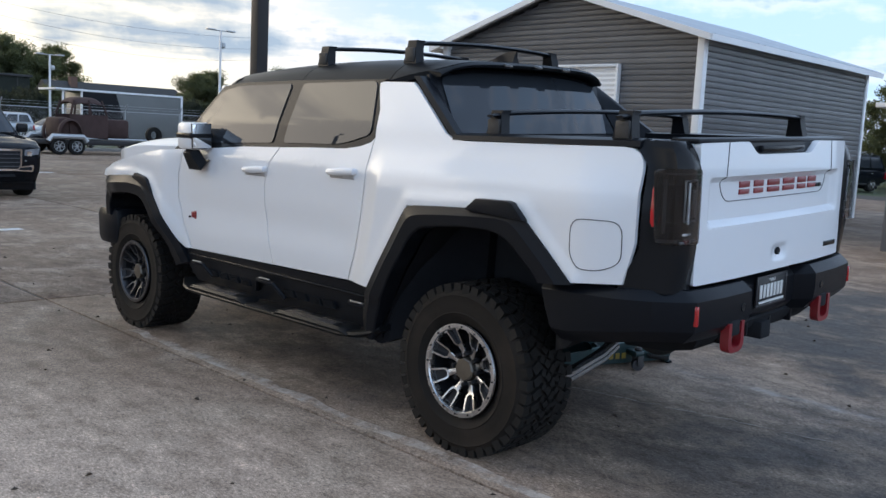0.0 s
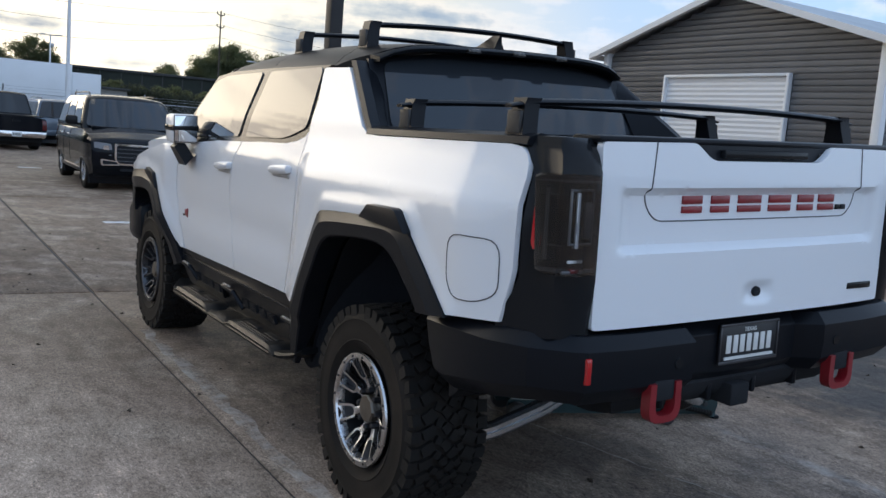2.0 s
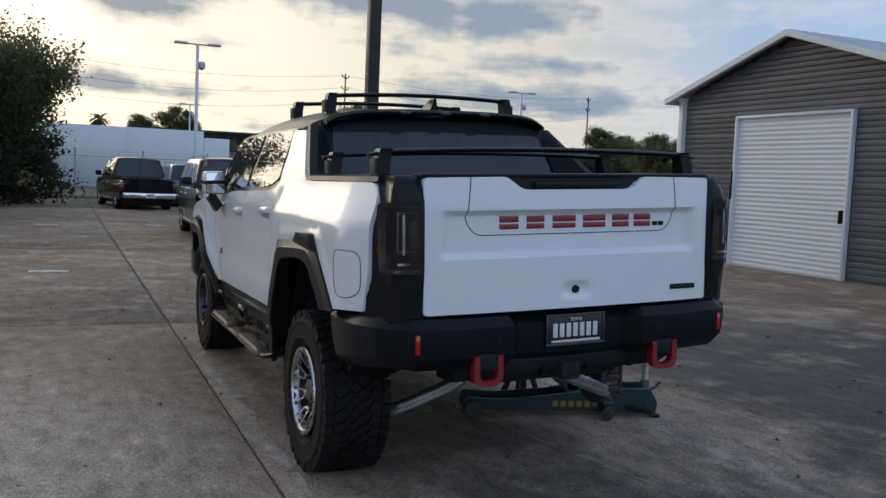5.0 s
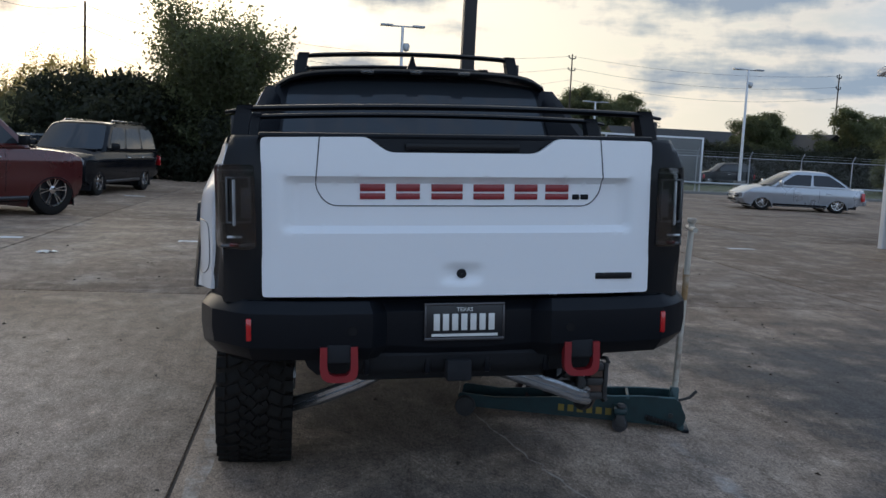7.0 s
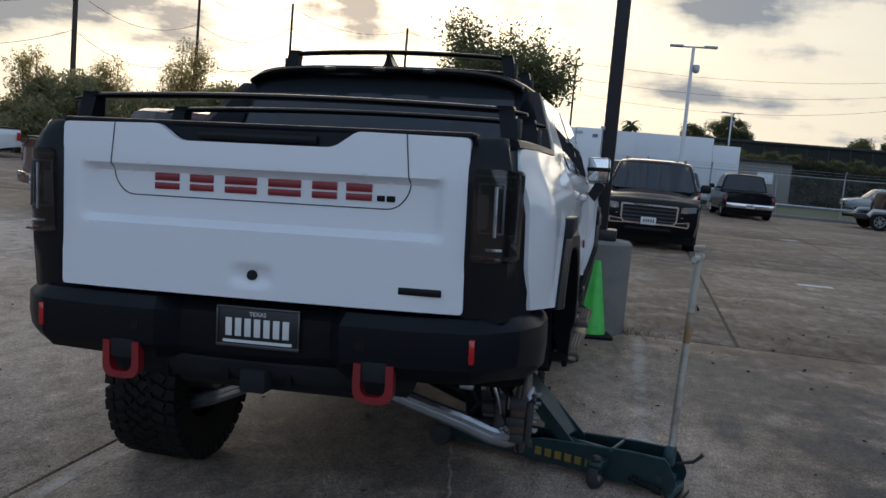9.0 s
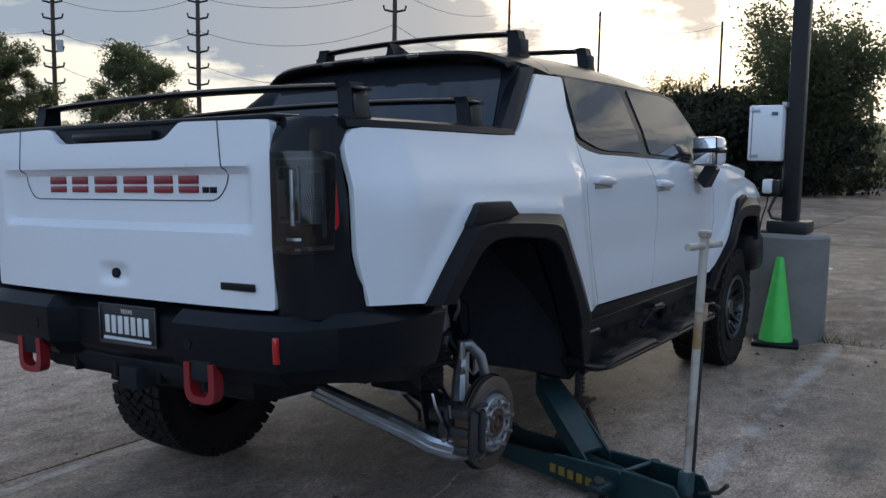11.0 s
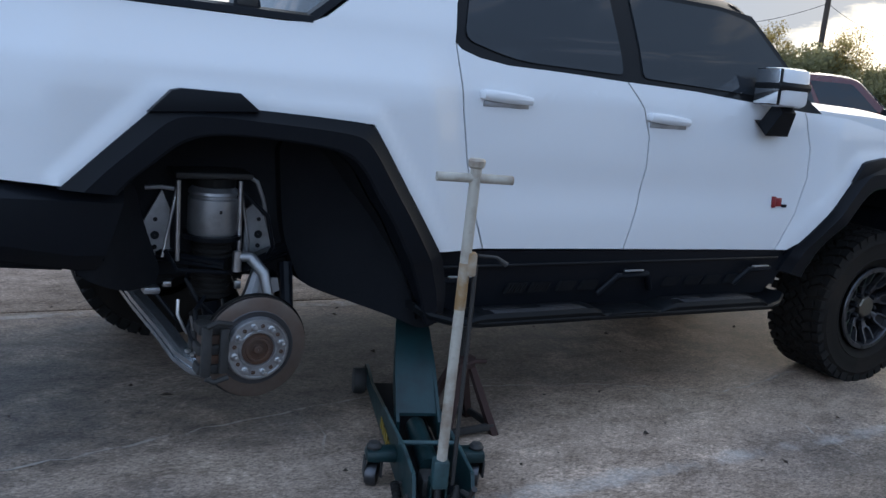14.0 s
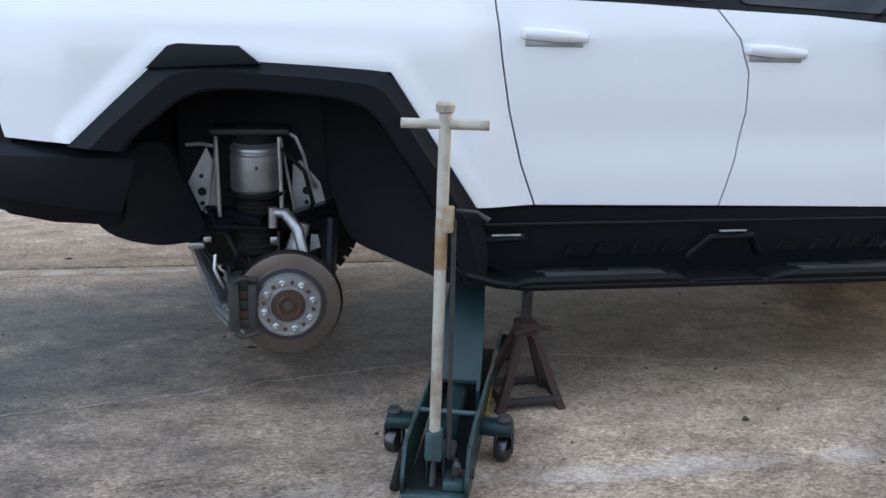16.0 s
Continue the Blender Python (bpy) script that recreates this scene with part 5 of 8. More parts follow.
# crowns showing over the long building
for x, y, k, rz in ((8.5, 108, 1.1, 20), (12.0, 107, 1.25, 80), (26.0, 106, 1.05, 200)):
    copy_thing(ash, pose(x, y, -0.5, 0, 0, rz) @ Matrix.Scale(k, 4))
for i in range(12):
    copy_thing(ash, pose(40 + rng.uniform(-4, 8), 4 + i * 4.5, -0.5, 0, 0, rng.uniform(0, 360)) @ Matrix.Scale(rng.uniform(0.6, 0.9), 4))
house = thing("house", "low brown brick house with a dark pitched roof among trees", "house", pose(38.5, 88, -0.5, 0, 0, 0) @ Matrix.Scale(1.12, 4))
part("wall", boxed((-6, -3, 0), (6, 3, 2.9)), BRICK_FAR, house)
part("roof", prism(bmesh.new(), [(-3.6, 2.8), (3.6, 2.8), (0, 5.0)], -6.4, 6.4), IRON, house, "dark pitched roof")
part("chimney", boxed((-4.2, -0.9, 3.5), (-3.6, -0.3, 5.4)), BRICK_FAR, house)
part("window", boxed((2.5, -3.05, 1.0), (3.6, -2.95, 2.2), 0.01), GLASS_DARK, house)
gable = thing("house", "dark-roofed house end with a low gable behind the fence", "house", pose(48.5, 80, -0.5, 0, 0, 100))
part("wall", boxed((-5, -3.2, 0), (5, 3.2, 2.8)), BRICK_FAR, gable)
part("roof", prism(bmesh.new(), [(-4.0, 2.7), (4.0, 2.7), (0, 5.4)], -5.4, 5.4), IRON, gable, "dark pitched roof")
part("window", boxed((-5.06, -0.6, 0.9), (-4.95, 0.6, 2.0), 0.01), GLASS_DARK, gable)
shop = thing("long_building", "long low dark flat-roofed building across the street", "building", pose(19.5, 98, -0.5))
part("wall", boxed((-12.5, -4, 0), (13.0, 4, 5.9), 0.03), DARK_CLAD, shop)
part("roof_edge", boxed((-12.7, -4.2, 5.9), (13.2, 4.2, 6.15), 0.03), IRON, shop)
for k in range(12):
    part("cladding_seam", boxed((-11.4 + k * 2.1, -4.04, 0.1), (-11.3 + k * 2.1, -3.98, 5.85)), IRON, shop)
lb = thing("low_building", "low grey block building beyond the fence", "building", pose(11.5, 66, 0))
part("wall", boxed((-3.2, -3, 0), (0.8, 3, 2.9), 0.02), BASE_CONCRETE, lb)
part("roof", boxed((-3.4, -3.2, 2.9), (1.0, 3.2, 3.05), 0.02), IRON, lb)
part("window", boxed((-1.5, -3.03, 1.4), (-0.4, -2.95, 2.2), 0.01), WHITE_METAL, lb, "pale shuttered window")


def palm(x, y, h):
    """A fan palm: slim trunk and drooping blades."""
    p = thing("palm_tree", "far-off palm with a dark tuft of fronds", "tree", pose(x, y, 0), "trees round the lot")
    part("trunk", tube(bmesh.new(), [(0, 0, 0), (0.1, 0, h * 0.6), (0, 0, h)], [0.2, 0.15, 0.13], 8), BARK, p)
    bm, rng = bmesh.new(), random.Random(3)
    for k in range(46):
        a, lift = rng.uniform(0, 6.283), rng.uniform(-0.5, 1.2)
        d = Vector((math.cos(a), math.sin(a), 0))
        side = Vector((-d.y, d.x, 0)) * 0.10
        pts = [Vector((0, 0, h)) + d * (0.95 * u) + Vector((0, 0, 0.85 * lift * u - 0.7 * u * u)) for u in (0, 0.35, 0.7, 1.0)]
        for i, (q, r) in enumerate(zip(pts, pts[1:])):
            w0, w1 = (0.4, 1.0, 0.8, 0.05)[i], (0.4, 1.0, 0.8, 0.05)[i + 1]
            bm.faces.new([bm.verts.new(v) for v in (q - side * w0, q + side * w0, r + side * w1, r - side * w1)])
    part("fronds", bm, LEAF, p)
    return p


palm(0.9, 58, 4.5)
palm(-7.5, 70, 5.6)

part("junction_box", boxed((-0.125, -0.17, 1.21), (-0.066, -0.08, 1.33), 0.006), POLE_BLACK, pole)
part("cord", tube(bmesh.new(), [(-0.155, -0.15, 1.22), (-0.165, -0.16, 1.12), (-0.20, -0.15, 1.0), (-0.215, -0.14, 0.90)], 0.006, 6), BLACK_TRIM, pole)
part("tile", boxed((-0.25, -0.20, 0.89), (-0.14, -0.08, 0.905), 0.003), WOOD_POLE, pole, "tan scrap of board")
# dense far hedge behind the street, closing the gaps under the crowns
rng = random.Random(21)
for i in range(22):
    copy_thing(dusk, pose(3 + i * 3.1 + rng.uniform(-0.6, 0.6), 71 + rng.uniform(-1, 1), -0.6, 0, 0, rng.uniform(0, 360)) @ Matrix.Scale(rng.uniform(1.15, 1.35), 4))
vehicle("suv", "white suv with dark glass parked among the cars", "car", pose(-11.8, 23.2, 0, 0, 0, 150), "suv", 4.7, 1.9, 1.68, CAR_WHITE, ALLOY, 0.36, 2.8)


# ---- the white electric pickup, jacked up at its right rear ----
truck = thing("electric_pickup", "white lifted crew-cab electric pickup with one rear wheel off", "pickup")
LEAN_BODY = pose(0.06, 0, 0, 0, -2.2, 0)   # the jack lifts the right side


def body_part(name, bm, mat, parent=None, label="", smooth=35):
    return part(name, bm, mat, parent or truck, label, smooth, LEAN_BODY if parent is None else None)


def inset(poly, d):
    """The polygon pulled in by d all round."""
    pts = [Vector(p) for p in poly]
    area = sum(a.x * b.y - b.x * a.y for a, b in zip(pts, pts[1:] + pts[:1]))
    sgn, out = (1 if area > 0 else -1), []
    for i, p in enumerate(pts):
        e0, e1 = (p - pts[i - 1]), (pts[(i + 1) % len(pts)] - p)
        if e0.length < 1e-6 or e1.length < 1e-6:
            out.append(tuple(p))
            continue
        n0, n1 = Vector((-e0.y, e0.x)).normalized() * sgn, Vector((-e1.y, e1.x)).normalized() * sgn
        n = (n0 + n1)
        out.append(tuple(p + n * d / max(0.4, n.dot(n0))))
    return out


def edge_y(line, z):
    """Where an upright edge line, given as (y, z) points from the bottom up, stands at height z."""
    if z <= line[0][1]:
        return line[0][0]
    for (ya, za), (yb, zb) in zip(line, line[1:]):
        if z <= zb:
            return ya + (yb - ya) * (z - za) / (zb - za)
    return line[-1][0]


def off_line(line, y, z):
    """Distance of (y, z) from an open line of points."""
    p, best = Vector((y, z)), 9.0
    for a, b in zip(line, line[1:]):
        a, d = Vector(a), Vector(b) - Vector(a)
        best = min(best, (p - a - d * max(0.0, min(1.0, (p - a).dot(d) / d.length_squared))).length)
    return best


REAR_EDGE = [(0.85, 0.775), (0.79, 0.93), (0.74, 1.12), (0.708, 1.30), (0.688, 1.45), (0.675, 1.572)]
REAR_LIP = [(-0.70, 1.003), (-0.42, 1.285), (0.30, 1.25), (0.62, 0.775)]
FRONT_LIP = [(2.62, 0.742), (3.02, 1.165), (3.30, 1.20), (3.76, 1.17)]


def ramp_up(a, b, v):
    return min(1.0, max(0.0, (v - a) / (b - a)))


def side_x(y, z):
    """Half-width of the body side at (y, z)."""
    x = 0.975 - 0.10 * max(0.0, 0.98 - z) ** 1.5
    x -= 0.27 * max(0.0, min(z, 1.62) - 1.40)
    x -= max(0.0, z - 1.62) * 0.40
    low = 1 - smoothstep(1.30, 1.58, z)
    # the haunch over the rear wheel, with a flat chamfer down to the door edge
    yd = edge_y(REAR_EDGE, z)
    x += 0.042 * (1 - ramp_up(yd - 0.15, yd - 0.02, y)) * smoothstep(-1.05, -0.75, y) * low
    x += 0.045 * ramp_up(2.66, 2.84, y) * (1 - smoothstep(3.5, 3.85, y) * 0.8) * low
    # rear corner turned in along a crease
    x -= 0.15 * max(0.0, -0.73 + 0.10 * max(0.0, z - 1.25) - y)
    # folded lip round the flares, waist crease in the doors
    if z < 1.42:
        x += 0.012 * (1 - ramp_up(0.035, 0.075, min(off_line(REAR_LIP, y, z), off_line(FRONT_LIP, y, z))))
    x -= 0.012 * math.exp(-((z - 1.02) / 0.10) ** 2) * smoothstep(0.7, 0.9, y) * (1 - smoothstep(2.5, 2.7, y))
    return x


def side_panel(name, outline, mat, gap=0.0035, thick=0.02, out=0.0, step=0.05, parent=None, label=""):
    made = []
    for s in (-1, 1):
        poly = inset(outline, gap)
        bm = sheet(bmesh.new(), poly, lambda y, z: Vector((s * (side_x(y, z) + out), y, z)), (-s * thick, 0, 0), step)
        made.append(body_part(name, bm, mat, parent, label))
    return made


SPLIT = [(1.575, 0.762), (1.625, 0.95), (1.65, 1.12), (1.645, 1.26), (1.60, 1.38), (1.51, 1.487)]
FRONT_EDGE = [(2.545, 0.742), (2.645, 0.93), (2.685, 1.10), (2.68, 1.25), (2.62, 1.425)]
quarter = [(-0.935, 1.02), (-0.70, 1.003), (-0.42, 1.275), (-0.10, 1.26), (0.31, 1.245), (0.62, 0.775)] + REAR_EDGE + [(0.70, 1.72), (0.755, 1.83), (0.766, 1.868), (0.74, 1.875), (0.50, 1.87), (0.46, 1.845), (0.155, 1.615), (0.09, 1.588), (0.0, 1.583), (-0.87, 1.595), (-0.918, 1.588), (-0.950, 1.567), (-0.970, 1.535), (-0.978, 1.49), (-0.980, 1.36), (-0.978, 1.20), (-0.970, 1.16)]
side_panel("quarter_panel", quarter, PAINT_WHITE, step=0.022)
side_panel("rear_door", REAR_EDGE + [(0.70, 1.55), (0.78, 1.525), (0.91, 1.507), (1.2, 1.50)] + SPLIT[::-1], PAINT_WHITE)
side_panel("front_door", SPLIT + [(1.9, 1.475), (2.25, 1.45)] + FRONT_EDGE[::-1], PAINT_WHITE)
side_panel("front_fender", FRONT_EDGE + [(2.9, 1.41), (3.3, 1.345), (3.62, 1.275), (3.76, 1.225), (3.80, 1.17), (3.70, 1.165), (3.30, 1.185), (3.03, 1.16), (2.70, 0.78), (2.62, 0.742)], PAINT_WHITE, step=0.03)
# greenhouse
side_panel("window_frame", [(0.60, 1.49), (0.655, 1.572), (0.70, 1.72), (0.766, 1.87), (0.72, 1.885), (1.5, 1.885), (2.12, 1.874), (2.34, 1.85), (2.48, 1.70), (2.63, 1.51), (2.74, 1.42), (1.2, 1.45)], BLACK_GLOSS, 0.0, 0.02, -0.010)
side_panel("rear_side_window", rounded([(0.715, 1.59), (0.79, 1.876), (1.46, 1.866), (1.495, 1.512), (0.95, 1.525)], [0.05, 0.04, 0.03, 0.03, 0.15]), GLASS_DARK, 0.0, 0.008, -0.002)
side_panel("front_side_window", rounded([(1.605, 1.508), (1.575, 1.864), (2.14, 1.852), (2.33, 1.818), (2.51, 1.61), (2.56, 1.468)], [0.03, 0.03, 0.05, 0.05, 0.05, 0.03]), GLASS_DARK, 0.0, 0.008, -0.002)
# roof, in three black panels
def roof_z(x, y):
    z = 2.022 - 0.058 * max(0.0, (1.0 - y)) ** 2 - 0.030 * max(0.0, y - 1.0) ** 2.2
    return z - 0.115 * (abs(x) / 0.79) ** 8 - 0.025 * (x / 0.79) ** 2


for y0, y1 in ((0.38, 0.72), (0.725, 1.52), (1.525, 2.36)):
    w0, w1 = 0.79, 0.79 if y1 < 2 else 0.75
    ex = 0.10 if y0 < 0.5 else 0
    poly = rounded([(-w0 + ex, y0), (w0 - ex, y0), (w1, y1), (-w1, y1)], [0.12 if ex else 0.0, 0.12 if ex else 0.0, 0.0, 0.0])
    body_part("roof_panel", sheet(bmesh.new(), poly, lambda x, y: Vector((x, y, roof_z(x, y))), (0, 0, -0.03), 0.05), ROOF_BLACK)
# spoiler lip with its marker lamps
bm = bmesh.new()
rings = []
for i in range(25):
    x = -0.72 + 1.44 * i / 24
    y = 0.37 + 0.06 * (abs(x) / 0.72) ** 4
    z = roof_z(x, y)
    rings.append([(x, y + 0.06, z + 0.004), (x, y - 0.025, z - 0.006), (x, y - 0.04, z - 0.018), (x, y - 0.032, z - 0.030), (x, y + 0.08, z - 0.034)])
body_part("spoiler", loft(bm, rings), ROOF_BLACK)
for x in (-0.26, 0.0, 0.26):
    body_part("marker_lamp", boxed((x - 0.035, 0.322, roof_z(x, 0.37) - 0.034), (x + 0.035, 0.345, roof_z(x, 0.37) - 0.012), 0.006), GLASS_LENS, None, "smoked marker lamp")
body_part("antenna_fin", loft(bmesh.new(), [[(-0.03, 0.50, roof_z(0, 0.5)), (0.03, 0.50, roof_z(0, 0.5)), (0.012, 0.74, roof_z(0, 0.7)), (-0.012, 0.74, roof_z(0, 0.7))], [(-0.016, 0.50, 2.04), (0.016, 0.50, 2.04), (0.008, 0.68, 2.03), (-0.008, 0.68, 2.03)], [(-0.006, 0.49, 2.075), (0.006, 0.49, 2.075), (0.004, 0.56, 2.075), (-0.004, 0.56, 2.075)]]), BLACK_TRIM, None, "black shark-fin antenna")


# rear glass and its black surround, windscreen, hood
def back_y(z):
    return 0.075 + (z - 1.59) * (0.40 / 0.30)


def glass_y(x, z):
    """The rear glass stands steeper than the pillars beside it."""
    return 0.235 + (z - 1.60) * 0.60 + 0.05 * (x / 0.8) ** 2


body_part("rear_window_frame", sheet(bmesh.new(), [(-0.80, 1.56), (0.80, 1.56), (0.74, 1.91), (0.4, 1.955), (-0.4, 1.955), (-0.74, 1.91)], lambda x, z: Vector((x, glass_y(x, z), z)), (0, 0.02, 0), 0.1), BLACK_TRIM)
body_part("rear_window", sheet(bmesh.new(), rounded([(-0.715, 1.605), (0.715, 1.605), (0.675, 1.90), (0.40, 1.932), (-0.40, 1.932), (-0.675, 1.90)], [0.04, 0.04, 0.04, 0.1, 0.1, 0.04]), lambda x, z: Vector((x, glass_y(x, z) - 0.008, z)), (0, 0.007, 0), 0.08), GLASS_DARK)
for s in (-1, 1):
    # dark inner faces of the rear pillars, running in to the glass
    bm = bmesh.new()
    loft(bm, [[(s * (side_x(back_y(z), z) - 0.004), back_y(z) + 0.03, z), (s * (side_x(back_y(z), z) - 0.008), back_y(z) - 0.012, z), (s * (side_x(back_y(z), z) - 0.05), back_y(z) - 0.02, z), (s * (0.735 - 0.13 * (z - 1.6)), max(back_y(z) + 0.02, glass_y(0.73, z) - 0.012), z), (s * (side_x(back_y(z), z) - 0.03), back_y(z) + 0.05, z)] for z in (1.57, 1.65, 1.75, 1.85, 1.90)])
    body_part("pillar_trim", bm, BLACK_TRIM)
screen = lambda x, z: Vector((x, 2.92 - (z - 1.42) * 1.10 - 0.10 * (x / 0.8) ** 2, z))
body_part("windshield", sheet(bmesh.new(), rounded([(-0.86, 1.42), (0.86, 1.42), (0.74, 1.91), (-0.74, 1.91)], 0.06), screen, (0, -0.01, 0), 0.15), GLASS_DARK)
body_part("cowl", boxed((-0.86, 2.55, 1.38), (0.86, 2.85, 1.43), 0.02), BLACK_TRIM)


def hood_z(x, y):
    z = 1.492 - 0.02 * max(0.0, y - 2.6) - 0.25 * max(0.0, y - 3.2) ** 2
    return z + 0.012 * (1 - smoothstep(0.45, 0.62, abs(x))) - 0.06 * (abs(x) / 0.95) ** 8


body_part("hood", sheet(bmesh.new(), rounded([(-0.93, 2.63), (0.93, 2.63), (0.95, 3.55), (0.86, 3.80), (-0.86, 3.80), (-0.95, 3.55)], 0.05), lambda x, y: Vector((x, y, hood_z(x, y))), (0, 0, -0.10), 0.06), PAINT_WHITE)
body_part("front_fascia", boxed((-0.96, 3.70, 0.95), (0.96, 3.86, 1.27), 0.06), BLACK_GLOSS)
body_part("front_bumper", boxed((-1.0, 3.62, 0.62), (1.0, 3.98, 0.93), 0.07), BLACK_TRIM)

# inner body, wheel housings, belly
core = [(-0.90, 0.98), (-0.72, 0.98), (-0.42, 1.27), (0.30, 1.22), (0.60, 0.74), (0.66, 0.56), (2.62, 0.56), (2.68, 0.72), (3.06, 1.13), (3.70, 1.13), (3.76, 1.2), (2.70, 1.40), (0.1, 1.47), (-0.86, 1.50)]
body_part("inner_body", prism(bmesh.new(), core, -0.92, 0.92), BLACK_DEEP, None, "dark inner body")
body_part("belly", box(boxed((-0.56, -0.45, 0.60), (0.56, 3.7, 1.25), 0.05), (-0.40, -0.93, 0.63), (0.40, -0.40, 1.24), 0.03), BLACK_DEEP, None, "dark underside")
body_part("battery_tray", boxed((-0.80, 0.68, 0.47), (0.80, 2.55, 0.66), 0.04), BLACK_DEEP)
ARCH_R_OUT = [(-0.73, 1.0), (-0.60, 1.125), (-0.43, 1.283), (-0.36, 1.290), (-0.125, 1.275), (0.10, 1.264), (0.30, 1.25), (0.335, 1.21), (0.485, 0.98), (0.635, 0.755), (0.672, 0.63), (0.672, 0.50)]
ARCH_R_IN = [(-0.56, 0.985), (-0.49, 1.06), (-0.36, 1.165), (-0.29, 1.188), (-0.12, 1.185), (0.09, 1.165), (0.225, 1.145), (0.26, 1.10), (0.37, 0.94), (0.49, 0.755), (0.545, 0.62), (0.59, 0.49)]
ARCH_F_OUT = [(2.60, 0.64), (2.63, 0.72), (2.76, 0.85), (3.02, 1.165), (3.06, 1.19), (3.30, 1.205), (3.67, 1.18), (3.745, 1.14), (3.795, 0.98), (3.775, 0.87)]
ARCH_F_IN = [(2.76, 0.60), (2.79, 0.70), (2.88, 0.82), (3.10, 1.05), (3.13, 1.065), (3.30, 1.075), (3.58, 1.055), (3.64, 1.03), (3.70, 0.95), (3.69, 0.87)]
def softened(outer, inner, r):
    """Both edges of a flare with their corners eased alike."""
    pts = [Vector((*a, *b)) for a, b in zip(outer, inner)]
    out = [pts[0]]
    for a, p, b in zip(pts, pts[1:], pts[2:]):
        ta, tb = min(r, (a - p).length * 0.45), min(r, (b - p).length * 0.45)
        q, e = p + (a - p).normalized() * ta, p + (b - p).normalized() * tb
        out += [(1 - u) ** 2 * q + 2 * u * (1 - u) * p + u * u * e for u in (0, 0.33, 0.67, 1.0)]
    out.append(pts[-1])
    # even spacing along the outer edge, then an inner edge smoothed into one sweep
    run = [0.0]
    for a, b in zip(out, out[1:]):
        run.append(run[-1] + math.hypot(b[0] - a[0], b[1] - a[1]))
    even, j = [], 0
    for i in range(73):
        d = run[-1] * i / 72
        while j < len(out) - 2 and run[j + 1] < d:
            j += 1
        even.append(out[j].lerp(out[j + 1], min(1.0, max(0.0, (d - run[j]) / max(1e-6, run[j + 1] - run[j])))))
    for _ in range(14):
        even = [even[0]] + [Vector((p[0], p[1], (a[2] + 2 * p[2] + b[2]) / 4, (a[3] + 2 * p[3] + b[3]) / 4)) for a, p, b in zip(even, even[1:], even[2:])] + [even[-1]]
    return [(v[0], v[1]) for v in even], [(v[2], v[3]) for v in even]


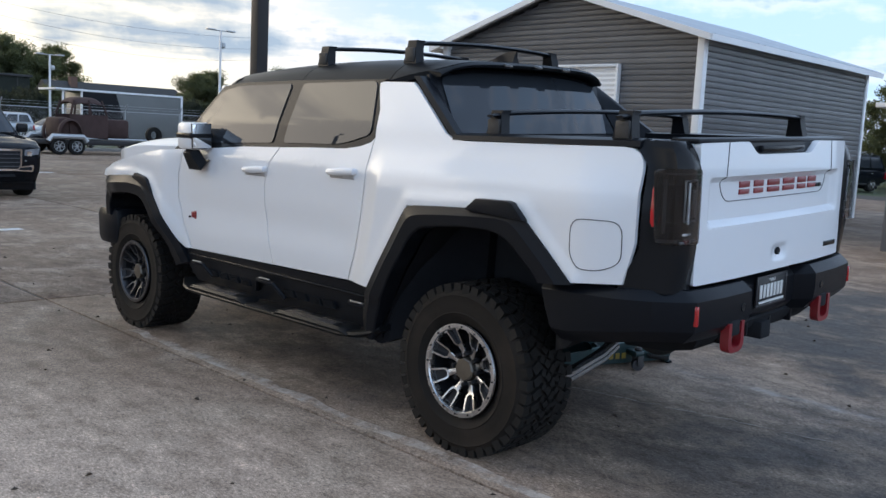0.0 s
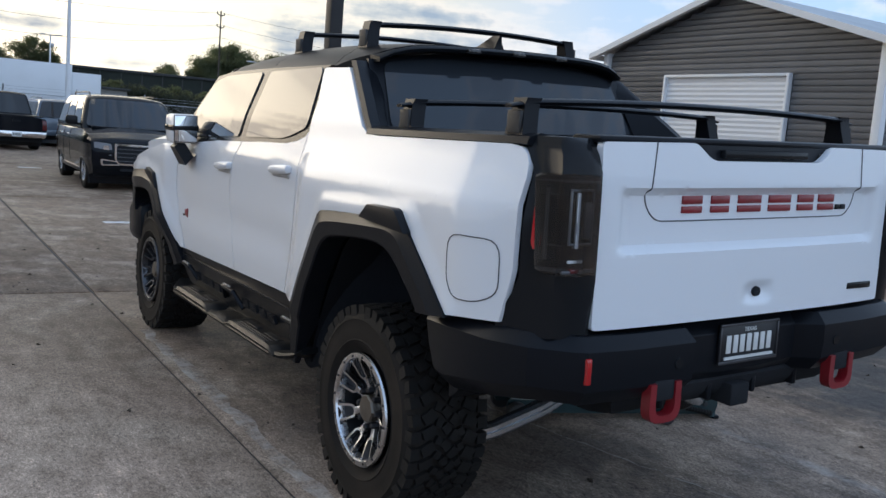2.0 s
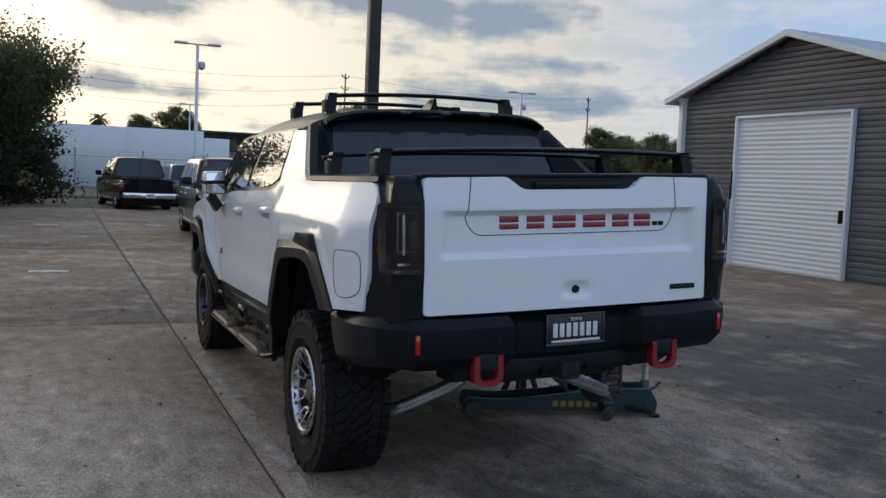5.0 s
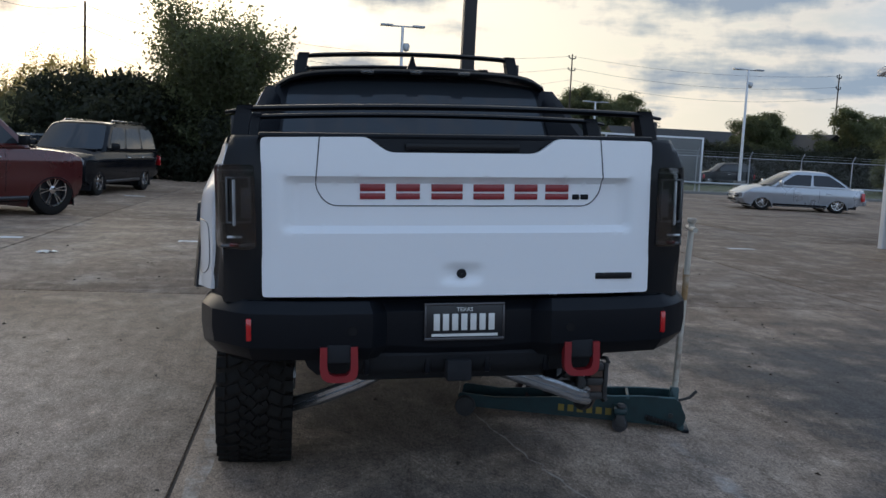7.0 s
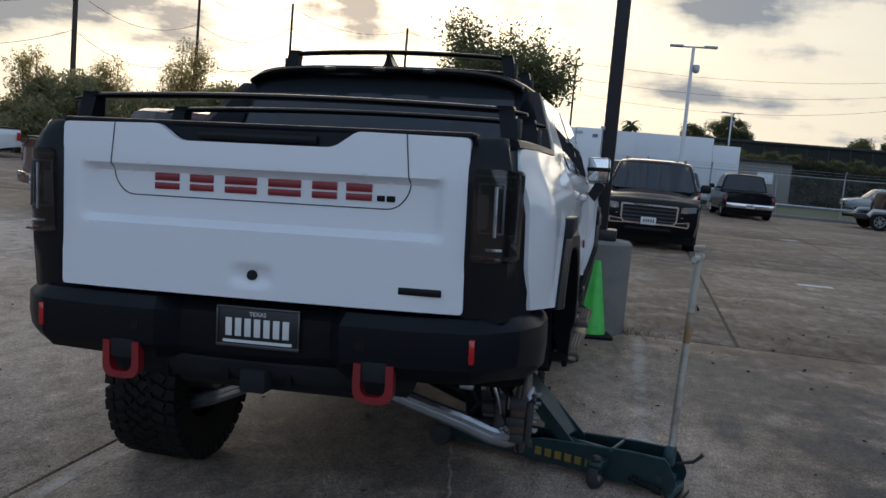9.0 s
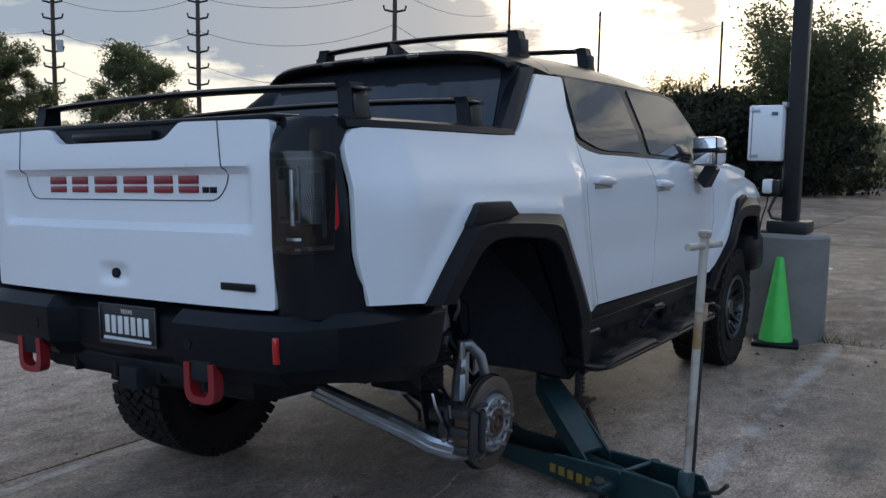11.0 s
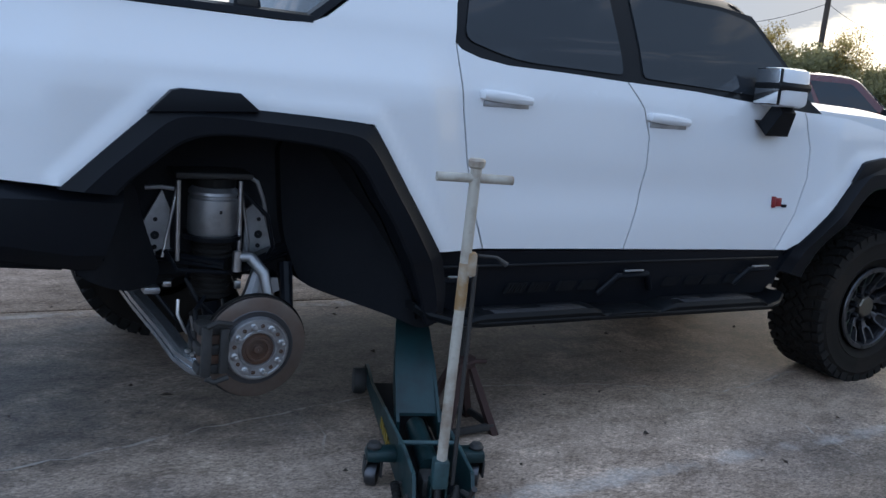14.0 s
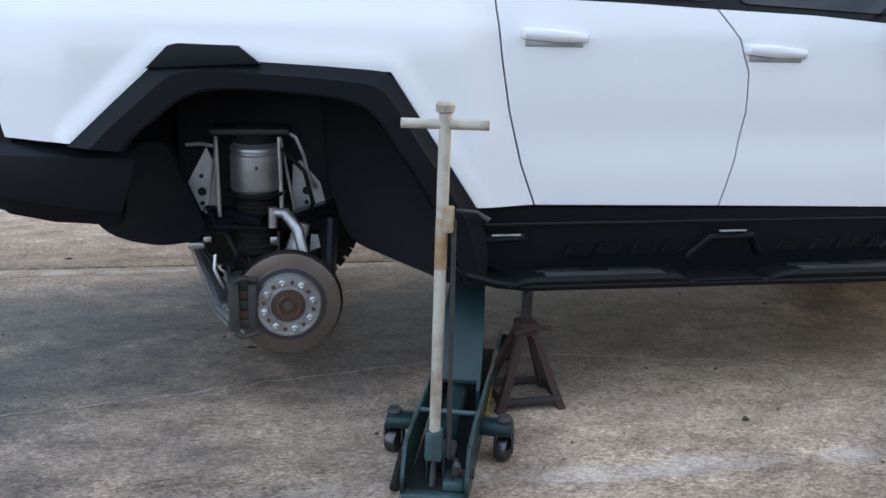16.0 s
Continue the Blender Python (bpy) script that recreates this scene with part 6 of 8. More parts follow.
REAR_OUT, REAR_IN = softened(ARCH_R_OUT, ARCH_R_IN, 0.05)
FRONT_OUT, FRONT_IN = softened(ARCH_F_OUT, ARCH_F_IN, 0.05)
for s in (-1, 1):
    for nm, outer, inner in (("rear_flare", REAR_OUT, REAR_IN), ("front_flare", FRONT_OUT, FRONT_IN)):
        bm, rings = bmesh.new(), []
        for (yo, zo), (yi, zi) in zip(outer, inner):
            k = lambda u: (yo + (yi - yo) * u, zo + (zi - zo) * u)
            base = side_x(yo, min(zo, 1.25)) - 0.02
            q = 0.25 + 0.75 * ramp_up(0.50, 0.72, zo) if nm == "rear_flare" else 1.0   # the tail thins out
            # a lit slanting upper face, a crisp edge, then an upright face
            rings.append([(s * (base - 0.01), *k(-0.01)), (s * (base + 0.030), *k(0.0)), (s * (base + 0.044), *k(0.36)), (s * (base + 0.048), *k(0.41)), (s * (base + 0.046), *k(0.93)), (s * (base + 0.040), *k(1.0)), (s * (base + 0.05 - 0.11 * q), *k(1.0)), (s * (base + 0.05 - 0.11 * q), *k(0.3))])
        flare = body_part(nm, loft(bm, rings), BLACK_TRIM, None, "", 24)
        pad = [(-0.475, 1.25), (-0.405, 1.322), (-0.375, 1.330), (-0.185, 1.326), (-0.115, 1.270)] if nm == "rear_flare" else [(2.955, 1.10), (3.015, 1.190), (3.045, 1.205), (3.18, 1.228), (3.235, 1.195)]
        edge = side_x(pad[2][0], 1.25) - 0.015
        bm = prism(bmesh.new(), pad, s * edge, s * (edge + 0.05), None, 0.006)
        part("flare_pad", bm, BLACK_TRIM, flare, "raised black pad on the flare")
        bm = bmesh.new()
        loft(bm, [[(s * 0.93, y, z), (s * 0.55, y, z + 0.02)] for y, z in [(inner[0][0] - 0.02, 0.75)] + inner + [(inner[-1][0] + 0.02, 0.58)]], False, False)
        body_part("wheel_liner", bm, LINER)
    # rocker, step bar and its brackets
    rock = rounded([(0.60, 0.77), (2.62, 0.738), (2.64, 0.66), (2.54, 0.52), (0.78, 0.50), (0.66, 0.56)], 0.03)
    body_part("rocker_panel", sheet(bmesh.new(), rock, lambda y, z: Vector((s * (0.955 - 0.25 * max(0, 0.64 - z)), y, z)), (-s * 0.05, 0, 0), 0.2), BLACK_TRIM)
    body_part("rocker_trim", boxed((s * 0.955 - 0.012, 0.66, 0.700), (s * 0.955 + 0.012, 2.58, 0.712), 0.004), BLACK_GLOSS)
    bm = bmesh.new()
    pts = [(0.545, 0.560, 0.975), (0.60, 0.528, 1.0), (0.70, 0.503, 1.025), (0.82, 0.492, 1.04), (2.46, 0.484, 1.04), (2.56, 0.492, 1.01), (2.64, 0.515, 0.96)]
    loft(bm, [[(s * (x + dx), y, z + dz) for dx, dz in ((-0.19, 0.0), (-0.08, -0.016), (-0.005, -0.022), (0.016, -0.014), (0.022, 0.0), (0.014, 0.012), (-0.005, 0.016), (-0.08, 0.010), (-0.19, 0.05))] for y, z, x in pts])
    step = body_part("side_step", bm, STEP_BLACK, None, "black moulded side step with raised pads", 40)
    for y0, y1, up in ((0.74, 1.44, 0.030), (1.46, 1.74, 0.010), (1.76, 2.44, 0.030)):
        rings = []
        for y, q in ((y0, 0.0), (y0 + 0.05, 0.75), (y0 + 0.10, 1.0), (y1 - 0.07, 1.0), (y1 - 0.03, 0.8), (y1, 0.0)):
            zt = 0.498 + up * q
            rings.append([(s * 0.92, y, 0.49), (s * 1.055, y, 0.488), (s * 1.064, y, 0.488 + (zt - 0.488) * 0.6), (s * 1.052, y, zt), (s * 0.97, y, zt + 0.003), (s * 0.92, y, zt)])
        pad = part("step_pad", loft(bmesh.new(), rings), STEP_BLACK, step)
        if up > 0.02:
            for x in (1.010, 1.028, 1.046):
                part("tread_rib", boxed((s * x - 0.003, y0 + 0.14, 0.526), (s * x + 0.003, y1 - 0.10, 0.533), 0.002), ALLOY_GREY, pad)
            for u in (0.30, 0.70):
                yy = y0 + (y1 - y0) * u
                part("grip_insert", boxed((s * 0.975 - 0.018, yy - 0.09, 0.529), (s * 0.975 + 0.018, yy + 0.09, 0.535), 0.003), ALLOY_DARK, pad)
    # slanting rib fields moulded into the sill
    for f0 in (0.98, 1.10, 1.24, 1.36, 1.84, 1.98, 2.10, 2.24):
        for j in range(7):
            yy = f0 + j * 0.0135
            part("sill_rib", prism(bmesh.new(), [(yy, 0.585), (yy + 0.005, 0.585), (yy + 0.030, 0.628), (yy + 0.025, 0.628)], s * 0.94, s * 0.960), BLACK_GLOSS, step)
    for y in (0.74, 1.63, 2.43):
        bm = bmesh.new()
        tube(bm, [(s * 0.95, y - 0.16, 0.565), (s * 0.985, y - 0.085, 0.648), (s * 0.985, y + 0.085, 0.652), (s * 0.95, y + 0.14, 0.575)] if 1 < y < 2 else [(s * 0.95, y - 0.13, 0.58), (s * 0.985, y - 0.07, 0.655), (s * 0.985, y + 0.07, 0.66)], 0.014, 8)
        br = body_part("step_bracket", bm, BLACK_TRIM)
        part("pale_edge", boxed((s * 0.992 - 0.006, y - 0.055, 0.668), (s * 0.992 + 0.006, y + 0.055, 0.676), 0.002), ALUMINIUM, br, "pale bright edge")
    bm = sheet(bmesh.new(), rounded([(0.20, 0.585), (0.50, 0.50), (0.62, 0.445), (0.70, 0.47), (0.66, 0.76), (0.40, 1.0), (0.24, 1.16), (0.10, 1.16), (0.13, 0.80)], 0.07), lambda y, z: Vector((s * (0.62 + 0.30 * smoothstep(0.12, 0.58, y)), y, z)), (-s * 0.10, 0, 0), 0.05)
    body_part("wheel_liner", bm, LINER, None, "black liner skirt ahead of the wheel")
    bm = sheet(bmesh.new(), rounded([(-0.74, 0.84), (-0.66, 0.70), (-0.47, 0.61), (-0.36, 0.60), (-0.34, 0.66), (-0.42, 0.86), (-0.46, 1.0), (-0.60, 0.98)], 0.05), lambda y, z: Vector((s * (0.64 + 0.28 * smoothstep(-0.32, -0.62, y)), y, z)), (-s * 0.10, 0, 0), 0.05)
    body_part("wheel_liner", bm, LINER, None, "black liner skirt behind the wheel")
    # mirrors
    mir = body_part("side_mirror", boxed((s * 1.05 - 0.072, 2.25, 1.435), (s * 1.05 + 0.08, 2.44, 1.61), 0.028), PAINT_WHITE, None, "white-capped black door mirror")
    part("mirror_band", boxed((s * 1.05 - 0.076, 2.236, 1.505), (s * 1.05 + 0.084, 2.444, 1.548), 0.014), BLACK_GLOSS, mir)
    part("mirror_surround", boxed((s * 1.05 - 0.069, 2.2415, 1.442), (s * 1.05 + 0.074, 2.256, 1.604), 0.005), BLACK_TRIM, mir)
    part("mirror_glass", boxed((s * 1.05 - 0.066, 2.2385, 1.446), (s * 1.05 + 0.068, 2.2425, 1.60), 0.001), MIRROR, mir, "silvered mirror glass")
    arm = bmesh.new()
    loft(arm, [[(s * x, y0, z), (s * x, y1, z), (s * (x + 0.05), y1, z - 0.05), (s * (x + 0.05), y0, z - 0.05)] for x, y0, y1, z in ((0.92, 2.27, 2.47, 1.425), (0.985, 2.29, 2.44, 1.35), (1.05, 2.31, 2.40, 1.46))])
    part("mirror_arm", arm, BLACK_TRIM, mir)
    # door handles
    for y in (0.77, 1.62):
        z = 1.385 if y < 1 else 1.345
        x = side_x(y + 0.1, z)
        bm = bmesh.new()
        loft(bm, [[(s * (x - 0.006 + d * (0.5 + 0.5 * math.cos(a))), yy, z + zz + h * math.sin(a)) for a in (k * math.pi / 5 for k in range(10))] for yy, zz, h, d in ((y, 0, 0.013, 0.014), (y + 0.012, 0, 0.020, 0.034), (y + 0.04, -0.001, 0.022, 0.038), (y + 0.12, -0.006, 0.023, 0.044), (y + 0.20, -0.011, 0.019, 0.038), (y + 0.238, -0.013, 0.016, 0.032), (y + 0.25, -0.014, 0.010, 0.012))])
        hd = body_part("door_handle", bm, PAINT_WHITE)
        part("handle_recess", boxed((s * (x + 0.0) - 0.004, y + 0.02, z - 0.045), (s * (x + 0.0) + 0.004, y + 0.23, z - 0.020), 0.003), ALUMINIUM, hd)
    # small fender badge as plain bars
    bx = side_x(2.55, 0.985)
    for i, (y0, y1, z0, z1, mt) in enumerate(((2.475, 2.497, 0.955, 1.01, RED_PAINT), (2.500, 2.535, 0.962, 1.003, RED_PAINT), (2.545, 2.575, 0.957, 0.972, BLACK_TRIM))):
        body_part("badge_bar", boxed((s * bx - 0.004, y0, z0), (s * bx + 0.010, y1, z1), 0.002), mt, None, "small red badge shape" if i == 0 else "")
# charge flap on the left
flap = rounded([(-0.925, 1.11), (-0.84, 1.07), (-0.74, 1.07), (-0.70, 1.13), (-0.70, 1.285), (-0.925, 1.285)], 0.06)
bm = sheet(bmesh.new(), flap, lambda y, z: Vector((-side_x(y, z) - 0.001, y, z)), (0.01, 0, 0), 0.06)
body_part("charge_flap", bm, PAINT_WHITE, None, "white charging flap")
bm = bmesh.new()
ring = flap + flap[:1]
ring = [tuple(Vector(a).lerp(Vector(b), u / 5)) for a, b in zip(ring, ring[1:]) for u in range(5)] + ring[:1]
tube(bm, [(-side_x(y, z) - 0.0008, y, z) for y, z in ring], 0.0022, 6)
body_part("flap_seam", bm, ALLOY_GREY)


# ---- tail: gate, lamp columns, bumper, hooks ----
def gate_y(x, z):
    ax = abs(x)
    y = -1.168 + 0.05 * max(0.0, z - 1.45) ** 1.5 * 1.2 + 0.025 * (ax / 0.77) ** 3
    fade = 1 - smoothstep(1.452, 1.474, z)
    pocket = 0.030 * (1 - smoothstep(0.625, 0.685, ax)) * smoothstep(1.262, 1.287, z) * fade
    dimple = 0.016 * math.exp(-((x / 0.07) ** 4 + ((z - 1.105) / 0.03) ** 4))
    return y + pocket + dimple


gate_poly = rounded([(-0.752, 1.022), (0.752, 1.022), (0.752, 1.615), (0.365, 1.620), (0.285, 1.563), (-0.285, 1.563), (-0.365, 1.620), (-0.752, 1.615)], [0.015, 0.015, 0.02, 0.02, 0.03, 0.03, 0.02, 0.02])
gate = body_part("tailgate", sheet(bmesh.new(), gate_poly, lambda x, z: Vector((x, gate_y(x, z), z)), (0, 0.03, 0), 0.013), PAINT_WHITE)
seam = rounded([(-0.538, 1.618), (-0.555, 1.425), (-0.505, 1.363), (0.505, 1.363), (0.555, 1.425), (0.538, 1.618)], [0, 0.06, 0.05, 0.05, 0.06, 0])
fine = []
for a, b in zip(seam, seam[1:]):
    n = max(1, int(math.hypot(b[0] - a[0], b[1] - a[1]) / 0.008))
    fine += [(a[0] + (b[0] - a[0]) * i / n, a[1] + (b[1] - a[1]) * i / n) for i in range(n)]
part("gate_seam", tube(bmesh.new(), [(x, gate_y(x, z) - 0.0005, z) for x, z in fine + seam[-1:]], 0.0024, 6), ALLOY_GREY, gate)
part("gate_grip", loft(bmesh.new(), [[(-w, y, z) , (w, y, z), (w, y + 0.05, z), (-w, y + 0.05, z)] for w, y, z in ((0.285, -1.138, 1.561), (0.30, -1.133, 1.585), (0.385, -1.128, 1.625))]), BLACK_TRIM, gate, "black tailgate grip")
part("grip_pad", boxed((-0.22, -1.157, 1.572), (0.22, -1.13, 1.60), 0.006), BLACK_GLOSS, gate)
part("lock", lathe(bmesh.new(), [(0.001, -0.012), (0.017, -0.012), (0.019, 0.0), (0.019, 0.01)], 20, "x", Matrix.Translation((0.0, gate_y(0, 1.105), 1.105)) @ pose(0, 0, 0, 0, 0, 90)), BLACK_DEEP, gate, "black round lock")
# the model name as plain red blocks, the maker's badge as a plain bar
for i, (x, w) in enumerate(((-0.388, 0.095), (-0.252, 0.090), (-0.118, 0.120), (0.044, 0.120), (0.205, 0.090), (0.327, 0.092))):
    for k, (z0, z1, u0, u1) in enumerate(((1.388, 1.411, 0.0, 1.0), (1.418, 1.446, 0.0, 1.0))):
        part("name_block", boxed((x + w * u0, gate_y(x, 1.415) - 0.006, z0), (x + w * u1, gate_y(x, 1.415) + 0.004, z1), 0.002), RED_PAINT, gate, "red raised block" if k == 0 else "")
part("name_block", boxed((0.436, gate_y(0.48, 1.40) - 0.005, 1.388), (0.464, gate_y(0.48, 1.40) + 0.004, 1.408), 0.002), BLACK_TRIM, gate)
part("name_block", boxed((0.470, gate_y(0.48, 1.40) - 0.005, 1.388), (0.500, gate_y(0.48, 1.40) + 0.004, 1.408), 0.002), BLACK_TRIM, gate)
part("maker_badge", boxed((0.530, gate_y(0.6, 1.09) - 0.006, 1.078), (0.680, gate_y(0.6, 1.09) + 0.004, 1.103), 0.003), BLACK_GLOSS, gate, "small black badge bar")

for s in (-1, 1):
    # black lamp column wrapping the corner
    bm, rings = bmesh.new(), []
    for z in (1.0, 1.05, 1.12, 1.18, 1.26, 1.36, 1.46, 1.52, 1.57, 1.605, 1.622):
        q = max(0.0, z - 1.50) / 0.12
        edge = -0.91 - 0.082 * smoothstep(0.99, 1.20, z) + 0.08 * smoothstep(1.50, 1.62, z)
        xs = side_x(edge, z) - 0.008
        back = -1.152 + 0.06 * q * q + 0.02 * smoothstep(1.2, 1.0, z)
        rings.append([(s * 0.70, back + 0.05, z), (s * 0.757, back, z), (s * 0.84, back + 0.004, z), (s * (0.893 - 0.03 * q), back + 0.032, z), (s * (xs - 0.022), edge - 0.028, z), (s * xs, edge, z), (s * (xs - 0.05), edge + 0.05, z), (s * 0.72, edge + 0.08, z)])
    col = body_part("lamp_column", loft(bm, rings), BLACK_GLOSS, None, "black corner column holding the tail lamp", 50)
    bm = bmesh.new()
    lens = rounded([(0.770, 1.205), (0.922, 1.205), (0.928, 1.515), (0.774, 1.515)], 0.02)
    lens_y = lambda x, z: -1.168 + 0.6 * max(0.0, x - 0.84) + 2.0 * max(0.0, x - 0.892)
    part("tail_lamp", sheet(bm, lens, lambda x, z: Vector((s * x, lens_y(x, z), z)), (0, 0.005, 0), 0.03), LENS_CLEAR, col, "clear smoked tail lamp lens").visible_shadow = False
    part("lamp_housing", sheet(bmesh.new(), inset(lens, 0.006), lambda x, z: Vector((s * x, lens_y(x, z) + 0.017, z)), (0, 0.01, 0), 0.03), LAMP_GREY, col, "dark grey lamp housing")
    part("light_guide", boxed((s * 0.848 - 0.006, -1.160, 1.29), (s * 0.848 + 0.006, -1.150, 1.46), 0.003), LAMP_WHITE, col, "white vertical light strip")
    part("light_guide", boxed((s * 0.848 - 0.028, -1.158, 1.245), (s * 0.848 + 0.028, -1.150, 1.254), 0.002), LAMP_WHITE, col)
    part("lamp_insert", boxed((s * 0.805 - 0.018, -1.157, 1.32), (s * 0.805 + 0.018, -1.150, 1.43), 0.004), LAMP_DIM, col)
    part("lamp_insert", boxed((s * 0.842 - 0.055, -1.158, 1.212), (s * 0.842 + 0.030, -1.148, 1.222), 0.003), LAMP_DIM, col)
    part("lamp_insert", boxed((s * 0.842 - 0.025, -1.160, 1.214), (s * 0.842 + 0.012, -1.149, 1.228), 0.003), TAIL_DARK, col, "red strip along the lamp's foot")
    for lo, hi in (((0.790, 1.30), (0.796, 1.47)), ((0.872, 1.30), (0.878, 1.47)), ((0.790, 1.464), (0.878, 1.47)), ((0.790, 1.30), (0.878, 1.306))):
        part("lamp_frame", boxed((min(s * lo[0], s * hi[0]), -1.158, lo[1]), (max(s * lo[0], s * hi[0]), -1.150, hi[1]), 0.0015), LAMP_DIM, col)
    # inner frames and bars following the wrapped lens
    for x0, z0, x1, z1, mat in ((0.780, 1.490, 0.918, 1.496, LAMP_DIM), (0.776, 1.214, 0.812, 1.226, LAMP_DIM), (0.866, 1.214, 0.918, 1.226, LAMP_DIM), (0.906, 1.250, 0.910, 1.470, LAMP_DIM), (0.886, 1.294, 0.911, 1.299, LAMP_DIM), (0.886, 1.450, 0.911, 1.455, LAMP_DIM)):
        part("lamp_frame", sheet(bmesh.new(), [(x0, z0), (x1, z0), (x1, z1), (x0, z1)], lambda x, z: Vector((s * x, lens_y(x, z) + 0.010, z)), (0, 0.005, 0), 0.02), mat, col)
    bm, rings = bmesh.new(), []
    for z, u0, u1 in ((1.275, 0.62, 0.86), (1.295, 0.56, 0.95), (1.425, 0.50, 0.95), (1.450, 0.56, 0.90)):
        xs = side_x(-0.99, z) - 0.008
        a, b = Vector((0.893, -1.120, z)), Vector((xs - 0.022, -1.018, z))
        out = Vector((b.y - a.y, a.x - b.x, 0)).normalized() * 0.011
        out = out if out.x > 0 else -out
        rings.append([Vector((s * p.x, p.y, p.z)) for p in (a.lerp(b, u0) - out, a.lerp(b, u0) + out, a.lerp(b, u1) + out, a.lerp(b, u1) - out)])
    loft(bm, rings)
    part("side_reflector", bm, RED_LENS, col, "red side reflector")
# bumper: one section carried round the tail
plan = [(0.980, -0.52, 0.985, 0.72), (1.000, -0.68, 0.995, 0.725), (0.994, -0.92, 1.003, 0.765), (0.940, -1.07, 1.007, 0.785), (0.845, -1.172, 1.007, 0.785), (0.80, -1.195, 1.005, 0.78), (0.60, -1.205, 1.0, 0.775), (0.345, -1.210, 1.0, 0.775), (0.285, -1.125, 0.99, 0.765), (0.10, -1.12, 0.99, 0.75)]
plan = plan + [(-x, y, t, b) for x, y, t, b in plan[::-1]]
bm, rings = bmesh.new(), []
for i, (x, y, top, bot) in enumerate(plan):
    a, b = plan[max(0, i - 1)], plan[min(len(plan) - 1, i + 1)]
    d = Vector((b[0] - a[0], b[1] - a[1]))
    n = Vector((d.y, -d.x)).normalized()
    if n.dot(Vector((x, y + 0.3))) < 0:
        n = -n
    slant = 0.30 if i in (0, len(plan) - 1) else 0.0   # the ends lean back under the arch
    k = lambda o, z: (x + n.x * o, y + n.y * o - slant * (top - z), z)
    mid = bot + (top - bot) * 0.62
    rings.append([k(-0.16, top - 0.004), k(-0.048, top + 0.006), k(-0.040, top + 0.004), k(-0.002, top - 0.030), k(0.002, top - 0.036), k(0.004, mid - 0.02), k(-0.004, bot + 0.060), k(-0.012, bot + 0.048), k(-0.055, bot + 0.004), k(-0.22, bot - 0.01)])
bumper = body_part("rear_bumper", loft(bm, rings, True, True), BLACK_TRIM, None, "black moulded rear bumper", 22)
part("lower_skid", loft(bmesh.new(), [[(-w, y, z), (w, y, z), (w * 0.96, y + 0.08, z + 0.10), (-w * 0.96, y + 0.08, z + 0.10)] for w, y, z in ((0.60, -1.10, 0.775), (0.585, -1.085, 0.735), (0.55, -1.05, 0.695), (0.52, -0.90, 0.655), (0.48, -0.66, 0.63))]), BLACK_DEEP, bumper, "black lower valance")
for x in (-0.36, -0.12, 0.12, 0.36):
    part("valance_rib", boxed((x - 0.012, -1.095, 0.70), (x + 0.012, -1.04, 0.775), 0.006), BLACK_TRIM, bumper)
for s in (-1, 1):
    part("bumper_reflector", boxed((s * 0.80 - 0.010, -1.204, 0.868), (s * 0.80 + 0.010, -1.14, 0.952), 0.004), RED_LENS, bumper, "red reflector strip")
    part("hook_mount", boxed((s * 0.47 - 0.05, -1.209, 0.775), (s * 0.47 + 0.05, -1.05, 0.85), 0.012), BLACK_DEEP, bumper)
    bm = bmesh.new()
    pts = rounded([(-0.070, 0.84), (-0.072, 0.705), (0.072, 0.705), (0.070, 0.84)], [0, 0.05, 0.05, 0])
    loft(bm, [[(s * 0.47 + x * 1.0, -1.215, z), (s * 0.47 + x * 1.0, -1.175, z), (s * 0.47 + x * 0.62, -1.175, z * 0.82 + 0.84 * 0.18), (s * 0.47 + x * 0.62, -1.215, z * 0.82 + 0.84 * 0.18)] for x, z in pts])
    part("tow_hook", bm, RED_PAINT, bumper, "red recovery hook")
    part("top_sensor", lathe(bmesh.new(), [(0.001, -0.004), (0.018, -0.004), (0.02, 0.004)], 14, "x", Matrix.Translation((s * 0.42, -1.212, 0.90)) @ pose(0, 0, 0, 0, 0, 90)), BLACK_GLOSS, bumper)
part("tow_receiver", boxed((-0.05, -1.135, 0.675), (0.05, -0.9, 0.76), 0.01), BLACK_DEEP, bumper, "black square tow receiver")
plate = part("number_plate", boxed((-0.152, -1.136, 0.845), (0.152, -1.128, 0.985), 0.004), PLATE_DARK, bumper, "black number plate in a chrome frame", m=pose(0.018, 0, 0))
for lo, hi in (((-0.158, -1.140, 0.840), (0.158, -1.130, 0.852)), ((-0.158, -1.140, 0.978), (0.158, -1.130, 0.988)), ((-0.158, -1.140, 0.852), (-0.150, -1.130, 0.978)), ((0.150, -1.140, 0.852), (0.158, -1.130, 0.978))):
    part("plate_frame", boxed(lo, hi, 0.002), ALLOY_GREY, plate)
for k in range(7):
    part("plate_bar", boxed((-0.122 + k * 0.036, -1.139, 0.880), (-0.098 + k * 0.036, -1.135, 0.945), 0.001), PLATE, plate)
part("plate_bar", boxed((-0.13, -1.141, 0.857), (0.13, -1.136, 0.867)), PLATE, plate)
font = bpy.data.curves.new("state_word", "FONT")
font.body, font.size, font.align_x, font.extrude = "TEXAS", 0.022, "CENTER", 0.001
word = new("state_word", font)
word.parent, word.matrix_basis = plate, pose(0, -1.138, 0.955, 90, 0, 0)
dg = bpy.context.evaluated_depsgraph_get()
word_mesh = bpy.data.meshes.new_from_object(word.evaluated_get(dg))
word_mesh.materials.clear()
word_mesh.materials.append(PLATE)
bpy.data.objects.remove(word)
word = new("state_word", word_mesh)
word.parent, word.matrix_basis = plate, pose(0, -1.138, 0.955, 90, 0, 0)

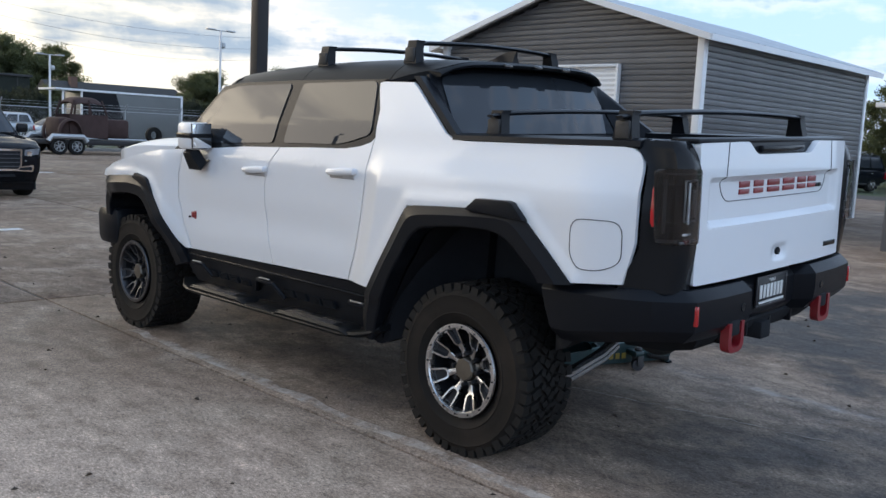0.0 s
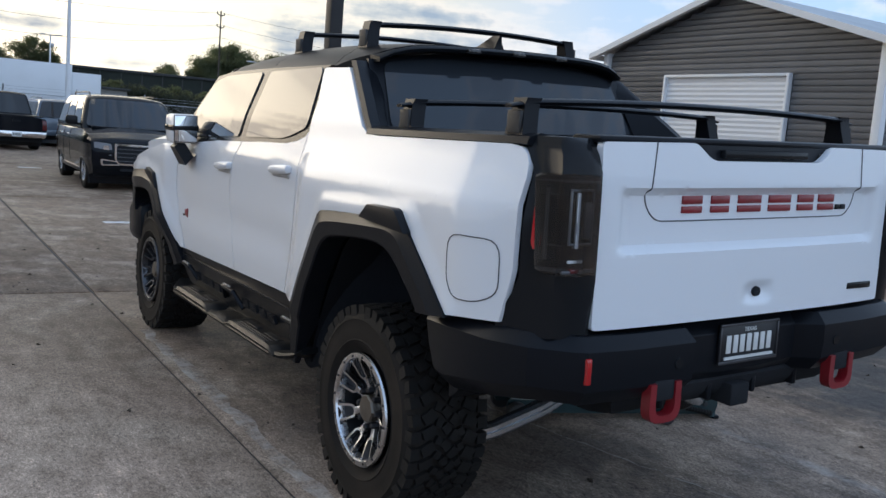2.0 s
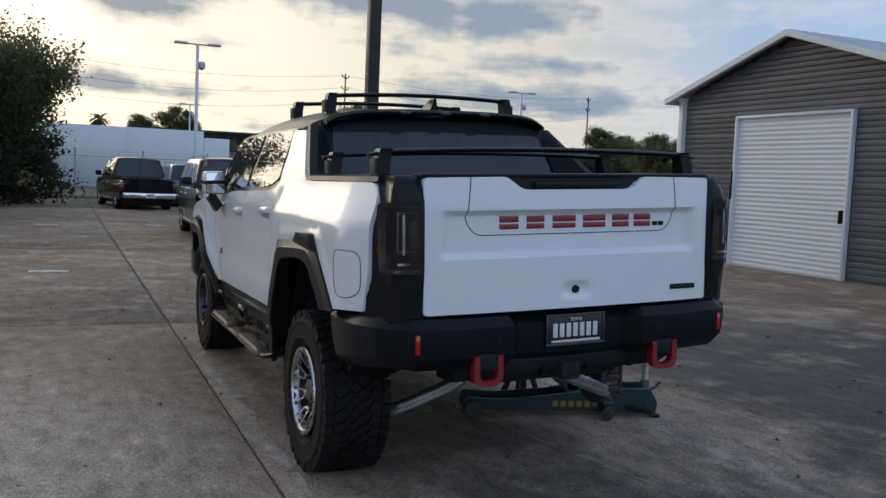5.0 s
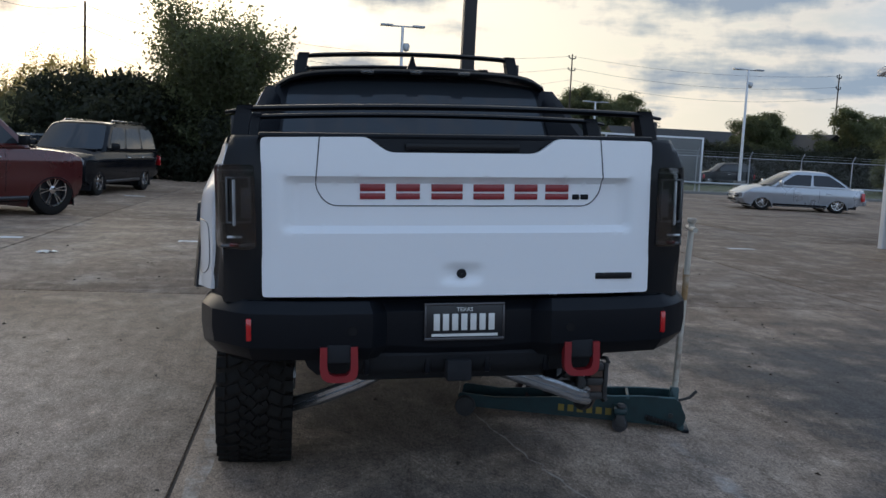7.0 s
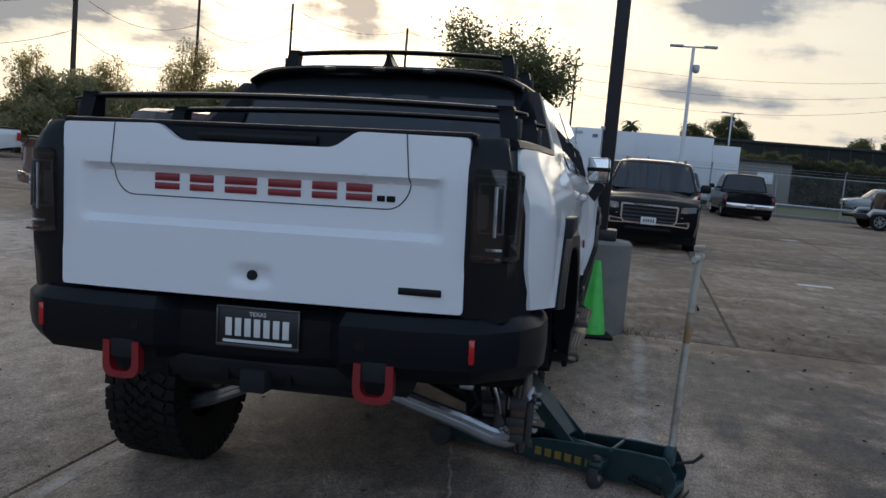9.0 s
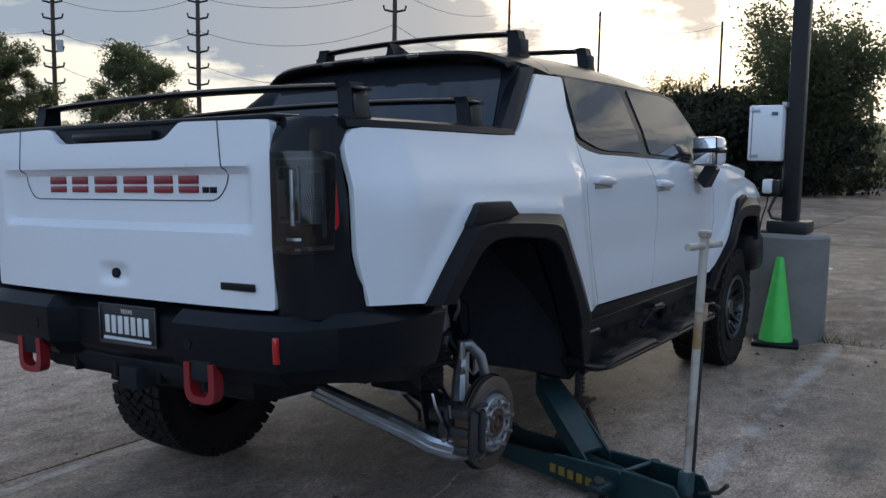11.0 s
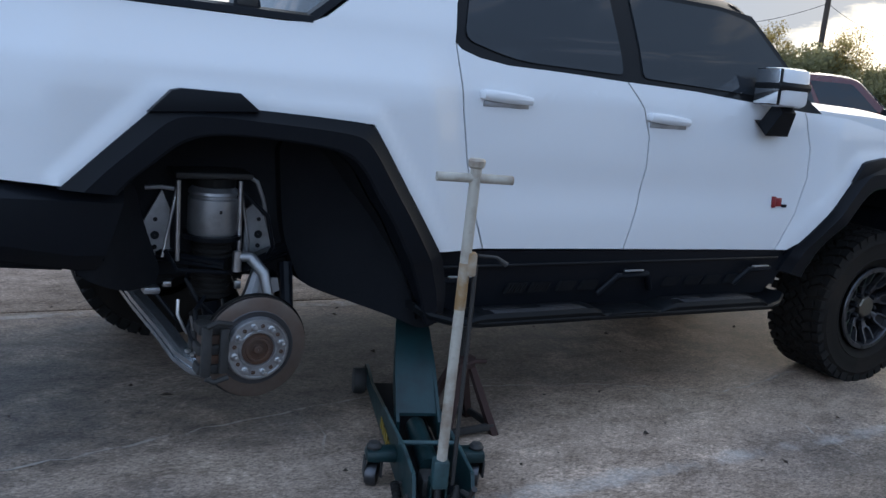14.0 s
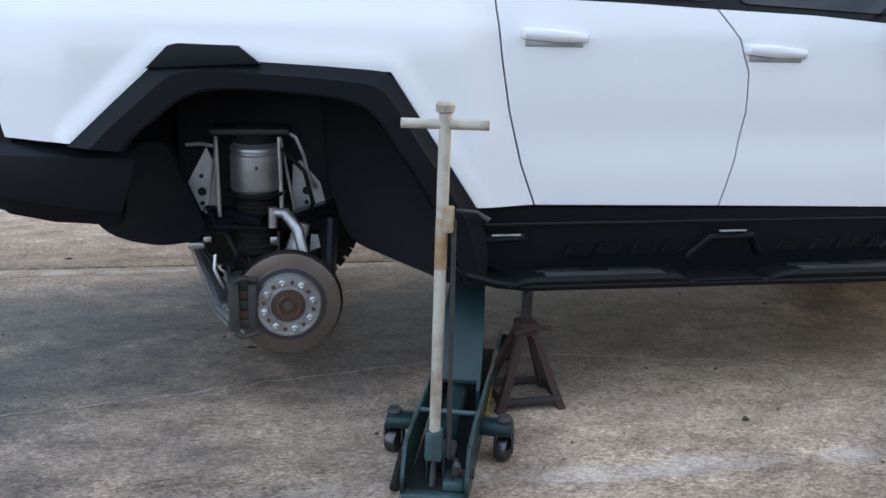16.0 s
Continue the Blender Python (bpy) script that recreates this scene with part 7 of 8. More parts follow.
# ---- bed cover, rails, cross bars ----
body_part("bed_cover", sheet(bmesh.new(), rounded([(-0.81, -1.12), (0.81, -1.12), (0.80, 0.30), (-0.80, 0.30)], 0.03), lambda x, y: Vector((x, y, 1.592 - 0.01 * (x / 0.8) ** 2)), (0, 0, -0.03), 0.3), BLACK_TRIM, None, "black flat bed cover")
for s in (-1, 1):
    bm = bmesh.new()
    loft(bm, [[(s * (side_x(y, 1.59) + 0.004), y, 1.583 + e), (s * (side_x(y, 1.59) - 0.004), y, 1.606 + e), (s * (side_x(y, 1.59) - 0.05), y, 1.618 + e), (s * 0.80, y, 1.612 + e), (s * 0.80, y, 1.56)] for y, e in ((-0.94, 0.012), (-0.6, 0.008), (-0.2, 0.004), (0.10, 0.0))])
    body_part("bed_rail", bm, BLACK_TRIM, None, "black bed rail cap")
body_part("gate_cap", boxed((-0.76, -1.135, 1.612), (0.76, -1.0, 1.634), 0.01), BLACK_TRIM)


def cross_bar(y, half, foot_z, bar_z, foot_x):
    bm, rings = bmesh.new(), []
    for i in range(17):
        x = -half + 2 * half * i / 16
        z = bar_z - 0.022 * (x / half) ** 2 - (0.010 if abs(i - 8) == 8 else 0)
        c = 0.55 if abs(i - 8) == 8 else 1.0
        rings.append([(x, y + 0.04 * math.cos(a) * c, z + 0.013 * math.sin(a) * c) for a in (k * math.pi / 5 for k in range(10))])
    bar = body_part("cross_bar", loft(bm, rings), BLACK_TRIM, None, "black load bar")
    for s in (-1, 1):
        bm = bmesh.new()
        loft(bm, [[(s * (foot_x + o + dx), y + dy, z) for dx, dy in ((-0.03, -w), (0.03, -w), (0.03, w), (-0.03, w))] for z, o, w in ((foot_z, 0.015, 0.050), (foot_z + 0.02, 0.012, 0.047), (bar_z - 0.05, 0.002, 0.036), (bar_z - 0.02, -0.004, 0.034), (bar_z - 0.004, -0.010, 0.036))])
        ft = part("foot", bm, BLACK_TRIM, bar)
        part("foot_cover", boxed((s * (foot_x + 0.04) - 0.008, y - 0.036, foot_z + 0.01), (s * (foot_x + 0.04) + 0.008, y + 0.036, bar_z - 0.045), 0.006), IRON, ft, "grey foot cover")
    return bar


cross_bar(-0.84, 0.90, 1.614, 1.745, 0.83)
cross_bar(-0.12, 0.90, 1.605, 1.735, 0.83)
cross_bar(0.72, 0.62, 1.975, 2.108, 0.60)
cross_bar(1.50, 0.62, 1.975, 2.10, 0.60)


# ---- wheels ----
R_RIM = 0.236
tyre_bm = lathe(bmesh.new(), [(R_RIM - 0.01, -0.29), (R_RIM + 0.03, -0.315), (0.33, -0.335), (0.395, -0.325), (0.415, -0.30), (0.419, -0.16), (0.415, -0.02), (0.398, 0.002), (0.378, 0.010), (0.372, 0.014), (0.366, 0.011), (0.33, 0.016), (0.290, 0.012), (0.286, 0.015), (0.280, 0.011), (R_RIM + 0.03, 0.002), (R_RIM - 0.005, -0.02)], 64)
tyre_mesh = to_mesh("tyre", tyre_bm, SIDEWALL)
bm = bmesh.new()
rng = random.Random(8)
LUGS = 42
for k in range(LUGS):
    a = 2 * math.pi * k / LUGS
    deep = 0.010 if k % 2 else 0.0   # shoulder lugs in a long-short row
    for x0, x1, r0, r1, w, off, tw in ((-0.034, 0.008 - deep * 0.4, 0.366 + deep, 0.430, 0.040, 0, 0), (-0.335, -0.292, 0.375, 0.430, 0.040, 0.5, 0),
                                       (-0.098, -0.042, 0.40, 0.433, 0.036, 0.20, 24), (-0.285, -0.228, 0.40, 0.433, 0.036, 0.65, -24),
                                       (-0.128, -0.100, 0.40, 0.434, 0.026, 0.72, -30), (-0.226, -0.200, 0.40, 0.434, 0.026, 0.12, 30),
                                       (-0.162, -0.131, 0.40, 0.434, 0.036, 0.32, 38), (-0.197, -0.166, 0.40, 0.434, 0.036, 0.86, -38)):
        rot = Matrix.Rotation(a + (off + rng.uniform(-0.06, 0.06)) * 2 * math.pi / LUGS, 4, "X")
        spin = Matrix.Translation(((x0 + x1) / 2, 0, 0)) @ Matrix.Rotation(radians(tw + rng.uniform(-6, 6)), 4, "Z") @ Matrix.Translation((-(x0 + x1) / 2, 0, 0))
        c = w * (0.52 + 0.12 * rng.random())
        box(bm, (x0, -c, r0), (x1, c, r1), 0.0, rot @ spin)
tread_mesh = to_mesh("tread", bm, RUBBER)


def face_x(r):
    return -0.046 + 0.052 * smoothstep(0.08, 0.215, r)


# bolted outer ring, eight machined loops closed towards the hub, dark spokes under them
bm = lathe(bmesh.new(), [(R_RIM - 0.004, -0.004), (R_RIM, 0.004), (R_RIM - 0.004, 0.012), (R_RIM - 0.024, 0.012), (R_RIM - 0.029, 0.004), (R_RIM - 0.032, -0.03)], 64)
for k in range(8):
    rot = Matrix.Rotation(2 * math.pi * (k + 0.5) / 8, 4, "X")
    loop = rounded([(-0.027, 0.118), (0.027, 0.118), (0.041, 0.215), (-0.041, 0.215)], [0.024, 0.024, 0.006, 0.006], 4)
    inner = inset(loop, 0.0095)
    rings = [[rot @ Vector((face_x(a[1]) - 0.026, *a)), rot @ Vector((face_x(a[1]), *a)), rot @ Vector((face_x(b[1]) - 0.001, *b)), rot @ Vector((face_x(b[1]) - 0.030, *b))] for a, b in zip(loop, inner)]
    loft(bm, rings + rings[:1], True, False)
    # the machined stem from the loop to the hub
    loft(bm, [[rot @ Vector((face_x(r) + dx, w * e, r)) for dx, e in ((-0.022, -1.15), (-0.003, -1.0), (-0.001, -0.8), (-0.001, 0.8), (-0.003, 1.0), (-0.022, 1.15))] for r, w in ((0.062, 0.015), (0.092, 0.013), (0.122, 0.017))])
    # small webs where the loop meets the ring
    for e in (-1, 1):
        loft(bm, [[rot @ Vector((0.004 + dx, e * y, r)) for dx in (-0.02, 0.0) for y in ((0.036, 0.052) if dx else (0.052, 0.036))] for r in (0.196, 0.212)])
rim_mesh = to_mesh("rim_face", bm, ALLOY)
# front rims repeat the rear ones in darker grey, their shade put into the colour
rim_front_shaded = rim_mesh.copy()
rim_front_shaded.materials[0] = ALLOY_GREY
bm = lathe(bmesh.new(), [(R_RIM - 0.012, -0.01), (R_RIM - 0.03, -0.06), (R_RIM - 0.03, -0.26)], 40)
lathe(bm, [(R_RIM - 0.03, -0.125), (0.10, -0.105), (0.001, -0.10)], 40)
for k in range(8):
    rot = Matrix.Rotation(2 * math.pi * (k + 0.5) / 8, 4, "X")
    loft(bm, [[rot @ Vector((x - 0.035, -w * 1.3, r)), rot @ Vector((x, -w, r)), rot @ Vector((x, w, r)), rot @ Vector((x - 0.035, w * 1.3, r))] for r, x, w in ((0.05, -0.066, 0.018), (0.12, -0.056, 0.017), (0.205, -0.028, 0.026))])
barrel_mesh = to_mesh("rim_barrel", bm, ALLOY_DARK)
cap_mesh = to_mesh("hub_cap", lathe(bmesh.new(), [(0.060, -0.07), (0.060, -0.030), (0.054, -0.022), (0.001, -0.020)], 8), BRONZE_CAP, 20)
bolt_mesh = to_mesh("rim_bolt", lathe(bmesh.new(), [(0.0055, 0.010), (0.0055, 0.0145), (0.001, 0.015)], 8), ALLOY_DARK)
nut_mesh = to_mesh("wheel_nut", lathe(bmesh.new(), [(0.014, -0.07), (0.014, -0.032), (0.010, -0.024), (0.001, -0.024)], 6), ALLOY_DARK)
for s, x, y in ((-1, -0.945, -0.05), (-1, -0.925, 3.40), (1, 0.955, 3.45)):
    wh = new("wheel")
    wh.parent = truck
    wh.matrix_basis = pose(x, y, 0.424, 37 * y, 0, 0 if s > 0 else 180)
    for nm, me in (("tyre", tyre_mesh), ("tread", tread_mesh), ("rim_face", rim_mesh if y < 1 else rim_front_shaded), ("rim_barrel", barrel_mesh), ("hub_cap", cap_mesh)):
        o = new(nm, me)
        o.parent = wh
    for k in range(16):
        o = new("rim_bolt", bolt_mesh)
        o.parent = wh
        a = 2 * math.pi * k / 16
        o.location = (0, (R_RIM - 0.016) * math.cos(a), (R_RIM - 0.016) * math.sin(a))
    for k in range(8):
        o = new("wheel_nut", nut_mesh)
        o.parent = wh
        a = 2 * math.pi * k / 8 + math.pi / 2
        o.location = (0, 0.078 * math.cos(a), 0.078 * math.sin(a))


# ---- bare right rear suspension ----
HUB = Vector((0.925, -0.040, 0.440))
disc = part("brake_disc", lathe(bmesh.new(), [(0.115, -0.005), (0.119, 0.0), (0.185, 0.0), (0.190, -0.003), (0.190, -0.03), (0.10, -0.03)], 56, "x", Matrix.Translation(HUB)), DISC, truck, "rust-tinted brake disc")
part("disc_inner_band", lathe(bmesh.new(), [(0.112, 0.0015), (0.138, 0.0015), (0.140, 0.0)], 48, "x", Matrix.Translation(HUB)), ALLOY_GREY, disc, "blue-grey worn inner band")
part("disc_groove", lathe(bmesh.new(), [(0.1895, -0.011), (0.1905, -0.013), (0.1905, -0.020), (0.1895, -0.022)], 48, "x", Matrix.Translation(HUB)), BLACK_DEEP, disc)
bm = lathe(bmesh.new(), [(0.120, -0.002), (0.119, 0.016), (0.113, 0.024), (0.106, 0.024), (0.104, 0.021), (0.074, 0.021), (0.070, 0.026), (0.064, 0.026), (0.060, 0.016)], 40, "x", Matrix.Translation(HUB))
hub = part("wheel_hub", bm, HUB_STEEL, truck, "bare mottled steel hub flange")
part("hub_centre", lathe(bmesh.new(), [(0.062, 0.010), (0.060, 0.018), (0.048, 0.020), (0.044, 0.030), (0.036, 0.030), (0.034, 0.018), (0.020, 0.019), (0.016, 0.030), (0.010, 0.032), (0.001, 0.030)], 28, "x", Matrix.Translation(HUB)), HUB_RUST, hub, "rusty hub centre")
for k in range(8):
    a = 2 * math.pi * (k + 0.3) / 8
    part("wheel_stud", lathe(bmesh.new(), [(0.013, 0.021), (0.013, 0.026), (0.0085, 0.028), (0.0085, 0.052), (0.001, 0.054)], 8, "x", Matrix.Translation(HUB + Vector((0, 0.089 * math.cos(a), 0.089 * math.sin(a))))), STEEL, hub)
    a += math.pi / 8
    part("flange_hole", lathe(bmesh.new(), [(0.008, 0.0215), (0.008, 0.0225), (0.001, 0.0225)], 10, "x", Matrix.Translation(HUB + Vector((0, 0.089 * math.cos(a), 0.089 * math.sin(a))))), HUB_RUST, hub)
# caliper: a cast bridge over the disc's edge, with two openings and a carrier behind it
cal = part("brake_caliper", boxed((0.80, -0.262, 0.352), (0.850, -0.150, 0.540), 0.012), IRON, truck, "dusty cast brake caliper")
for z in (0.372, 0.445, 0.520):
    part("caliper_bridge", boxed((0.852, -0.258, z - 0.020), (0.938, -0.150, z + 0.020), 0.010), IRON, cal)
part("outer_rail", boxed((0.940, -0.250, 0.352), (0.966, -0.212, 0.540), 0.010), IRON, cal)
part("outer_rail", boxed((0.940, -0.184, 0.360), (0.964, -0.150, 0.532), 0.010), IRON, cal)
for z in (0.408, 0.483):
    part("brake_pad", boxed((0.862, -0.246, z - 0.017), (0.936, -0.165, z + 0.017), 0.004), HUB_RUST, cal, "worn brake pad in its slot")
    part("caliper_piston", tube(bmesh.new(), [(0.740, -0.205, z), (0.80, -0.205, z)], 0.030, 14), IRON, cal)
part("carrier", tube(bmesh.new(), [(0.955, -0.150, 0.345), (0.966, -0.205, 0.335), (0.966, -0.232, 0.350)], 0.010, 8), IRON, cal)
part("carrier", tube(bmesh.new(), [(0.955, -0.145, 0.545), (0.966, -0.20, 0.557), (0.966, -0.235, 0.540)], 0.010, 8), IRON, cal)
part("bleed_screw", tube(bmesh.new(), [(0.86, -0.255, 0.50), (0.86, -0.268, 0.555)], 0.005, 6), STEEL, cal)
for z in (0.362, 0.532):
    part("guide_pin", tube(bmesh.new(), [(0.760, -0.240, z), (0.830, -0.240, z)], 0.011, 10), RUBBER, cal, "rubber-booted guide pin")
bm = bmesh.new()
tube(bm, [(0.80, -0.045, 0.432), (0.70, -0.045, 0.432)], [0.10, 0.075], 18)
tube(bm, [(0.78, -0.06, 0.50), (0.75, -0.01, 0.60), (0.74, 0.02, 0.70)], [0.04, 0.035, 0.03], 10)
part("knuckle", bm, ALUMINIUM, truck, "cast aluminium knuckle")
bm = bmesh.new()
tube(bm, [(0.86, 0.02, 0.60), (0.84, -0.0, 0.70), (0.81, -0.045, 0.755), (0.80, -0.085, 0.755)], [0.019, 0.022, 0.022, 0.018], 12)
part("upper_arm_link", bm, ALUMINIUM, truck, "pale aluminium upper link")
part("ball_joint", tube(bmesh.new(), [(0.80, -0.09, 0.70), (0.80, -0.09, 0.775)], 0.018, 12), STEEL, truck)

def beam(points, width, height):
    """A squared hollow-section arm with eased edges and a pressed groove along its faces."""
    pts, rings = [Vector(p) for p in points], []
    for i, p in enumerate(pts):
        d = (pts[min(i + 1, len(pts) - 1)] - pts[max(i - 1, 0)]).normalized()
        e = d.cross(Vector((0, 0, 1))).normalized()
        n = e.cross(d)
        w, h = width[i] / 2, height[i] / 2
        rings.append([p + e * (u * w) + n * (v * h) for u, v in ((-1, -0.6), (-1, -0.12), (-0.86, 0), (-1, 0.12), (-1, 0.6), (-0.6, 1), (0.6, 1), (1, 0.6), (1, 0.12), (0.86, 0), (1, -0.12), (1, -0.6), (0.6, -1), (-0.6, -1))])
    return loft(bmesh.new(), rings)


part("lower_arm", beam([(0.90, -0.02, 0.348), (0.89, -0.12, 0.346), (0.878, -0.19, 0.352), (0.850, -0.238, 0.362), (0.785, -0.276, 0.385), (0.66, -0.315, 0.438), (0.48, -0.372, 0.502), (0.30, -0.420, 0.565)], (0.052, 0.060, 0.066, 0.068, 0.068, 0.066, 0.064, 0.060), (0.052, 0.060, 0.070, 0.073, 0.073, 0.071, 0.068, 0.064)), POLISHED, truck, "long pale aluminium lower control arm", 30)
part("lower_arm", beam([(-0.76, -0.12, 0.31), (-0.64, -0.25, 0.315), (-0.48, -0.36, 0.39), (-0.30, -0.43, 0.485), (-0.20, -0.44, 0.54)], (0.06,) * 5, (0.068, 0.068, 0.066, 0.064, 0.06)), POLISHED, truck, "pale aluminium lower control arm", 30)
part("arm_bush", tube(bmesh.new(), [(0.905, -0.06, 0.348), (0.905, 0.01, 0.348)], 0.034, 16), STEEL, truck)
for p in ((0.862, -0.255, 0.404), (0.84, -0.268, 0.412), (0.856, -0.240, 0.409)):
    part("arm_bolt", lathe(bmesh.new(), [(0.011, 0.0), (0.011, 0.010), (0.006, 0.012), (0.001, 0.012)], 6, "z", pose(*p)), STEEL, truck)
part("knuckle", tube(bmesh.new(), [(-0.82, -0.05, 0.424), (-0.60, -0.05, 0.424)], [0.11, 0.08], 18), ALUMINIUM, truck)
spring = part("air_spring", lathe(bmesh.new(), [(0.001, 0.712), (0.086, 0.716), (0.093, 0.730), (0.093, 0.856), (0.087, 0.862), (0.087, 0.868), (0.093, 0.874), (0.092, 0.884), (0.078, 0.900), (0.074, 0.905), (0.001, 0.906)], 36, "z", pose(0.66, -0.15, 0.095)), ALUMINIUM, truck, "brushed aluminium air spring canister")
part("spring_label", boxed((0.752, -0.150, 0.905), (0.7545, -0.140, 0.917)), PLATE_DARK, spring)
part("spring_cap", lathe(bmesh.new(), [(0.070, 0.99), (0.082, 1.0), (0.082, 1.03), (0.05, 1.045), (0.001, 1.045)], 28, "z", pose(0.66, -0.15, 0)), RUBBER, spring, "black rubber cap over the canister")
bm = bmesh.new()
prof = []
for k in range(11):
    z = 0.555 + k * 0.0215
    prof += [(0.070, z), (0.077, z + 0.006), (0.077, z + 0.011), (0.070, z + 0.017)]
lathe(bm, prof, 28, "z", pose(0.665, -0.15, 0.02))
part("spring_bellows", bm, RUBBER, truck, "black ribbed rubber bellows", 20)
part("spring_seat", lathe(bmesh.new(), [(0.001, 0.70), (0.11, 0.705), (0.11, 0.72), (0.001, 0.725)], 28, "z", pose(0.66, -0.15, 0.095)), BLACK_TRIM, truck)
part("damper", tube(bmesh.new(), [(0.68, -0.15, 0.56), (0.70, -0.12, 0.36)], 0.038, 14), BLACK_TRIM, truck)
for y in (-0.285, -0.055):
    part("bracket_post", tube(bmesh.new(), [(0.70, y, 0.72), (0.70, y - 0.005, 1.02)], 0.009, 8), STEEL, truck)
    part("bracket_post", tube(bmesh.new(), [(0.68, y + (0.05 if y > -0.2 else -0.05), 0.73), (0.68, y, 1.01)], 0.006, 8), STEEL, truck)
for y0, sg in ((-0.33, -1), (0.02, 1)):
    bm = bmesh.new()
    pts = [(0.62, y0, 0.97 if sg < 0 else 0.92), (0.62, y0 + sg * 0.075, 0.83), (0.62, y0 + sg * 0.10, 0.725), (0.62, y0 - sg * 0.035, 0.725), (0.62, y0 - sg * 0.03, 0.90)]
    a = [bm.verts.new(p) for p in pts]
    b = [bm.verts.new((p[0] - 0.012, p[1], p[2])) for p in pts]
    bm.faces.new(a)
    bm.faces.new(b[::-1])
    for i in range(5):
        bm.faces.new((a[i], a[(i + 1) % 5], b[(i + 1) % 5], b[i]))
    br = part("frame_bracket", bm, ALUMINIUM, truck, "punched pale frame bracket")
    for dz, r in ((0.80, 0.016), (0.86, 0.008), (0.755, 0.009)):
        part("bracket_hole", lathe(bmesh.new(), [(r, 0.0), (r, 0.003), (0.001, 0.003)], 14, "x", pose(0.62, y0 + sg * 0.022, dz)), BLACK_DEEP, br)
part("crossmember", boxed((0.40, -0.42, 0.655), (0.57, 0.10, 0.70), 0.02), BLACK_TRIM, truck)
part("top_mount", boxed((0.56, -0.31, 1.03), (0.74, -0.02, 1.055), 0.012), IRON, truck)
for i, pts in enumerate(([(0.72, -0.05, 0.98), (0.76, 0.03, 0.90), (0.75, 0.06, 0.78), (0.70, 0.05, 0.72)], [(0.80, -0.22, 0.58), (0.83, -0.27, 0.50), (0.86, -0.24, 0.42)], [(0.70, -0.33, 0.76), (0.76, -0.30, 0.70), (0.78, -0.12, 0.69), (0.72, 0.0, 0.70)], [(0.78, -0.20, 0.60), (0.85, -0.25, 0.57), (0.87, -0.24, 0.47)], [(0.60, -0.36, 0.66), (0.70, -0.36, 0.60), (0.74, -0.30, 0.52), (0.70, -0.24, 0.46)], [(0.62, 0.02, 0.68), (0.70, 0.08, 0.60), (0.72, 0.09, 0.48)], [(0.66, -0.22, 0.70), (0.74, -0.26, 0.66), (0.77, -0.22, 0.58), (0.78, -0.16, 0.52)])):
    smooth_pts = []
    for a, b in zip(pts, pts[1:]):
        smooth_pts += [tuple(Vector(a).lerp(Vector(b), u / 4)) for u in range(4)]
    part("brake_hose", tube(bmesh.new(), smooth_pts + [pts[-1]], 0.008, 8), BLACK_TRIM, truck, "black brake hose" if i == 0 else "")
# bent hoop, mounting eyes and clutter round the spring
part("mount_hoop", tube(bmesh.new(), [(0.70, -0.04, 1.045), (0.71, 0.0, 1.02), (0.70, 0.03, 0.95), (0.70, 0.045, 0.88), (0.66, 0.075, 0.82)], 0.008, 8), ALUMINIUM, truck, "pale bent hoop")
part("mount_hoop", tube(bmesh.new(), [(0.66, -0.40, 0.985), (0.67, -0.345, 0.99), (0.68, -0.30, 0.985)], 0.008, 8), ALUMINIUM, truck)
part("upper_arm", beam([(0.78, -0.06, 0.715), (0.70, 0.03, 0.725), (0.62, 0.14, 0.735), (0.50, 0.24, 0.735)], (0.05, 0.06, 0.065, 0.06), (0.04, 0.045, 0.05, 0.05)), BLACK_TRIM, truck, "black upper control arm", 30)
part("upper_arm", beam([(0.76, -0.12, 0.715), (0.66, -0.26, 0.72), (0.55, -0.38, 0.725)], (0.05, 0.06, 0.06), (0.04, 0.045, 0.05)), BLACK_TRIM, truck, "", 30)
part("arm_bush", lathe(bmesh.new(), [(0.012, -0.03), (0.032, -0.03), (0.032, 0.03), (0.012, 0.03)], 16, "x", pose(0.62, 0.20, 0.745, 0, 0, 40)), ALUMINIUM, truck)
part("link_tab", prism(bmesh.new(), [(0.045, 0.60), (0.085, 0.615), (0.075, 0.665), (0.05, 0.665)], 0.775, 0.785), ALUMINIUM, truck, "pale drilled tab")
part("height_sensor", boxed((0.66, -0.405, 0.60), (0.72, -0.345, 0.625), 0.006), ALUMINIUM, truck)
part("height_sensor", boxed((0.60, -0.44, 0.625), (0.70, -0.38, 0.675), 0.010), BLACK_TRIM, truck)
part("bleed_line", tube(bmesh.new(), [(0.80, -0.30, 0.60), (0.82, -0.305, 0.55), (0.83, -0.285, 0.505), (0.83, -0.27, 0.48)], 0.006, 8), STEEL, truck)
part("cable_clip", boxed((0.735, -0.345, 0.635), (0.755, -0.315, 0.655), 0.004), STEEL, truck)
part("cable_clip", boxed((0.80, -0.10, 0.635), (0.815, -0.075, 0.665), 0.004), STEEL, truck)
part("toe_link", tube(bmesh.new(), [(0.84, 0.09, 0.50), (0.66, 0.12, 0.60), (0.48, 0.13, 0.66)], 0.019, 10), BLACK_TRIM, truck)
part("splash_shield", lathe(bmesh.new(), [(0.08, -0.05), (0.195, -0.046), (0.20, -0.03)], 36, "x", Matrix.Translation(HUB)), IRON, truck, "dark brake splash shield")
part("half_shaft", tube(bmesh.new(), [(0.78, -0.045, 0.44), (0.35, -0.03, 0.58)], [0.045, 0.04], 14), BLACK_TRIM, truck)
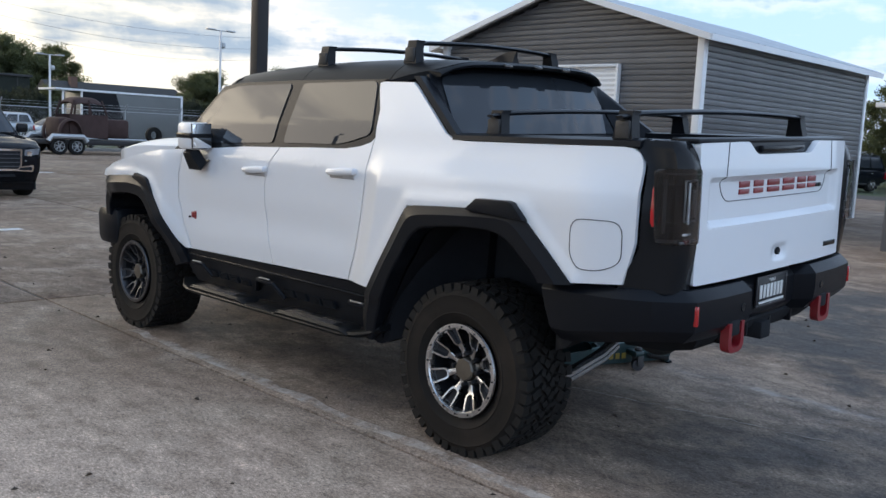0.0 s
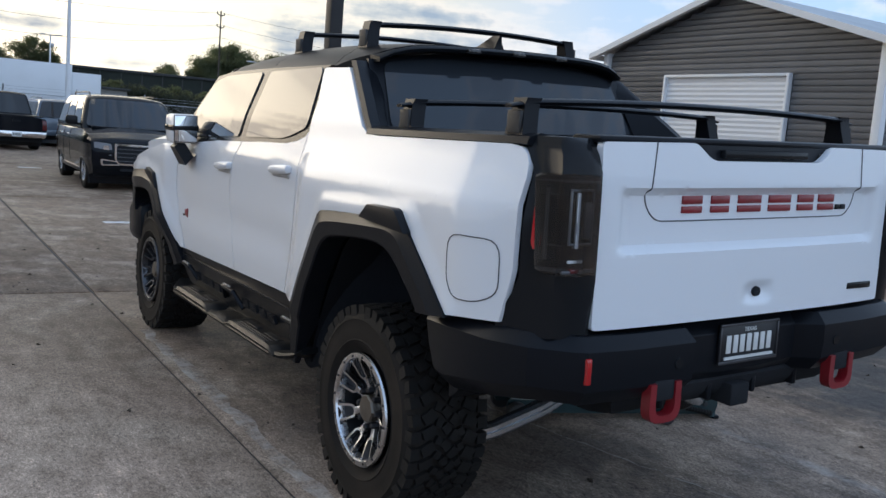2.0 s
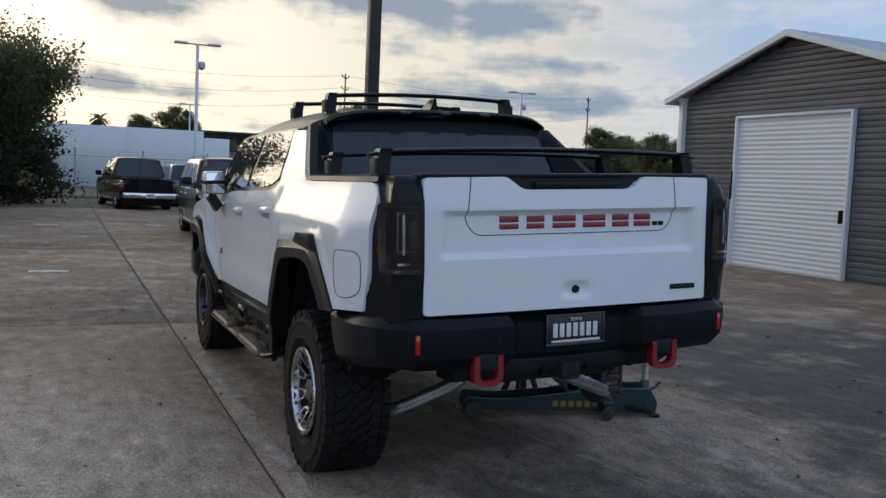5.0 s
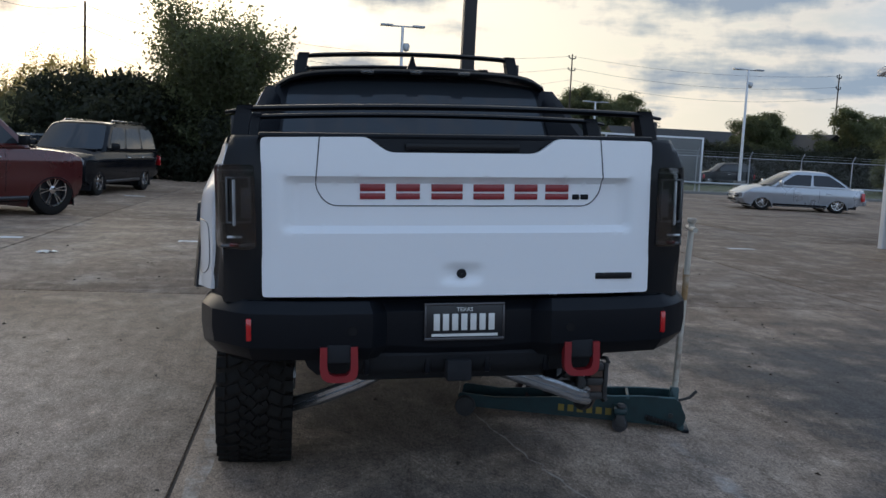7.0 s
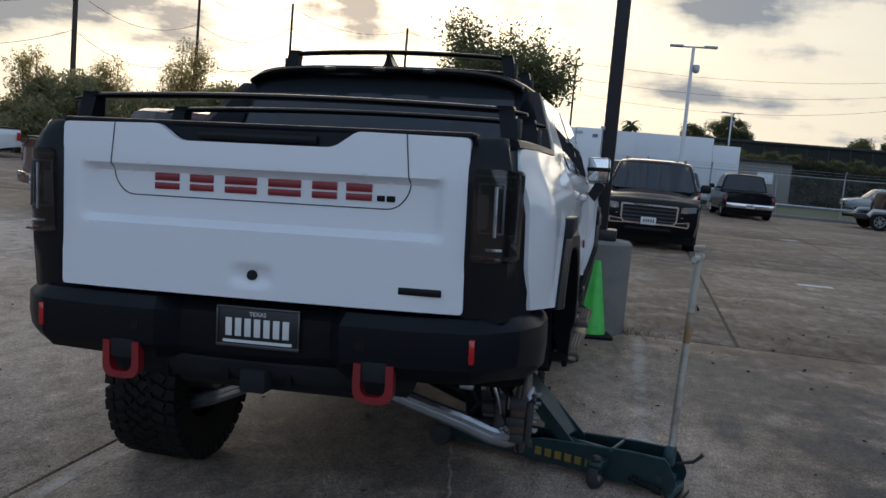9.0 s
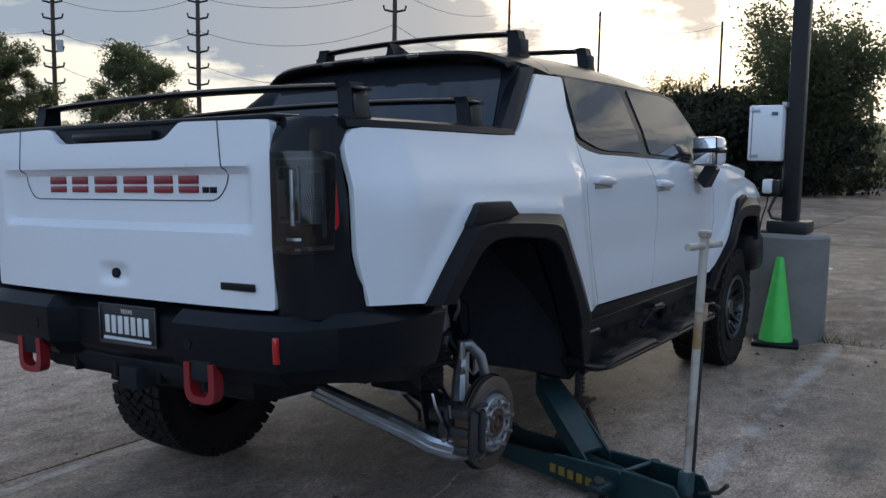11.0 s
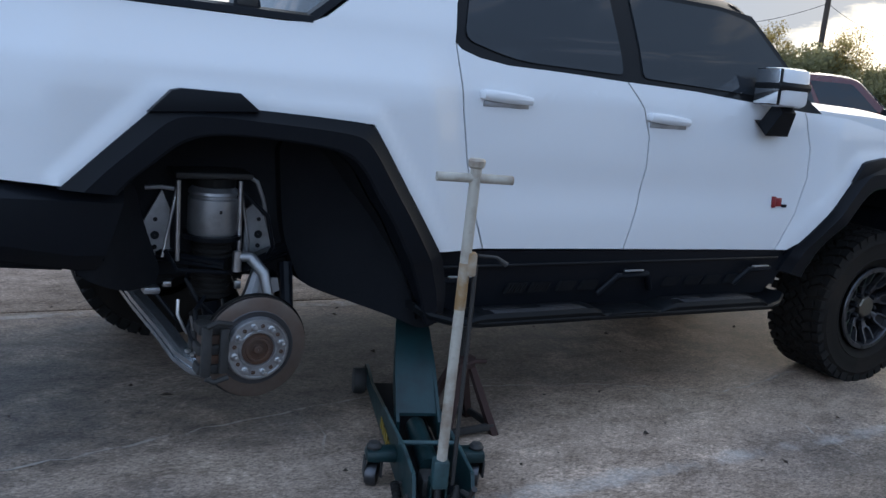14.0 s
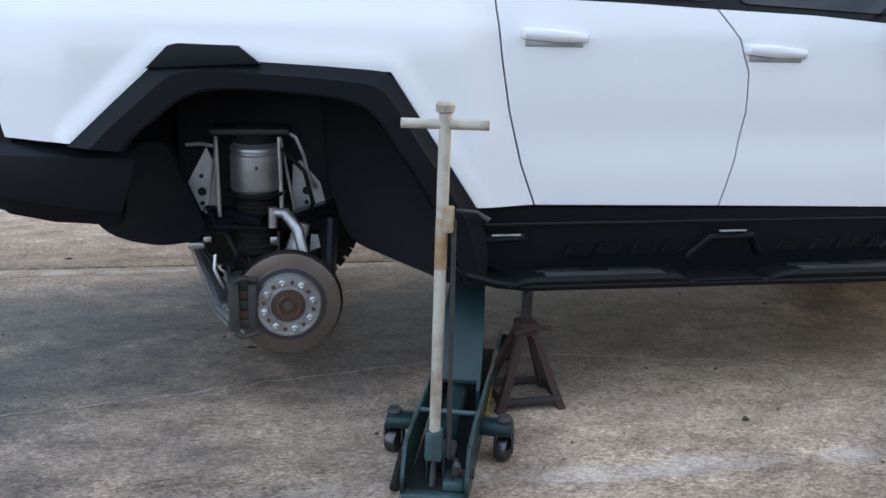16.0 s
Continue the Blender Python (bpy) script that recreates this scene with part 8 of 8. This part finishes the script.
part("trailing_link", tube(bmesh.new(), [(0.84, 0.105, 0.40), (0.80, 0.115, 0.52), (0.70, 0.13, 0.70)], [0.022, 0.026, 0.03], 10), BLACK_TRIM, truck)

# ---- floor jack under the right sill ----
jack = thing("floor_jack", "chipped teal long-chassis floor jack with raised arm and cream handle", "floor jack", pose(1.565, 0.410, 0, 0, 0, -18))
for s in (-1, 1):
    bm = bmesh.new()
    poly = rounded([(-1.22, 0.05), (0.10, 0.035), (0.12, 0.10), (0.06, 0.205), (-0.14, 0.20), (-0.98, 0.12), (-1.22, 0.13)], 0.025)
    a = [bm.verts.new((x, s * 0.105 * (1.0 if x > -0.3 else 1.15), z)) for x, z in poly]
    b = [bm.verts.new((x, s * 0.093 * (1.0 if x > -0.3 else 1.15), z)) for x, z in poly]
    bm.faces.new(a)
    bm.faces.new(b[::-1])
    for i in range(len(poly)):
        j = (i + 1) % len(poly)
        bm.faces.new((a[i], a[j], b[j], b[i]))
    side = part("side_plate", bm, JACK_GREEN, jack)
    for k in range(6):
        part("paint_bar", boxed((-0.62 + k * 0.055, s * 0.118 - 0.002, 0.075), (-0.585 + k * 0.055, s * 0.118 + 0.002, 0.115)), YELLOW, side, "yellow unreadable lettering bar" if k == 0 else "")
    part("front_wheel", lathe(bmesh.new(), [(0.001, -0.03), (0.055, -0.028), (0.06, -0.02), (0.06, 0.02), (0.055, 0.028), (0.001, 0.03)], 20, "x", pose(-1.17, s * 0.15, 0.06, 0, 0, 90)), IRON, jack, "iron roller wheel")
    cast = part("caster_bracket", boxed((-0.305, s * 0.16 - 0.06, 0.100), (-0.22, s * 0.16 + 0.062, 0.147), 0.018), JACK_GREEN, jack)
    part("fork", boxed((-0.285, s * 0.19 - 0.034, 0.04), (-0.235, s * 0.19 - 0.026, 0.11), 0.002), IRON, cast)
    part("fork", boxed((-0.285, s * 0.19 + 0.026, 0.04), (-0.235, s * 0.19 + 0.034, 0.11), 0.002), IRON, cast)
    part("caster_wheel", lathe(bmesh.new(), [(0.001, -0.022), (0.04, -0.02), (0.044, -0.012), (0.044, 0.012), (0.04, 0.02), (0.001, 0.022)], 18, "x", pose(-0.26, s * 0.19, 0.046, 0, 0, 70)), ALLOY_GREY, cast)
    part("bracket_cap", lathe(bmesh.new(), [(0.001, 0), (0.026, 0), (0.028, 0.01), (0.02, 0.022), (0.001, 0.024)], 14, "z", pose(-0.26, s * 0.19, 0.146)), IRON, cast)
    part("edge_rail", tube(bmesh.new(), [(0.055, s * 0.1, 0.203), (-0.14, s * 0.1, 0.199), (-0.60, s * 0.108, 0.159)], 0.0065, 8), JACK_EDGE, side, "worn pale teal edge")
    part("pivot_bolt", lathe(bmesh.new(), [(0.001, 0), (0.016, 0), (0.016, 0.008), (0.001, 0.01)], 6, "x", pose(0.03, s * 0.107, 0.10, 0, 0, 90 * s)), IRON, side)
    bm = bmesh.new()
    loft(bm, [[(x, s * y, z - h), (x, s * (y + 0.012), z - h), (x, s * (y + 0.012), z + h), (x, s * y, z + h)] for x, y, z, h in ((-0.43, 0.075, 0.14, 0.035), (-0.61, 0.07, 0.29, 0.045), (-0.78, 0.055, 0.44, 0.04))])
    part("lift_arm", bm, JACK_GREEN, jack)
part("arm_plate", loft(bmesh.new(), [[(x, -w, z), (x, w, z), (x, w, z - 0.012), (x, -w, z - 0.012)] for x, w, z in ((-0.47, 0.075, 0.195), (-0.61, 0.07, 0.335), (-0.78, 0.055, 0.48))]), JACK_GREEN, jack)
part("saddle", lathe(bmesh.new(), [(0.001, 0.0), (0.04, 0.0), (0.04, 0.03), (0.062, 0.035), (0.066, 0.06), (0.05, 0.05), (0.001, 0.05)], 20, "z", pose(-0.79, 0, 0.47)), IRON, jack, "iron saddle")
part("floor_plate", boxed((-1.15, -0.09, 0.045), (0.08, 0.09, 0.058), 0.004), BLACK_DEEP, jack)
part("rear_plate", boxed((0.072, -0.104, 0.014), (0.112, 0.104, 0.058), 0.010), JACK_EDGE, jack, "scuffed teal end plate")
part("kick_board", boxed((0.10, -0.098, 0.0), (0.142, 0.098, 0.022), 0.006), BLACK_TRIM, jack)
part("ram", tube(bmesh.new(), [(-0.15, 0, 0.12), (-0.50, 0, 0.13)], 0.038, 16), JACK_GREEN, jack)
part("crossrod", tube(bmesh.new(), [(-0.22, -0.11, 0.185), (-0.22, 0.11, 0.185)], 0.009, 10), JACK_EDGE, jack)
part("pump_block", boxed((-0.13, -0.05, 0.06), (-0.03, 0.05, 0.135), 0.015), IRON, jack)
valve = part("valve_block", boxed((-0.02, 0.022, 0.058), (0.075, 0.088, 0.088), 0.006), JACK_EDGE, jack, "worn teal valve block")
for x in (0.012, 0.05):
    part("bolt", lathe(bmesh.new(), [(0.001, 0), (0.011, 0), (0.011, 0.007), (0.001, 0.008)], 6, "z", pose(x, 0.045, 0.087)), IRON, valve)
part("pump_lever", tube(bmesh.new(), [(0.03, -0.012, 0.15), (0.055, -0.012, 0.10), (0.066, -0.012, 0.065)], [0.009, 0.011, 0.009], 10), IRON, jack)
for y in (-0.036, 0.016):
    part("yoke_plate", boxed((-0.01, y, 0.055), (0.045, y + 0.008, 0.165), 0.003), JACK_GREEN, jack)
part("release_knuckle", lathe(bmesh.new(), [(0.001, 0.0), (0.017, 0.0), (0.019, 0.012), (0.012, 0.03), (0.009, 0.05), (0.001, 0.052)], 14, "z", pose(0.025, 0.058, 0.092)), IRON, jack)
# ribbed rubber foot pedal beside the frame
prof = [(0.001, -0.10)]
for k in range(9):
    prof += [(0.012, -0.10 + k * 0.02), (0.017, -0.096 + k * 0.02), (0.017, -0.086 + k * 0.02), (0.012, -0.082 + k * 0.02)]
part("foot_pedal", lathe(bmesh.new(), prof + [(0.001, 0.08)], 12, "x", pose(-0.01, -0.130, 0.062, 0, 12, 0)), RUBBER, jack, "ribbed black rubber pedal")
part("pedal_arm", tube(bmesh.new(), [(-0.10, -0.10, 0.085), (-0.11, -0.130, 0.085), (-0.09, -0.130, 0.078)], 0.009, 8), IRON, jack)
part("pedal", tube(bmesh.new(), [(0.06, 0.07, 0.14), (0.15, 0.075, 0.17), (0.19, 0.075, 0.215)], [0.008, 0.009, 0.010], 8), IRON, jack)
H0, H1 = Vector((0.05, -0.01, 0.14)), Vector((0.075, 0.0, 1.19))
part("handle_socket", boxed((-0.026, -0.027, 0.012), (0.026, 0.027, 0.112), 0.009, Matrix.Translation(H0)), JACK_EDGE, jack, "worn teal handle socket")
handle = part("handle", tube(bmesh.new(), [H0.lerp(H1, 0.1), H1], 0.0175, 18), JACK_CREAM, jack, "worn cream handle tube")
part("grip_bar", tube(bmesh.new(), [H1 + Vector((0.01, -0.122, 0.0)), H1 + Vector((-0.01, 0.122, 0.0))], 0.0145, 16), JACK_CREAM, handle, "cream cross grip")
part("knob", lathe(bmesh.new(), [(0.001, 0.0), (0.018, 0.0), (0.018, 0.03), (0.026, 0.036), (0.028, 0.054), (0.022, 0.061), (0.001, 0.061)], 9, "z", Matrix.Translation(H1)), JACK_CREAM, handle)
M = H0.lerp(H1, 0.74)
part("latch_block", boxed((-0.020, 0.004, -0.035), (0.020, 0.034, 0.04), 0.006, Matrix.Translation(M)), JACK_TAN, handle, "rusty latch block")
part("worn_sleeve", tube(bmesh.new(), [H0.lerp(H1, 0.60), H0.lerp(H1, 0.745)], 0.0182, 18), JACK_TAN, handle, "rust-stained tan stretch of the tube")
part("latch_lever", tube(bmesh.new(), [M + Vector((0, 0.04, 0.03)), M + Vector((0, 0.10, 0.028)), M + Vector((0, 0.135, 0.005))], [0.005, 0.005, 0.009], 8), IRON, handle)
part("release_rod", tube(bmesh.new(), [M + Vector((0.0, 0.035, 0)), H0 + Vector((0.0, 0.045, 0.02))], 0.0075, 8), IRON, handle, "thin dark release rod")

# ---- jack stand ----
stand = thing("jack_stand", "dark brown rusty ratchet jack stand", "jack stand", pose(0.90, 0.87, 0, 0, 0, 3))
for sx in (-1, 1):
    for sy in (-1, 1):
        bm = bmesh.new()
        loft(bm, [[(sx * x + dx, sy * y + dy, z) for dx, dy in ((-w, -w), (w, -w), (w, w), (-w, w))] for x, y, z, w in ((0.105, 0.125, 0.0, 0.017), (0.03, 0.025, 0.29, 0.014))])
        part("leg", bm, RUST, stand)
    part("foot_bar", boxed((sx * 0.10 - 0.012, -0.12, 0.02), (sx * 0.10 + 0.012, 0.12, 0.05), 0.005), IRON, stand)
for sy in (-1, 1):
    part("foot_bar", boxed((-0.10, sy * 0.118 - 0.010, 0.02), (0.10, sy * 0.118 + 0.010, 0.05), 0.005), IRON, stand)
part("collar", boxed((-0.045, -0.04, 0.28), (0.045, 0.04, 0.335), 0.01), RUST, stand)
part("post", boxed((-0.018, -0.018, 0.28), (0.018, 0.018, 0.56), 0.005), IRON, stand)
for k in range(8):
    part("ratchet_tooth", boxed((0.016, -0.012, 0.36 + k * 0.022), (0.026, 0.012, 0.37 + k * 0.022)), IRON, stand)
part("saddle", boxed((-0.03, -0.055, 0.55), (0.03, 0.055, 0.585), 0.01), IRON, stand)
part("ratchet_lever", tube(bmesh.new(), [(0.05, -0.06, 0.30), (0.055, 0.03, 0.32), (0.055, 0.08, 0.315)], 0.010, 8), RUST, stand)

# ---- a scrap of paper lying on the lot ----
rng = random.Random(5)
bm = bmesh.new()
rows = [[bm.verts.new((-0.13 + i * 0.052 + rng.uniform(-0.012, 0.012), -0.08 + j * 0.053 + rng.uniform(-0.012, 0.012), 0.004 + rng.uniform(0, 0.035) * (0 < i < 5) + 0.006 * (i in (0, 5)))) for j in range(4)] for i in range(6)]
for a, b in zip(rows, rows[1:]):
    for j in range(3):
        bm.faces.new((a[j], b[j], b[j + 1], a[j + 1]))
bmesh.ops.solidify(bm, geom=bm.faces[:], thickness=0.001)
paper = new("paper_scrap", to_mesh("paper_scrap", bm, WHITE_METAL))
paper.matrix_basis = pose(-3.85, 7.70, 0, 0, 0, 25)
tagged(paper, "crumpled white paper scrap lying on the concrete", "litter")

# ---- dry leaf bits and grit lying about the lot ----
gen = np.random.RandomState(17)
bits, faces = [], []
for k in range(420):
    x, y = gen.uniform(-6.5, 5.5), gen.uniform(-4.2, 8.5)
    size, a = gen.uniform(0.006, 0.022) * (1.6 if k % 14 == 0 else 1.0), gen.uniform(0, 6.283)
    c, d = math.cos(a) * size, math.sin(a) * size
    h = gen.uniform(0.3, 0.9) * size
    n = len(bits)
    bits += [(x - c, y - d, 0.003), (x + d * 0.5, y - c * 0.5, 0.003 + h * 0.6), (x + c, y + d, 0.003), (x - d * 0.5, y + c * 0.5, 0.003 + h), (x, y, 0.002)]
    faces += [(n, n + 1, n + 2, n + 3), (n, n + 4, n + 1), (n + 1, n + 4, n + 2), (n + 2, n + 4, n + 3), (n + 3, n + 4, n)]
me = bpy.data.meshes.new("leaf_litter")
me.from_pydata(bits, [], faces)
me.materials.append(WOOD_POLE)
tagged(new("leaf_litter", me), "dry brown leaf bits and grit scattered over the concrete", "litter", kind="stuff")
